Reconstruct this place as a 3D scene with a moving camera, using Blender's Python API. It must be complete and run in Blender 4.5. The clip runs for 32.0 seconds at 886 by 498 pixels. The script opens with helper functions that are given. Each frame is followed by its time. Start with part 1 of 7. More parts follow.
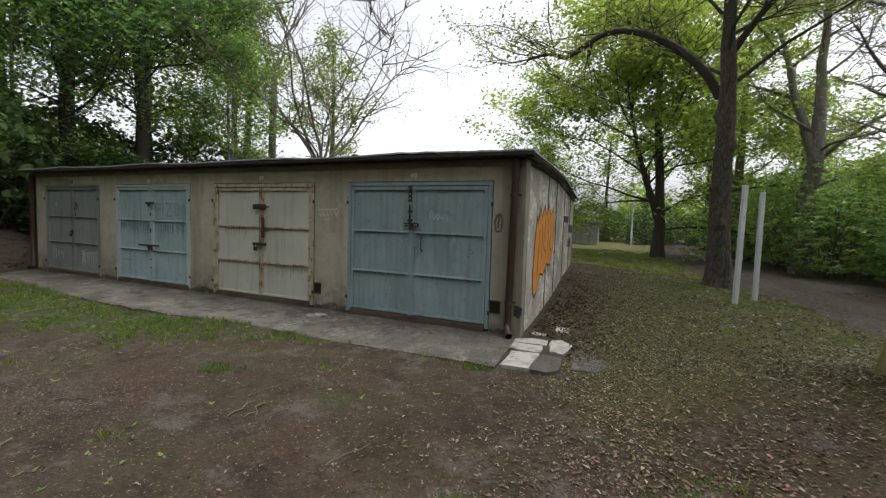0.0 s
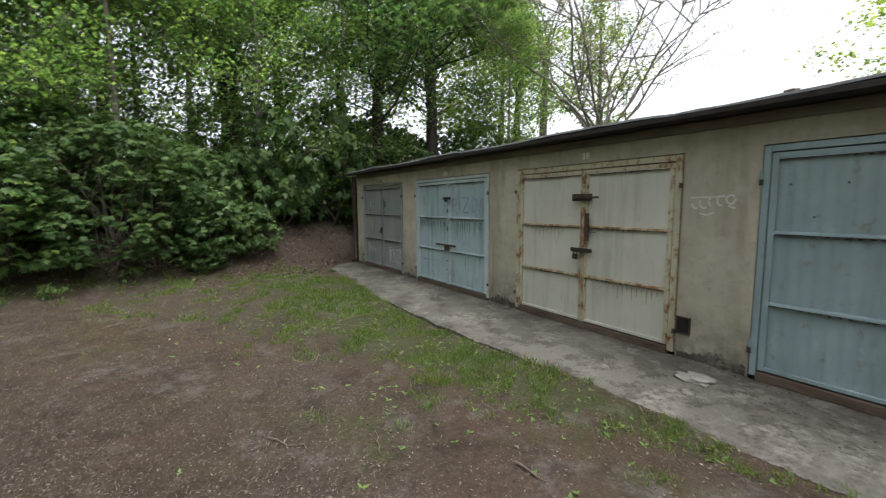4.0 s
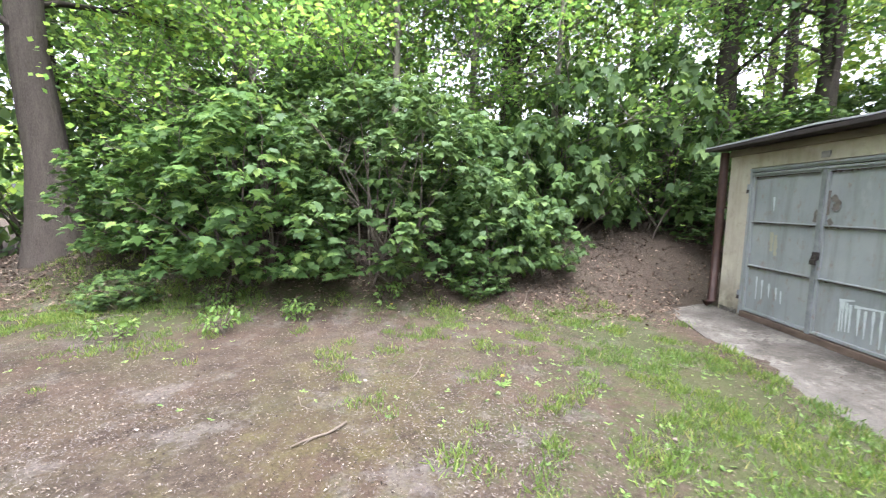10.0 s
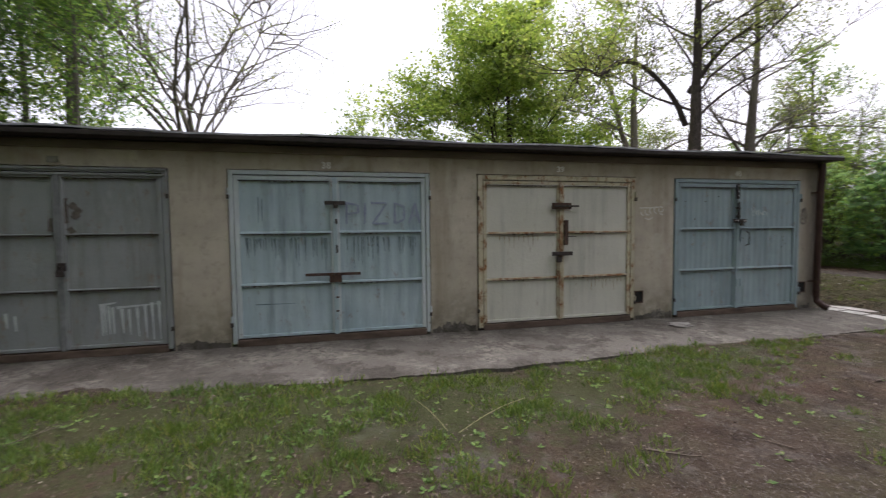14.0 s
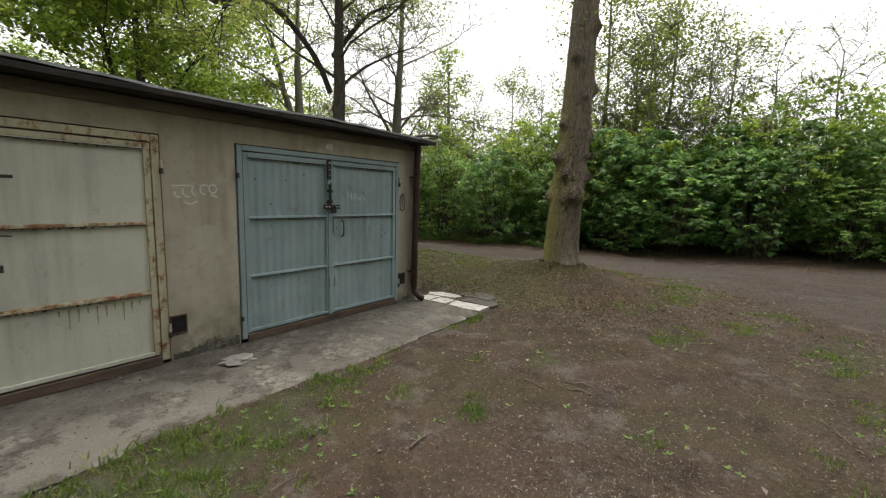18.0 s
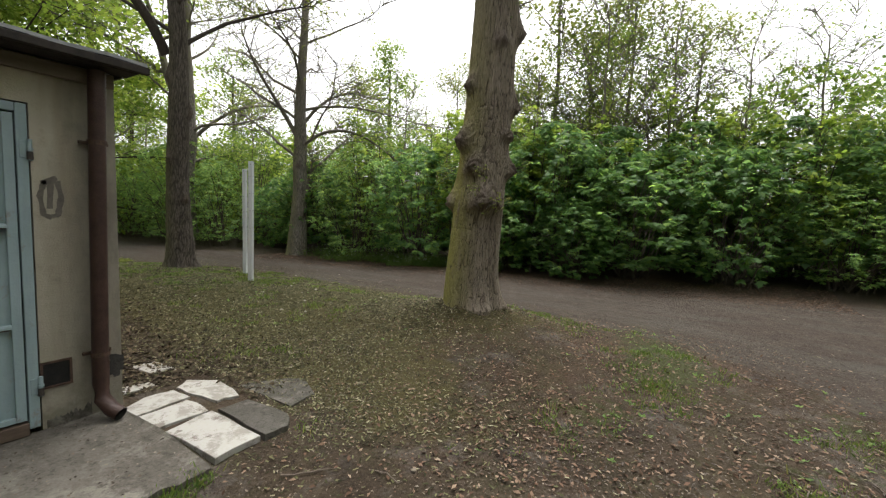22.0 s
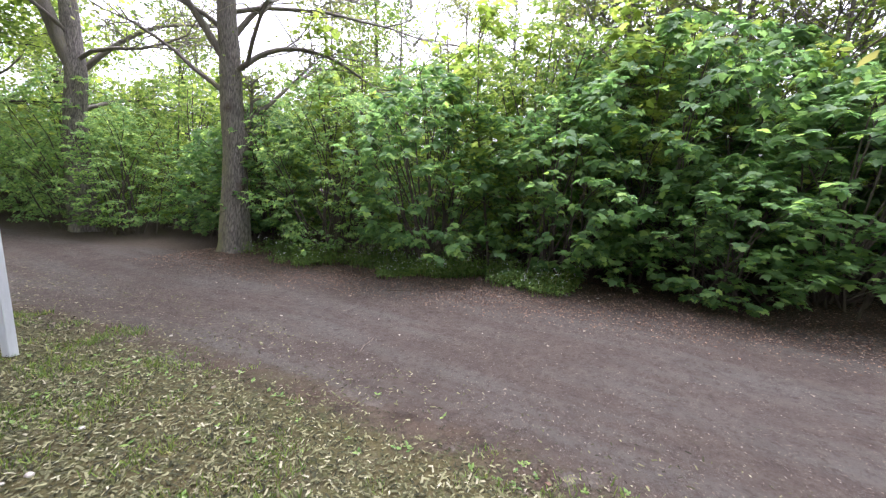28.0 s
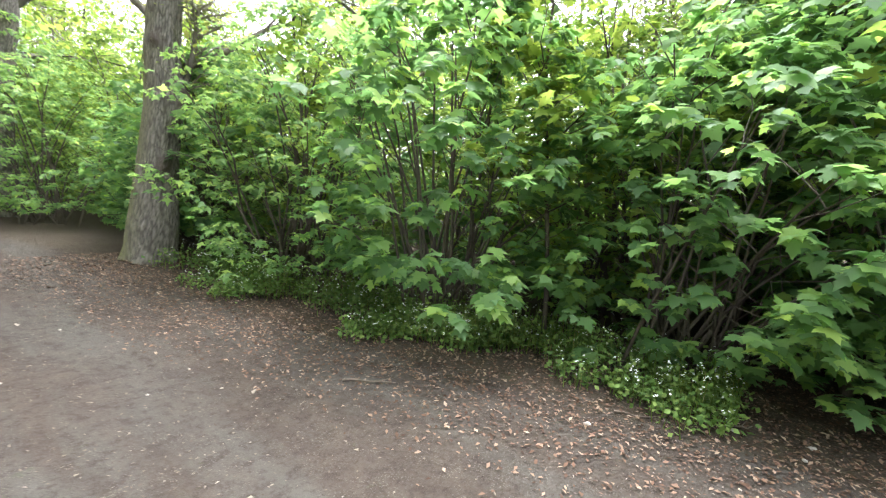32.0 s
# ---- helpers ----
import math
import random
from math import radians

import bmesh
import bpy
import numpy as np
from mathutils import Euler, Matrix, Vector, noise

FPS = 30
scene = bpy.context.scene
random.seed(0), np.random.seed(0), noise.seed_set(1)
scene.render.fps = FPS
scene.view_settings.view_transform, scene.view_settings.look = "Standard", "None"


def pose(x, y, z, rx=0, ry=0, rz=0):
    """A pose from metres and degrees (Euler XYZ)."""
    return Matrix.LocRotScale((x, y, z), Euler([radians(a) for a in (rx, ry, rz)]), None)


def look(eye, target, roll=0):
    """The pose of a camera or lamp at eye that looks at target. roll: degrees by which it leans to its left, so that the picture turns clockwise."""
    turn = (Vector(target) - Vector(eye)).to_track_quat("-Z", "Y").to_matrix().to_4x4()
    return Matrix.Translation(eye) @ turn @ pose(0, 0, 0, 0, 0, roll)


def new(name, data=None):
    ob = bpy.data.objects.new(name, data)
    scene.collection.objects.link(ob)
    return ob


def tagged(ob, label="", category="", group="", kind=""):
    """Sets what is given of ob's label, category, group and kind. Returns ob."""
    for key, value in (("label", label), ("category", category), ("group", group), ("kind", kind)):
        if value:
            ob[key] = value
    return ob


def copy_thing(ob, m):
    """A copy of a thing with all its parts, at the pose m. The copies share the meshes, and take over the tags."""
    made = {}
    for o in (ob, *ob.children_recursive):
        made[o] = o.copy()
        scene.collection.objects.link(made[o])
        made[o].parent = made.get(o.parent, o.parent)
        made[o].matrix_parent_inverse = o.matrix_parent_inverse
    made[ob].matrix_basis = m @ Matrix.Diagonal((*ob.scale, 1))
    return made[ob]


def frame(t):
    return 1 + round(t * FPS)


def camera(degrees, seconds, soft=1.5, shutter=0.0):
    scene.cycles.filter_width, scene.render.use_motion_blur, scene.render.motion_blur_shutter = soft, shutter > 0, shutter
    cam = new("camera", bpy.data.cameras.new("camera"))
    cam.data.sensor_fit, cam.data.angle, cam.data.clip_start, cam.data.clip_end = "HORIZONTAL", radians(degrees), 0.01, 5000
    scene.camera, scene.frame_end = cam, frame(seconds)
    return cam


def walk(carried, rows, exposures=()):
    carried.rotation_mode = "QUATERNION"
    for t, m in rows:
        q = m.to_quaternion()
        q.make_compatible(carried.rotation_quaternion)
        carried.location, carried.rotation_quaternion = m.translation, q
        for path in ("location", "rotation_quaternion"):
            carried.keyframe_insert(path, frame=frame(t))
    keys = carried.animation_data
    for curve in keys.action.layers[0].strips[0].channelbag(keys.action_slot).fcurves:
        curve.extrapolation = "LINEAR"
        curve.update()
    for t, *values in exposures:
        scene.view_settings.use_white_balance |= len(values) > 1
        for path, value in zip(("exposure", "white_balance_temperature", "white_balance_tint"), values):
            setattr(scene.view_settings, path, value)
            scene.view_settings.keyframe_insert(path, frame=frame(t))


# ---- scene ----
PATH = [
    (0, (0.645, -5.553, 1.484), (-0.146, -3.721, 1.353), 1.8),
    (0.5, (0.436, -5.382, 1.484), (-0.542, -3.647, 1.302), 2.3),
    (1, (0.242, -5.204, 1.496), (-0.818, -3.517, 1.316), 2.7),
    (1.5, (0.0, -5.066, 1.491), (-0.95, -3.308, 1.396), 3.4),
    (2, (-0.318, -5.008, 1.558), (-1.287, -3.263, 1.425), 2.0),
    (2.5, (-0.623, -4.812, 1.526), (-1.806, -3.207, 1.371), 1.3),
    (3, (-0.983, -4.627, 1.495), (-2.203, -3.055, 1.294), 3.7),
    (3.5, (-1.444, -4.54, 1.547), (-2.735, -3.017, 1.43), 1.5),
    (4, (-1.868, -4.386, 1.579), (-3.53, -3.296, 1.363), -0.4),
    (4.5, (-2.202, -4.237, 1.476), (-3.894, -3.205, 1.209), 2.2),
    (6.5, (-3.663, -3.695, 1.503), (-5.408, -2.734, 1.325), 2.2),
    (7, (-4.043, -3.741, 1.486), (-5.912, -3.069, 1.248), 1.8),
    (7.5, (-4.475, -3.749, 1.481), (-6.407, -3.278, 1.268), 1.5),
    (8, (-4.882, -3.785, 1.476), (-6.804, -3.263, 1.295), 1.9),
    (8.5, (-5.289, -3.876, 1.491), (-7.233, -3.452, 1.294), 1.8),
    (9, (-5.739, -3.969, 1.496), (-7.723, -3.829, 1.284), 1.4),
    (9.5, (-6.12, -4.146, 1.491), (-8.109, -4.056, 1.303), 2.9),
    (10, (-6.482, -4.364, 1.487), (-8.47, -4.351, 1.27), 1.2),
    (10.5, (-6.907, -4.655, 1.543), (-8.884, -4.807, 1.282), -0.3),
    (11, (-7.249, -4.784, 1.459), (-9.241, -4.744, 1.284), 1.1),
    (11.5, (-7.562, -4.965, 1.469), (-9.491, -4.479, 1.269), -1.9),
    (12, (-7.906, -5.065, 1.445), (-9.769, -4.354, 1.295), -2.6),
    (12.5, (-8.04, -5.093, 1.486), (-9.593, -3.837, 1.39), -0.5),
    (13, (-8.39, -5.339, 1.415), (-9.311, -3.569, 1.282), -2.1),
    (13.5, (-8.401, -5.394, 1.425), (-8.648, -3.412, 1.31), 0.2),
    (14, (-8.224, -5.336, 1.346), (-7.775, -3.39, 1.249), -0.6),
    (14.5, (-8.003, -5.272, 1.331), (-7.18, -3.453, 1.224), 0.3),
    (15, (-7.751, -5.211, 1.436), (-6.479, -3.686, 1.202), 0.3),
    (15.5, (-7.39, -5.106, 1.418), (-5.928, -3.75, 1.259), 1.6),
    (17.5, (-6.013, -4.442, 1.581), (-4.349, -3.35, 1.382), 0.7),
    (18, (-5.568, -4.333, 1.554), (-3.99, -3.128, 1.315), 1.3),
    (18.5, (-5.066, -4.155, 1.558), (-3.423, -3.033, 1.352), 3.4),
    (19, (-4.656, -4.048, 1.581), (-2.905, -3.113, 1.337), 1.1),
    (19.5, (-4.099, -4.091, 1.485), (-2.449, -2.974, 1.326), 1.7),
    (20, (-3.586, -3.986, 1.484), (-1.855, -2.988, 1.407), 2.9),
    (20.5, (-3.15, -3.894, 1.461), (-1.44, -2.875, 1.273), -0.1),
    (21, (-2.73, -3.832, 1.472), (-1.14, -2.63, 1.304), 2.2),
    (21.5, (-2.251, -3.675, 1.427), (-0.582, -2.586, 1.257), 3.4),
    (22, (-1.841, -3.609, 1.465), (-0.162, -2.535, 1.301), 1.9),
    (22.5, (-1.428, -3.5, 1.493), (0.114, -2.241, 1.293), 4.1),
    (23, (-0.993, -3.295, 1.485), (0.628, -2.145, 1.263), 4.3),
    (23.5, (-0.643, -3.087, 1.509), (0.908, -1.849, 1.261), 2.3),
    (24, (-0.256, -2.86, 1.516), (1.086, -1.4, 1.257), 3.1),
    (24.5, (0.059, -2.545, 1.489), (1.485, -1.163, 1.255), 3.7),
    (26.5, (1.254, -1.187, 1.51), (2.702, 0.131, 1.104), 1.7),
    (27, (1.607, -0.806, 1.54), (3.0, 0.583, 1.181), 0.5),
    (27.5, (1.923, -0.494, 1.519), (3.476, 0.734, 1.236), 2.0),
    (28, (2.175, -0.212, 1.577), (3.862, 0.812, 1.249), 1.4),
    (28.5, (2.587, 0.06, 1.598), (4.127, 1.294, 1.273), 0.7),
    (29, (2.957, 0.29, 1.577), (4.571, 1.433, 1.276), 3.0),
    (29.5, (3.274, 0.52, 1.603), (4.954, 1.569, 1.332), 0.1),
    (30, (3.567, 0.757, 1.573), (5.09, 2.035, 1.357), 1.7),
    (30.5, (3.879, 0.957, 1.541), (5.404, 2.211, 1.218), 3.0),
    (31, (4.196, 1.179, 1.497), (5.864, 2.261, 1.279), 0.5),
    (31.5, (4.539, 1.384, 1.423), (6.141, 2.559, 1.196), 2.1),
    (32, (4.92, 1.564, 1.256), (6.571, 2.667, 1.014), 6.0),
]
cam = camera(93.5, 32.0, 1.2, 0.2)

# ---------------------------------------------------------------- light
EXPOSURES = [(0, 0.68, 6300, 12), (2, 0.82, 6400, 11), (4, 1.14, 6200, 12), (6.5, 2.15, 6100, 14), (8, 2.75, 6100, 13), (9, 2.8, 6100, 15), (10, 2.9, 5850, 18), (11, 3.05, 5700, 19), (12, 3.05, 5650, 16), (13, 2.1, 5950, 20), (14, 0.84, 6200, 21), (15, 0.62, 6500, 11), (18, 0.97, 6700, 11), (20, 1.02, 6700, 10), (21, 1.02, 6650, 10), (22, 1.12, 6600, 10), (23, 1.4, 6400, 11), (24, 1.58, 6300, 12), (26.5, 2.52, 6050, 22), (27, 2.6, 5950, 27), (28, 2.18, 5800, 25), (29, 2.45, 5850, 24), (30, 2.3, 5950, 19), (31, 2.65, 6050, 17), (32, 2.98, 6050, 12)]
walk(cam, [(t, look(eye, target, roll)) for t, eye, target, roll in PATH], EXPOSURES)

SUN_ELEVATION, SUN_TURN = radians(74), radians(62)
world = bpy.data.worlds.new("overcast_sky")
scene.world = world
world.use_nodes = True
wn, wl = world.node_tree.nodes, world.node_tree.links
wn.clear()
w_sky = wn.new("ShaderNodeTexSky")
w_sky.sky_type, w_sky.sun_disc = "NISHITA", False
w_sky.sun_elevation, w_sky.sun_rotation = SUN_ELEVATION, SUN_TURN
w_sky.air_density, w_sky.dust_density, w_sky.ozone_density = 1.0, 6.0, 1.0
w_hsv = wn.new("ShaderNodeHueSaturation")
w_hsv.inputs["Saturation"].default_value = 0.18
w_coord = wn.new("ShaderNodeTexCoord")
w_noise = wn.new("ShaderNodeTexNoise")
w_noise.inputs["Scale"].default_value, w_noise.inputs["Detail"].default_value = 2.2, 5
w_map = wn.new("ShaderNodeMapRange")
w_map.inputs["To Min"].default_value, w_map.inputs["To Max"].default_value = 1.05, 1.38
w_mul = wn.new("ShaderNodeMix")
w_mul.data_type, w_mul.blend_type = "RGBA", "MULTIPLY"
w_mul.inputs["Factor"].default_value = 1.0
w_bg = wn.new("ShaderNodeBackground")
w_bg.inputs["Strength"].default_value = 0.15
w_out = wn.new("ShaderNodeOutputWorld")
wl.new(w_sky.outputs["Color"], w_hsv.inputs["Color"])
wl.new(w_coord.outputs["Generated"], w_noise.inputs["Vector"])
wl.new(w_noise.outputs["Fac"], w_map.inputs["Value"])
wl.new(w_hsv.outputs["Color"], w_mul.inputs["A"])
wl.new(w_map.outputs["Result"], w_mul.inputs["B"])
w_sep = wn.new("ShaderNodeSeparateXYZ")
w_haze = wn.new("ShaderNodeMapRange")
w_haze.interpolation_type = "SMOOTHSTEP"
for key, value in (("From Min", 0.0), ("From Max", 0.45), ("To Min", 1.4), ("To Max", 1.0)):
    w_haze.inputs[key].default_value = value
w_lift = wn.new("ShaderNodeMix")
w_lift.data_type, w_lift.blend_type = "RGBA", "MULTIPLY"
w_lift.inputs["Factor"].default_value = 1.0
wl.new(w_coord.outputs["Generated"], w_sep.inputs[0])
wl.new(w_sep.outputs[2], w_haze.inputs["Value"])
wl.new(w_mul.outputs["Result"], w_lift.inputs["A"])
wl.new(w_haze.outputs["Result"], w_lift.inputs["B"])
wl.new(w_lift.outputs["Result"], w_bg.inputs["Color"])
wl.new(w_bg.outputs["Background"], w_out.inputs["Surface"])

sun = new("sun", bpy.data.lights.new("sun", "SUN"))
sun.data.energy, sun.data.angle, sun.data.color = 0.3, radians(40), (1.0, 0.97, 0.92)
sun.matrix_world = look((0, 0, 30), (30 * math.cos(SUN_ELEVATION) * -math.sin(SUN_TURN), 30 * math.cos(SUN_ELEVATION) * -math.cos(SUN_TURN), 30 - 30 * math.sin(SUN_ELEVATION)))


# ---------------------------------------------------------------- materials
class Mat:
    """A small builder for node materials."""

    def __init__(self, name, rough=0.8, metal=0.0, spec=0.3):
        self.m = bpy.data.materials.new(name)
        self.m.use_nodes = True
        self.n, self.l = self.m.node_tree.nodes, self.m.node_tree.links
        self.b = self.n["Principled BSDF"]
        self.b.inputs["Roughness"].default_value, self.b.inputs["Metallic"].default_value = rough, metal
        self.b.inputs["Specular IOR Level"].default_value = spec
        self.pos = self.n.new("ShaderNodeTexCoord").outputs["Object"]

    def noise(self, scale, detail=4, rough=0.6, stretch=None, lo=0.35, hi=0.65, vec=None):
        v = vec or self.pos
        if stretch:
            mp = self.n.new("ShaderNodeMapping")
            mp.inputs["Scale"].default_value = stretch
            self.l.new(v, mp.inputs["Vector"])
            v = mp.outputs["Vector"]
        t = self.n.new("ShaderNodeTexNoise")
        t.inputs["Scale"].default_value, t.inputs["Detail"].default_value, t.inputs["Roughness"].default_value = scale, detail, rough
        self.l.new(v, t.inputs["Vector"])
        return self.ramp(t.outputs["Fac"], lo, hi)

    def voronoi(self, scale, lo=0.0, hi=0.5, feature="F1", stretch=None, out="Distance"):
        t = self.n.new("ShaderNodeTexVoronoi")
        t.feature = feature
        t.inputs["Scale"].default_value = scale
        v = self.pos
        if stretch:
            mp = self.n.new("ShaderNodeMapping")
            mp.inputs["Scale"].default_value = stretch
            self.l.new(v, mp.inputs["Vector"])
            v = mp.outputs["Vector"]
        self.l.new(v, t.inputs["Vector"])
        return self.ramp(t.outputs[out], lo, hi)

    def ramp(self, fac, lo, hi, a=0.0, b=1.0):
        r = self.n.new("ShaderNodeMapRange")
        for key, value in (("From Min", lo), ("From Max", hi), ("To Min", a), ("To Max", b)):
            r.inputs[key].default_value = value
        self.l.new(fac, r.inputs["Value"])
        return r.outputs["Result"]

    def attr(self, name):
        a = self.n.new("ShaderNodeAttribute")
        a.attribute_name = name
        return a.outputs["Fac"]

    def island(self):
        return self.n.new("ShaderNodeNewGeometry").outputs["Random Per Island"]

    def piece(self):
        return self.n.new("ShaderNodeObjectInfo").outputs["Random"]

    def calc(self, op, a, b):
        m = self.n.new("ShaderNodeMath")
        m.operation = op
        m.use_clamp = op != "POWER"
        for k, v in ((0, a), (1, b)):
            if isinstance(v, (int, float)):
                m.inputs[k].default_value = v
            else:
                self.l.new(v, m.inputs[k])
        return m.outputs[0]

    def height(self):
        s = self.n.new("ShaderNodeSeparateXYZ")
        self.l.new(self.pos, s.inputs[0])
        return s.outputs[2]

    def mix(self, fac, a, b, blend="MIX"):
        m = self.n.new("ShaderNodeMix")
        m.data_type, m.blend_type = "RGBA", blend
        for key, v in (("Factor", fac), ("A", a), ("B", b)):
            if isinstance(v, (int, float)):
                m.inputs[key].default_value = v
            elif isinstance(v, tuple):
                m.inputs[key].default_value = (*v, 1.0)
            else:
                self.l.new(v, m.inputs[key])
        return m.outputs["Result"]

    def colours(self, fac, stops):
        r = self.n.new("ShaderNodeValToRGB")
        e = r.color_ramp.elements
        while len(e) < len(stops):
            e.new(0.5)
        for el, (p, c) in zip(e, stops):
            el.position, el.color = p, (*c, 1.0)
        self.l.new(fac, r.inputs["Fac"])
        return r.outputs["Color"]

    def set(self, key, v):
        if isinstance(v, (int, float)):
            self.b.inputs[key].default_value = v
        elif isinstance(v, tuple):
            self.b.inputs[key].default_value = (*v, 1.0)
        else:
            self.l.new(v, self.b.inputs[key])
        return self

    def bump(self, h, strength=0.5, dist=0.02):
        b = self.n.new("ShaderNodeBump")
        b.inputs["Strength"].default_value, b.inputs["Distance"].default_value = strength, dist
        self.l.new(h, b.inputs["Height"])
        self.l.new(b.outputs["Normal"], self.b.inputs["Normal"])
        return self


def leaf_material(name, stops, through_light=0.35, rough=0.55, sheen=0.22, gain=1.4):
    k = Mat(name, rough, spec=sheen)
    col = k.colours(k.island(), stops)
    col = k.mix(k.noise(0.9, 2, lo=0.3, hi=0.7), col, k.mix(0.5, col, (0.055, 0.115, 0.035)))
    soft = k.n.new("ShaderNodeHueSaturation")
    soft.inputs["Saturation"].default_value = 0.97
    k.l.new(col, soft.inputs["Color"])
    col = soft.outputs["Color"]
    k.set("Base Color", col)
    tr = k.n.new("ShaderNodeBsdfTranslucent")
    hs = k.n.new("ShaderNodeHueSaturation")
    hs.inputs["Hue"].default_value, hs.inputs["Saturation"].default_value, hs.inputs["Value"].default_value = 0.485, 1.08, gain
    k.l.new(col, hs.inputs["Color"])
    k.l.new(hs.outputs["Color"], tr.inputs["Color"])
    ms = k.n.new("ShaderNodeMixShader")
    ms.inputs[0].default_value = through_light
    k.l.new(k.b.outputs[0], ms.inputs[1])
    k.l.new(tr.outputs[0], ms.inputs[2])
    k.l.new(ms.outputs[0], k.n["Material Output"].inputs["Surface"])
    return k.m


M_LEAF_MAPLE = leaf_material("maple_leaf", [(0.0, (0.062, 0.128, 0.046)), (0.5, (0.108, 0.204, 0.066)), (0.85, (0.165, 0.28, 0.078)), (1.0, (0.27, 0.4, 0.09))], 0.52, 0.48, 0.24, 2.25)
M_LEAF_WOOD = leaf_material("wood_leaf", [(0.0, (0.036, 0.08, 0.024)), (0.5, (0.066, 0.135, 0.034)), (1.0, (0.14, 0.23, 0.05))], 0.52, 0.5, 0.25, 1.75)
M_LEAF_AIRY = leaf_material("airy_leaf", [(0.0, (0.055, 0.11, 0.03)), (0.5, (0.1, 0.185, 0.042)), (1.0, (0.2, 0.3, 0.06))], 0.55, 0.5, 0.25, 2.4)
M_LEAF_EDGE = leaf_material("roadside_leaf", [(0.0, (0.1, 0.18, 0.062)), (0.5, (0.168, 0.285, 0.088)), (0.85, (0.245, 0.37, 0.1)), (1.0, (0.35, 0.46, 0.12))], 0.52, 0.5, 0.28, 2.2)
M_LEAF_BANK = leaf_material("bank_leaf", [(0.0, (0.043, 0.085, 0.027)), (0.5, (0.078, 0.143, 0.04)), (0.85, (0.135, 0.222, 0.055)), (1.0, (0.24, 0.32, 0.08))], 0.45, 0.5, 0.2, 1.8)
M_LEAF_DARK = leaf_material("shrub_leaf", [(0.0, (0.04, 0.073, 0.023)), (0.6, (0.07, 0.122, 0.033)), (1.0, (0.14, 0.213, 0.05))], 0.36)
M_LEAF_TREE = leaf_material("tree_leaf", [(0.0, (0.095, 0.17, 0.034)), (0.5, (0.165, 0.265, 0.046)), (1.0, (0.31, 0.4, 0.075))], 0.52)
M_LEAF_YOUNG = leaf_material("young_leaf", [(0.0, (0.132, 0.184, 0.043)), (0.5, (0.209, 0.255, 0.059)), (1.0, (0.319, 0.326, 0.096))], 0.48)
M_LEAF_LIME = leaf_material("lime_green_leaf", [(0.0, (0.125, 0.2, 0.035)), (0.5, (0.205, 0.295, 0.05)), (1.0, (0.33, 0.41, 0.085))], 0.52, gain=1.9)
M_GROUNDCOVER = leaf_material("herb_leaf", [(0.0, (0.077, 0.143, 0.032)), (0.6, (0.143, 0.235, 0.048)), (1.0, (0.220, 0.306, 0.074))], 0.35)
M_GRASS = leaf_material("grass_blade", [(0.0, (0.068, 0.115, 0.02)), (0.6, (0.128, 0.195, 0.03)), (0.9, (0.19, 0.245, 0.045)), (1.0, (0.29, 0.24, 0.09))], 0.38, 0.6)
# pale yellow-green, brighter than grass_blade: sunlight on the lawn put into the colour
M_LAWN = leaf_material("lawn_blade", [(0.0, (0.13, 0.17, 0.035)), (0.6, (0.22, 0.26, 0.06)), (1.0, (0.34, 0.35, 0.12))], 0.4, 0.6)


def bark_material(name, dark, mid, light, moss=0.0, scale=1.0):
    k = Mat(name, 0.92, spec=0.15)
    ridge = k.noise(9 * scale, 8, 0.65, (1, 1, 0.16), 0.3, 0.7)
    fine = k.noise(55 * scale, 4, 0.7, (1, 1, 0.4), 0.25, 0.75)
    col = k.mix(ridge, dark, mid)
    col = k.mix(k.calc("MULTIPLY", fine, 0.6), col, light)
    if moss:
        green = k.calc("MULTIPLY", k.noise(1.6, 5, 0.6, None, 0.42, 0.62), k.calc("MULTIPLY", k.noise(22, 3, 0.6, (1, 1, 0.3), 0.3, 0.6), moss))
        col = k.mix(green, col, (0.17, 0.16, 0.035))
    k.set("Base Color", col)
    k.bump(k.calc("ADD", k.calc("MULTIPLY", ridge, 0.7), k.calc("MULTIPLY", fine, 0.3)), 0.9, 0.03)
    return k.m


M_BARK_DARK = bark_material("dark_bark", (0.025, 0.02, 0.016), (0.065, 0.054, 0.044), (0.115, 0.098, 0.082))
M_BARK_GREY = bark_material("grey_bark", (0.07, 0.06, 0.05), (0.175, 0.155, 0.132), (0.265, 0.243, 0.208), 0.3)


def oak_bark(name, low, high, tip, moss_deep, moss_pale):
    k = Mat(name, 0.93, spec=0.12)
    fine = k.noise(60, 4, 0.7, (1, 1, 0.35), 0.25, 0.75)
    plate = k.mix(k.noise(7, 5, 0.6, (1, 1, 0.3), 0.3, 0.7), low, high)
    plate = k.mix(k.calc("MULTIPLY", fine, 0.5), plate, tip)
    # furrows drop to a dark tone: crease shade put into the bark colour
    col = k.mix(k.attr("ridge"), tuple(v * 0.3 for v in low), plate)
    moss = k.calc("MULTIPLY", k.attr("moss"), k.noise(6, 6, 0.75, (1, 1, 0.3), 0.3, 0.5))
    moss = k.calc("MULTIPLY", moss, k.ramp(k.attr("ridge"), 0.1, 0.6, 0.2, 0.95))
    col = k.mix(moss, col, k.mix(fine, moss_deep, moss_pale))
    col = k.mix(k.calc("MULTIPLY", k.attr("burl"), 0.88), col, k.mix(fine, (0.045, 0.034, 0.027), (0.15, 0.122, 0.1)))
    k.set("Base Color", col)
    k.bump(k.calc("ADD", k.calc("MULTIPLY", k.noise(90, 6, 0.75, (1, 1, 0.5)), 0.5), k.calc("MULTIPLY", k.noise(22, 8, 0.8, (1, 1, 0.3)), 0.7)), 0.55, 0.014)
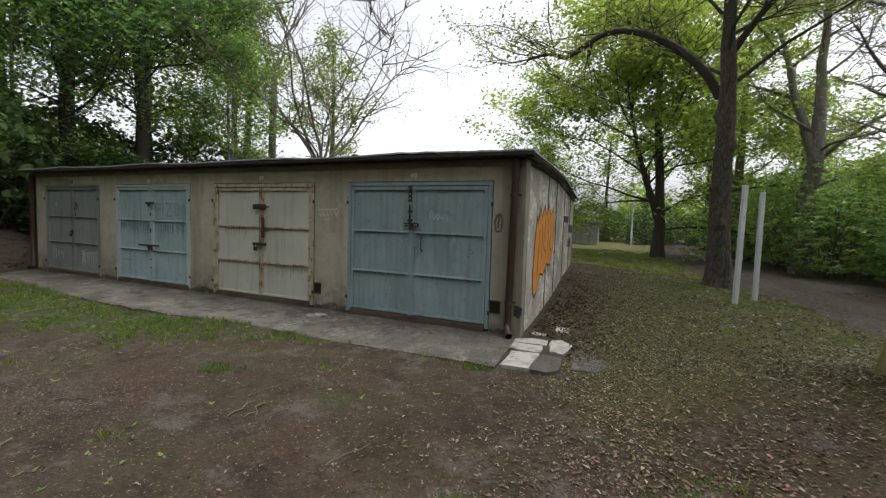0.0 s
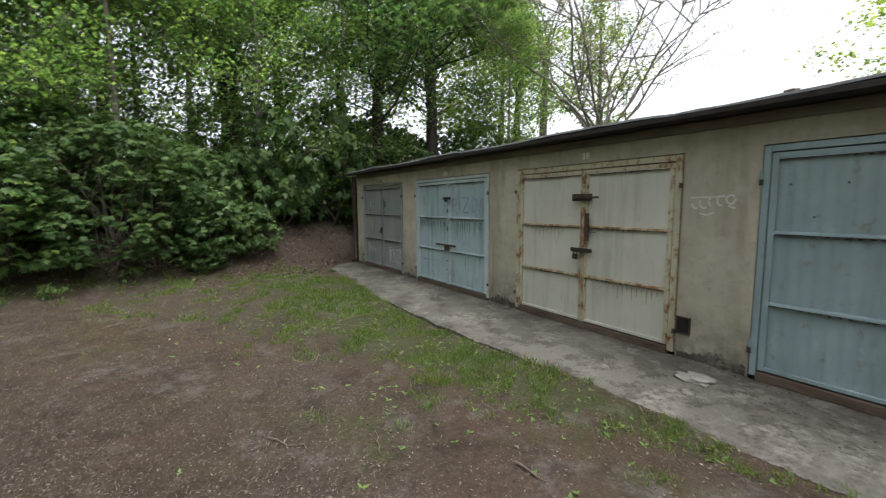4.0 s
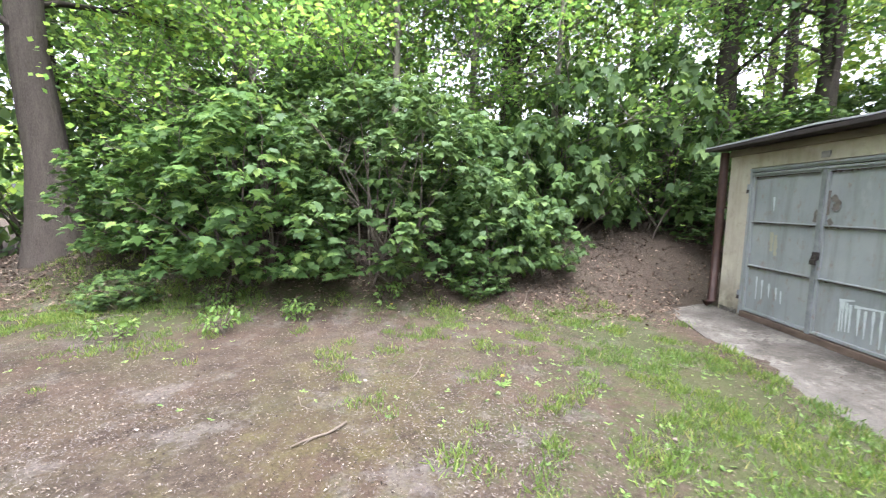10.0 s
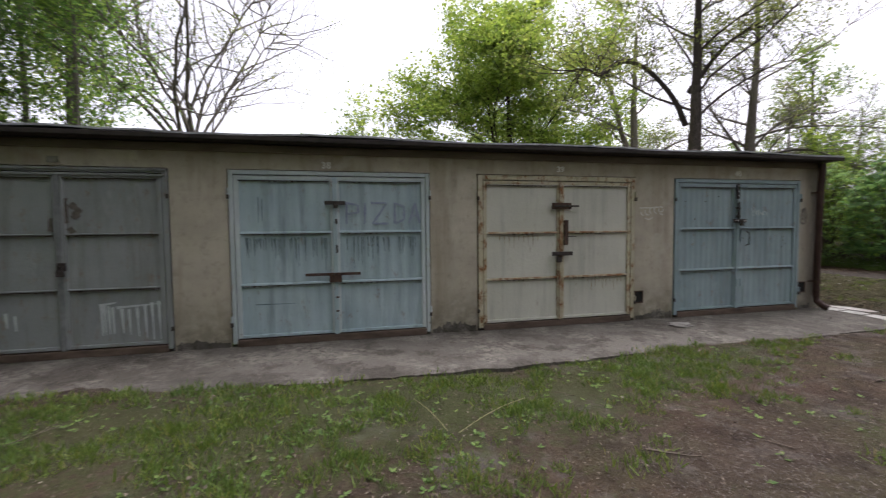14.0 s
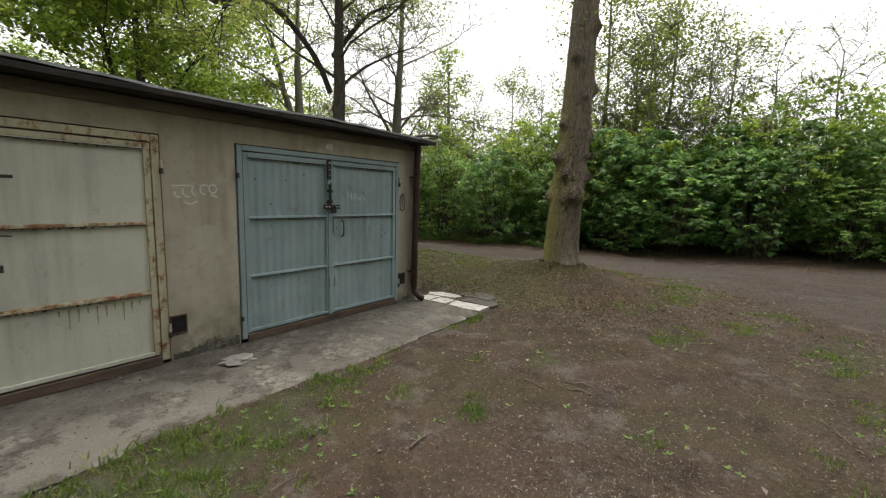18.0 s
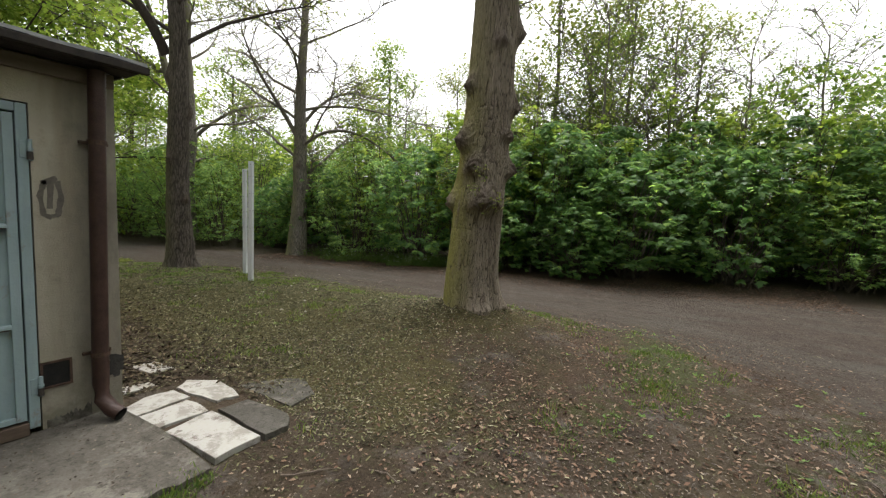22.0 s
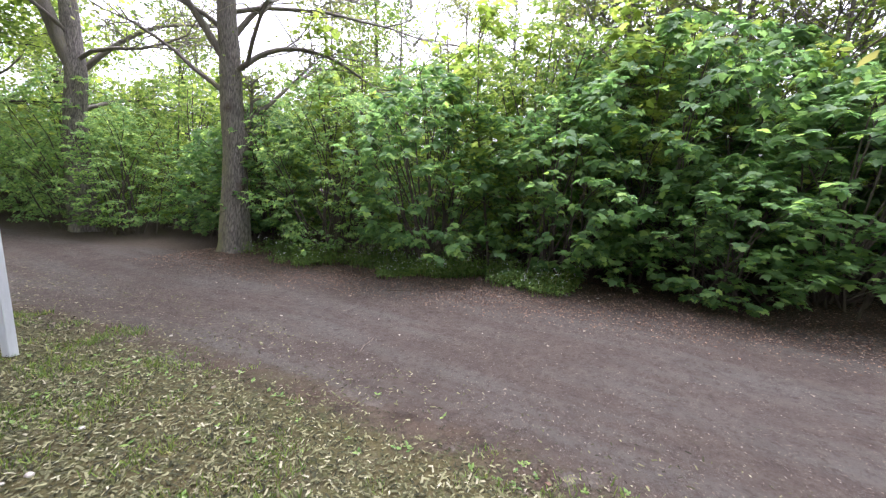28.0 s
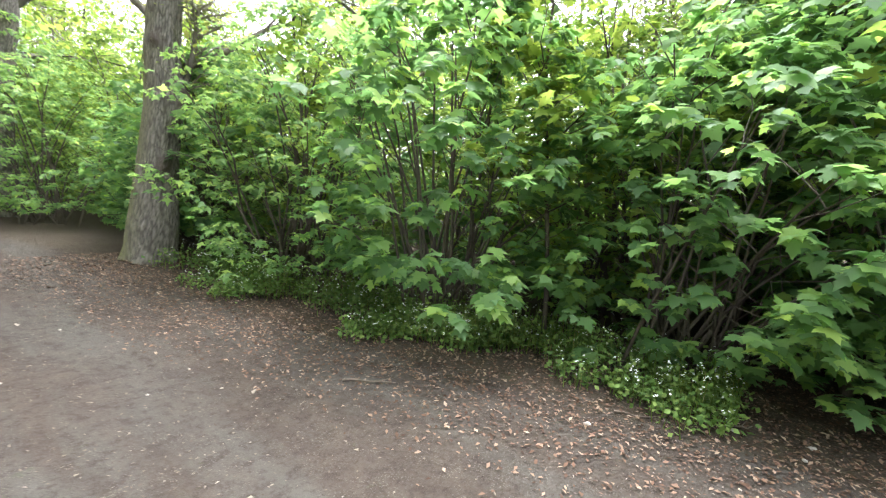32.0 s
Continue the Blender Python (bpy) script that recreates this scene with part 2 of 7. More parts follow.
    return k.m


M_BARK_OAK = oak_bark("furrowed_bark", (0.16, 0.127, 0.097), (0.26, 0.216, 0.169), (0.36, 0.31, 0.25), (0.17, 0.16, 0.045), (0.31, 0.29, 0.095))
M_BARK_ROUGH = oak_bark("rough_dark_bark", (0.09, 0.074, 0.061), (0.16, 0.137, 0.116), (0.21, 0.188, 0.16), (0.07, 0.068, 0.03), (0.12, 0.115, 0.05))
M_BARK_OLDGREY = oak_bark("rough_grey_bark", (0.19, 0.168, 0.145), (0.29, 0.262, 0.228), (0.36, 0.33, 0.29), (0.1, 0.1, 0.045), (0.18, 0.175, 0.08))
M_TWIG = bark_material("twig_bark", (0.05, 0.04, 0.03), (0.11, 0.09, 0.07), (0.17, 0.15, 0.12))


def soil_material():
    k = Mat("forest_floor", 0.95, spec=0.1)
    coarse = k.noise(0.7, 5, 0.6, None, 0.35, 0.65)
    mid = k.noise(5, 6, 0.65, None, 0.3, 0.7)
    fine = k.noise(42, 5, 0.7, None, 0.3, 0.7)
    grit = k.voronoi(75, 0.05, 0.42)
    earth = k.mix(mid, (0.0354, 0.0255, 0.0173), (0.0744, 0.0556, 0.0390))
    earth = k.mix(k.calc("MULTIPLY", coarse, 0.5), earth, (0.0954, 0.0760, 0.0579))
    earth = k.mix(k.calc("MULTIPLY", k.calc("SUBTRACT", 1.0, grit), 0.4), earth, (0.1417, 0.1114, 0.0778))
    chip = k.voronoi(38, 0.12, 0.2, "F1", (1, 1, 1))
    earth = k.mix(k.calc("MULTIPLY", k.calc("SUBTRACT", 1.0, chip), k.noise(3, 3, 0.6, None, 0.35, 0.6)), earth, (0.1725, 0.1351, 0.0963))
    earth = k.mix(k.calc("MULTIPLY", k.noise(24, 6, 0.75, None, 0.45, 0.62), 0.55), earth, (0.0273, 0.0196, 0.0136))
    earth = k.mix(k.calc("MULTIPLY", k.noise(1.1, 6, 0.7, None, 0.45, 0.65), 0.5), earth, k.mix(fine, (0.0387, 0.0396, 0.0172), (0.0860, 0.0843, 0.0387)))
    earth = k.mix(k.calc("MULTIPLY", k.noise(0.75, 7, 0.68, (1, 1.3, 1), 0.47, 0.62), 0.5), earth, k.mix(fine, (0.0533, 0.0327, 0.0232), (0.1075, 0.0714, 0.0516)))
    earth = k.mix(k.calc("MULTIPLY", k.noise(1.9, 7, 0.72, None, 0.54, 0.64), 0.7), earth, k.mix(fine, (0.0817, 0.0714, 0.0636), (0.1462, 0.1307, 0.1170)))
    earth = k.mix(k.calc("MULTIPLY", k.noise(3.3, 6, 0.7, None, 0.52, 0.66), 0.65), earth, (0.0292, 0.0224, 0.0172))
    track = k.mix(mid, (0.0390, 0.0281, 0.0226), (0.072, 0.0555, 0.0432))
    track = k.mix(k.calc("MULTIPLY", fine, 0.5), track, (0.083, 0.0755, 0.0645))
    track = k.mix(k.calc("MULTIPLY", k.noise(1.5, 6, 0.62, (1.6, 0.3, 1), 0.45, 0.65), 0.65), track, (0.083, 0.079, 0.0685))
    track = k.mix(k.calc("MULTIPLY", k.noise(14, 6, 0.75, None, 0.5, 0.62), 0.6), track, (0.0351, 0.0265, 0.0211))
    track = k.mix(k.calc("MULTIPLY", k.calc("SUBTRACT", 1.0, k.voronoi(95, 0.08, 0.3)), k.noise(6, 4, 0.6, None, 0.4, 0.62)), track, (0.1560, 0.1404, 0.1209))
    litter = k.mix(fine, (0.038, 0.034, 0.012), (0.105, 0.092, 0.036))
    litter = k.mix(k.attr("bank"), litter, k.mix(fine, (0.032, 0.025, 0.018), (0.086, 0.069, 0.052)))
    litter = k.mix(k.calc("MULTIPLY", k.calc("SUBTRACT", 1.0, k.voronoi(48, 0.1, 0.4)), 0.6), litter, (0.12, 0.1, 0.07))
    sward = k.mix(fine, (0.0280, 0.0440, 0.0120), (0.0600, 0.0880, 0.0224))
    # lawn tone is raised as well, so that it looks sunlit
    sward = k.mix(k.attr("lawn"), sward, k.mix(fine, (0.11, 0.12, 0.038), (0.21, 0.215, 0.075)))
    edge = k.calc("SUBTRACT", k.calc("ADD", k.attr("path"), k.calc("MULTIPLY", mid, 0.5)), 0.25)
    col = k.mix(k.ramp(edge, 0.3, 0.7), earth, track)
    edge = k.calc("SUBTRACT", k.calc("ADD", k.attr("litter"), k.calc("MULTIPLY", mid, 0.6)), 0.3)
    col = k.mix(k.ramp(edge, 0.3, 0.8), col, litter)
    edge = k.calc("SUBTRACT", k.calc("ADD", k.attr("grass"), k.calc("MULTIPLY", k.noise(9, 5, 0.7, None, 0.3, 0.7), 0.8)), 0.55)
    col = k.mix(k.ramp(edge, 0.15, 0.75), col, sward)
    k.set("Base Color", col)
    k.bump(k.calc("ADD", k.calc("MULTIPLY", mid, 0.5), k.calc("MULTIPLY", fine, 0.5)), 0.8, 0.035)
    return k.m


def plaster_material():
    k = Mat("weathered_plaster", 0.93, spec=0.12)
    big = k.noise(0.8, 4, 0.6, None, 0.3, 0.7)
    mid = k.noise(4, 6, 0.65, None, 0.35, 0.7)
    fine = k.noise(85, 3, 0.7)
    col = k.mix(big, (0.362, 0.322, 0.252), (0.505, 0.458, 0.37))
    col = k.mix(k.calc("MULTIPLY", mid, 0.4), col, (0.27, 0.245, 0.205))
    streak = k.noise(3.2, 4, 0.6, (1, 1, 0.12), 0.5, 0.75)
    col = k.mix(k.calc("MULTIPLY", streak, 0.7), col, (0.2, 0.16, 0.11))
    col = k.mix(k.calc("MULTIPLY", k.noise(9, 6, 0.75, None, 0.52, 0.64), 0.35), col, (0.2, 0.175, 0.135))
    z = k.height()
    foot = k.calc("MULTIPLY", k.ramp(z, 0.6, 0.0), k.noise(5, 6, 0.72, None, 0.33, 0.56))
    col = k.mix(k.calc("MULTIPLY", foot, 0.75), col, (0.13, 0.115, 0.08))
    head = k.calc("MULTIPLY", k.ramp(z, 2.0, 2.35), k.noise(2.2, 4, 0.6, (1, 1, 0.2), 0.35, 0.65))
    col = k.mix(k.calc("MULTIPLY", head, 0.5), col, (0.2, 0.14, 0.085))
    patch = k.noise(1.5, 6, 0.55, None, 0.63, 0.68)
    col = k.mix(k.calc("MULTIPLY", patch, 0.5), col, (0.46, 0.43, 0.36))
    sx = k.n.new("ShaderNodeSeparateXYZ")
    k.l.new(k.pos, sx.inputs[0])
    grime = k.calc("MULTIPLY", k.ramp(sx.outputs[0], -1.1, -0.72), k.noise(2.6, 6, 0.7, (1, 1, 0.35), 0.25, 0.55))
    col = k.mix(k.calc("MULTIPLY", grime, 0.72), col, k.mix(mid, (0.1, 0.09, 0.075), (0.19, 0.18, 0.155)))
    k.set("Base Color", col)
    k.bump(k.calc("ADD", k.calc("MULTIPLY", mid, 0.6), k.calc("MULTIPLY", fine, 0.25)), 0.45, 0.012)
    return k.m


def concrete_material(name, a, b, stain):
    k = Mat(name, 0.9, spec=0.15)
    mid = k.noise(3.5, 7, 0.65, None, 0.3, 0.7)
    fine = k.noise(60, 4, 0.7)
    col = k.mix(mid, a, b)
    col = k.mix(k.calc("MULTIPLY", k.noise(1.1, 7, 0.7, None, 0.44, 0.58), 0.9), col, stain)
    col = k.mix(k.calc("MULTIPLY", fine, 0.3), col, tuple(v * 1.3 for v in b))
    col = k.mix(k.calc("MULTIPLY", k.noise(26, 5, 0.75, None, 0.52, 0.64), 0.6), col, tuple(v * 0.6 for v in stain))
    worn = k.calc("MULTIPLY", k.noise(1.3, 8, 0.74, None, 0.48, 0.6), k.noise(14, 6, 0.78, None, 0.42, 0.54))
    col = k.mix(k.calc("MULTIPLY", worn, 0.75), col, tuple(v * 2.1 for v in b))
    grain = k.calc("SUBTRACT", 1.0, k.voronoi(70, 0.12, 0.42))
    bare = k.calc("MULTIPLY", k.attr("worn"), k.noise(2.3, 7, 0.66, None, 0.48, 0.515))
    col = k.mix(k.calc("MULTIPLY", bare, 0.9), col, k.mix(k.calc("MULTIPLY", grain, k.noise(7, 6, 0.7)), tuple(v * 1.25 for v in b), tuple(v * 2.1 for v in b)))
    worn = k.calc("ADD", k.calc("MULTIPLY", worn, 0.4), k.calc("MULTIPLY", k.calc("SUBTRACT", 1.0, bare), 0.8))
    k.set("Base Color", col)
    k.bump(k.calc("ADD", k.calc("MULTIPLY", mid, 0.5), k.calc("ADD", k.calc("MULTIPLY", fine, 0.25), k.calc("MULTIPLY", worn, 0.4))), 0.7, 0.02)
    return k.m


def paint_material(name, base, pale, rust_amount, wear=0.3, dirt=(0.12, 0.115, 0.1), streaks=0.45, eaten=0.62):
    """Old paint on steel sheet, with runs of dirt, chalky patches and rust showing through."""
    k = Mat(name, 0.58, 0.0, 0.35)
    col = k.mix(k.noise(1.3, 4, 0.6, None, 0.3, 0.7), base, pale)
    run = k.noise(5.5, 5, 0.65, (1, 1, 0.09), 0.5, 0.78)
    col = k.mix(k.calc("MULTIPLY", run, streaks), col, dirt)
    chalk = k.noise(3.5, 5, 0.7, (1, 1, 0.4), 0.6, 0.75)
    col = k.mix(k.calc("MULTIPLY", chalk, wear), col, tuple(min(0.75, c * 1.5 + 0.05) for c in pale))
    spot = k.calc("MULTIPLY", k.noise(9, 9, 0.8, (1, 1, 0.6), eaten - 0.03, eaten + 0.06), rust_amount)
    rust = k.mix(k.noise(40, 3), (0.12, 0.05, 0.022), (0.26, 0.13, 0.05))
    col = k.mix(spot, col, rust)
    k.set("Base Color", col).set("Roughness", k.ramp(spot, 0, 1, 0.58, 0.9))
    k.bump(k.calc("ADD", k.noise(30, 4, 0.6), k.calc("MULTIPLY", spot, 0.5)), 0.18, 0.006)
    return k.m


M_SOIL = soil_material()
M_PLASTER = plaster_material()
M_SLAB = concrete_material("forecourt_concrete", (0.06, 0.054, 0.045), (0.115, 0.106, 0.09), (0.045, 0.039, 0.031))
M_FLAG = concrete_material("dirty_flagstone", (0.06, 0.055, 0.047), (0.1, 0.094, 0.081), (0.045, 0.04, 0.032))
M_PANEL = concrete_material("side_wall_concrete", (0.33, 0.315, 0.27), (0.45, 0.43, 0.38), (0.27, 0.25, 0.2))
M_BLUE = paint_material("blue_grey_paint", (0.2, 0.27, 0.285), (0.29, 0.36, 0.375), 0.5, 0.4, eaten=0.595, streaks=0.42)
M_CREAM = paint_material("cream_grey_paint", (0.45, 0.445, 0.38), (0.54, 0.535, 0.46), 0.4)
M_CREAM_FRAME = paint_material("rusty_cream_paint", (0.39, 0.35, 0.24), (0.47, 0.43, 0.31), 1.0, 0.3, eaten=0.54)
M_RAIL = paint_material("rust_eaten_paint", (0.36, 0.31, 0.21), (0.43, 0.39, 0.28), 1.0, 0.2, eaten=0.49)
M_SKY = paint_material("pale_blue_paint", (0.28, 0.365, 0.39), (0.37, 0.455, 0.475), 0.5, 0.3, (0.085, 0.115, 0.125), 0.85, 0.6)
M_SKY_FRAME = paint_material("white_blue_paint", (0.37, 0.43, 0.435), (0.48, 0.52, 0.515), 0.9, 0.4)
M_GREY = paint_material("grey_green_paint", (0.195, 0.212, 0.212), (0.265, 0.28, 0.275), 0.4, 0.3, eaten=0.58, streaks=0.65)


def plain(name, a, b, scale=8.0, rough=0.8, metal=0.0, bump=0.3, stretch=None):
    k = Mat(name, rough, metal)
    n = k.noise(scale, 5, 0.65, stretch, 0.3, 0.7)
    k.set("Base Color", k.mix(n, a, b)).bump(k.calc("ADD", k.calc("MULTIPLY", n, 0.5), k.calc("MULTIPLY", k.noise(scale * 7, 3), 0.4)), bump, 0.01)
    return k.m


M_RUST = plain("rusty_iron", (0.035, 0.023, 0.018), (0.1, 0.06, 0.042), 25, 0.85)
# dark enough to stand for the shadow line under the rails besides the rust
M_EDGE = plain("rust_and_shadow_edge", (0.022, 0.017, 0.014), (0.075, 0.055, 0.042), 40, 0.9)
M_IRON = plain("dark_iron", (0.03, 0.026, 0.024), (0.075, 0.062, 0.055), 30, 0.6, 0.4)
M_SILL = plain("stained_door_sill", (0.06, 0.042, 0.032), (0.14, 0.1, 0.075), 12, 0.85, 0, 0.4, (0.3, 1, 1))
M_FELT = plain("roofing_felt", (0.2, 0.205, 0.21), (0.38, 0.388, 0.392), 6, 0.9)
M_FASCIA = plain("tarred_fascia", (0.014, 0.012, 0.011), (0.042, 0.034, 0.028), 9, 0.85, 0, 0.3, (1, 1, 0.3))
M_EAVES = plain("weathered_eaves_board", (0.09, 0.072, 0.055), (0.2, 0.165, 0.125), 7, 0.9, 0, 0.4, (0.2, 1, 1))
M_PIPE = plain("brown_downpipe_paint", (0.028, 0.014, 0.011), (0.058, 0.031, 0.024), 11, 0.5)
M_TAR = plain("tar_joint", (0.03, 0.028, 0.026), (0.07, 0.062, 0.055), 12, 0.9)
# near-black fill that paints the shade inside openings
M_DARK = plain("near_black_shade", (0.008, 0.008, 0.008), (0.02, 0.018, 0.016), 12, 0.95)
M_WHITE = plain("white_marking_paint", (0.55, 0.54, 0.5), (0.7, 0.69, 0.65), 30, 0.8)
M_CHALK = plain("pale_scribble_paint", (0.5, 0.49, 0.45), (0.62, 0.6, 0.55), 50, 0.9)
M_FAINT = plain("faint_chalk", (0.38, 0.42, 0.42), (0.52, 0.55, 0.55), 50, 0.9)
M_SMUDGE = plain("dark_scribble_paint", (0.09, 0.08, 0.07), (0.16, 0.14, 0.12), 20, 0.9)
M_SOOT = plain("dark_grease", (0.11, 0.118, 0.118), (0.22, 0.23, 0.228), 7, 0.6)
M_YELLOW = plain("yellow_stain", (0.27, 0.26, 0.2), (0.33, 0.31, 0.22), 9, 0.7)
M_RUSTRUN = plain("rust_stain", (0.22, 0.16, 0.09), (0.36, 0.29, 0.19), 16, 0.8)
M_DRIP = plain("grey_dirt_run", (0.085, 0.125, 0.135), (0.17, 0.22, 0.23), 14, 0.8)
M_ORANGE = plain("orange_spray_paint", (0.55, 0.2, 0.035), (0.68, 0.3, 0.06), 5, 0.7)
M_BLACK = plain("black_spray_paint", (0.02, 0.02, 0.02), (0.05, 0.045, 0.04), 9, 0.7)
M_VIOLET = plain("faded_violet_spray_paint", (0.2, 0.22, 0.32), (0.28, 0.33, 0.39), 14, 0.7)
M_POST = plain("white_post_paint", (0.42, 0.44, 0.44), (0.6, 0.62, 0.62), 7, 0.6, 0, 0.2, (1, 1, 0.2))
M_BOARD = plain("weathered_boards", (0.17, 0.17, 0.17), (0.3, 0.3, 0.3), 5, 0.9, 0, 0.4, (1, 1, 0.1))
M_LAMP = plain("galvanised_steel", (0.34, 0.35, 0.36), (0.45, 0.46, 0.47), 9, 0.5, 0.6)
M_STICK = plain("dead_stick", (0.07, 0.055, 0.042), (0.17, 0.14, 0.11), 18, 0.9)
M_PALEWOOD = plain("torn_wood", (0.24, 0.18, 0.12), (0.4, 0.32, 0.23), 22, 0.85)
M_BOLT = plain("worn_bolt_steel", (0.3, 0.29, 0.27), (0.5, 0.49, 0.47), 60, 0.4, 0.7)
M_DANDELION = plain("dandelion_petal", (0.6, 0.42, 0.02), (0.75, 0.56, 0.04), 60, 0.6)
M_STRAW = plain("dry_straw", (0.2, 0.19, 0.09), (0.3, 0.28, 0.15), 20, 0.8)
M_PEBBLE = plain("pale_pebble", (0.24, 0.22, 0.18), (0.4, 0.375, 0.32), 30, 0.85)
M_MORTAR = plain("hardened_mortar", (0.15, 0.142, 0.125), (0.26, 0.25, 0.225), 12, 0.9)
M_PETAL = plain("white_petal", (0.62, 0.64, 0.58), (0.75, 0.76, 0.72), 40, 0.7)


def tile_material():
    k = Mat("white_marble_tile", 0.5)
    vein = k.noise(6, 7, 0.7, None, 0.42, 0.5)
    col = k.mix(vein, (0.22, 0.207, 0.18), (0.36, 0.35, 0.322))
    worn = k.noise(5, 7, 0.75, None, 0.56, 0.62)
    col = k.mix(worn, col, (0.13, 0.11, 0.09))
    k.set("Base Color", k.mix(k.calc("MULTIPLY", k.noise(45, 3), 0.25), col, (0.3, 0.27, 0.23)))
    k.bump(k.calc("SUBTRACT", 1.0, worn), 0.4, 0.006)
    return k.m


M_TILE = tile_material()


def bits_material(name, stops):
    k = Mat(name, 0.9, spec=0.15)
    k.set("Base Color", k.colours(k.island(), stops))
    return k.m


M_BITS = bits_material("dry_leaf_litter", [(0.0, (0.022, 0.016, 0.012)), (0.4, (0.062, 0.048, 0.036)), (0.7, (0.125, 0.1, 0.077)), (0.9, (0.178, 0.147, 0.114)), (1.0, (0.235, 0.205, 0.166))])
M_RUSSET = bits_material("russet_leaf_litter", [(0.0, (0.04, 0.026, 0.018)), (0.5, (0.1, 0.07, 0.05)), (0.85, (0.18, 0.135, 0.1)), (1.0, (0.3, 0.24, 0.18))])
M_CATKIN = bits_material("fallen_catkins", [(0.0, (0.02, 0.02, 0.011)), (0.35, (0.05, 0.05, 0.024)), (0.65, (0.105, 0.104, 0.05)), (0.92, (0.18, 0.172, 0.092)), (1.0, (0.29, 0.275, 0.19))])
M_DAMP = bits_material("damp_leaf_litter", [(0.0, (0.02, 0.014, 0.01)), (0.5, (0.05, 0.037, 0.023)), (0.85, (0.098, 0.074, 0.045)), (1.0, (0.16, 0.13, 0.085))])
M_CHIPS = bits_material("grey_wood_chips", [(0.0, (0.055, 0.044, 0.038)), (0.5, (0.118, 0.099, 0.088)), (0.9, (0.15, 0.131, 0.115)), (1.0, (0.185, 0.167, 0.148))])
M_GRIT = bits_material("road_scraps", [(0.0, (0.05, 0.037, 0.028)), (0.35, (0.09, 0.07, 0.055)), (0.75, (0.135, 0.11, 0.088)), (0.95, (0.185, 0.157, 0.127)), (1.0, (0.25, 0.222, 0.19))])
M_BROWNLEAF = bits_material("brown_leaf_litter", [(0.0, (0.05, 0.03, 0.02)), (0.5, (0.13, 0.08, 0.053)), (0.85, (0.19, 0.132, 0.092)), (1.0, (0.27, 0.208, 0.15))])
M_PALE = bits_material("bleached_leaf", [(0.0, (0.13, 0.108, 0.08)), (0.6, (0.185, 0.158, 0.122)), (1.0, (0.28, 0.25, 0.21))])


# ---------------------------------------------------------------- mesh helpers
def part(name, bm, material, parent=None, label="", smooth=False):
    me = bpy.data.meshes.new(name)
    bm.to_mesh(me)
    bm.free()
    me.materials.append(material)
    if smooth:
        me.polygons.foreach_set("use_smooth", [True] * len(me.polygons))
    ob = new(name, me)
    if parent:
        ob.parent = parent
    if label:
        ob["label"] = label
    return ob


def thing(name, label, category, at=(0, 0, 0), group="", kind=""):
    ob = new(name)
    ob.location = at
    return tagged(ob, label, category, group, kind)


def add_box(bm, x0, x1, y0, y1, z0, z1, bevel=0.0):
    made = bmesh.ops.create_cube(bm, size=1.0, matrix=Matrix.Translation(((x0 + x1) / 2, (y0 + y1) / 2, (z0 + z1) / 2)) @ Matrix.Diagonal((x1 - x0, y1 - y0, z1 - z0, 1)))
    if bevel:
        edges = {e for v in made["verts"] for e in v.link_edges}
        bmesh.ops.bevel(bm, geom=list(edges), offset=bevel, segments=2, affect="EDGES", profile=0.6)
    return bm


def box(x0, x1, y0, y1, z0, z1, bevel=0.0):
    return add_box(bmesh.new(), x0, x1, y0, y1, z0, z1, bevel)


def array_mesh(name, verts, faces):
    """A mesh from a vertex array and an array of faces that all have as many corners."""
    me = bpy.data.meshes.new(name)
    faces = np.asarray(faces, np.int32)
    n, k = faces.shape
    me.vertices.add(len(verts))
    me.vertices.foreach_set("co", np.asarray(verts, np.float32).ravel())
    me.loops.add(n * k)
    me.loops.foreach_set("vertex_index", faces.ravel())
    me.polygons.add(n)
    me.polygons.foreach_set("loop_start", np.arange(0, n * k, k, dtype=np.int32))
    me.update(calc_edges=True)
    return me


def mesh_part(name, me, material, parent=None, label="", smooth=False):
    me.materials.append(material)
    if smooth:
        me.polygons.foreach_set("use_smooth", np.ones(len(me.polygons), bool))
    ob = new(name, me)
    if parent:
        ob.parent = parent
    if label:
        ob["label"] = label
    return ob


def tubes(paths, sides=6):
    """Vertices and quads of tapered tubes; paths: lists of (points, radii)."""
    verts, faces, start = [], [], 0
    ang = np.arange(sides) * 2 * np.pi / sides
    for pts, rad in paths:
        p = np.asarray(pts, float)
        d = np.gradient(p, axis=0)
        d /= np.linalg.norm(d, axis=1, keepdims=True) + 1e-9
        ref = np.where(np.abs(d[:, 2:3]) > 0.9, [[1.0, 0, 0]], [[0, 0, 1.0]])
        u = np.cross(d, ref)
        u /= np.linalg.norm(u, axis=1, keepdims=True) + 1e-9
        v = np.cross(d, u)
        ring = p[:, None] + np.asarray(rad)[:, None, None] * (np.cos(ang)[None, :, None] * u[:, None] + np.sin(ang)[None, :, None] * v[:, None])
        verts.append(ring.reshape(-1, 3))
        a = np.arange(len(p) - 1)[:, None] * sides + np.arange(sides)[None]
        b = np.arange(len(p) - 1)[:, None] * sides + (np.arange(sides) + 1)[None] % sides
        faces.append(np.stack([a, b, b + sides, a + sides], -1).reshape(-1, 4) + start)
        start += len(p) * sides
    return np.concatenate(verts), np.concatenate(faces)


def tube_part(name, paths, material, parent=None, sides=6, label=""):
    return mesh_part(name, array_mesh(name, *tubes(paths, sides)), material, parent, label, True)


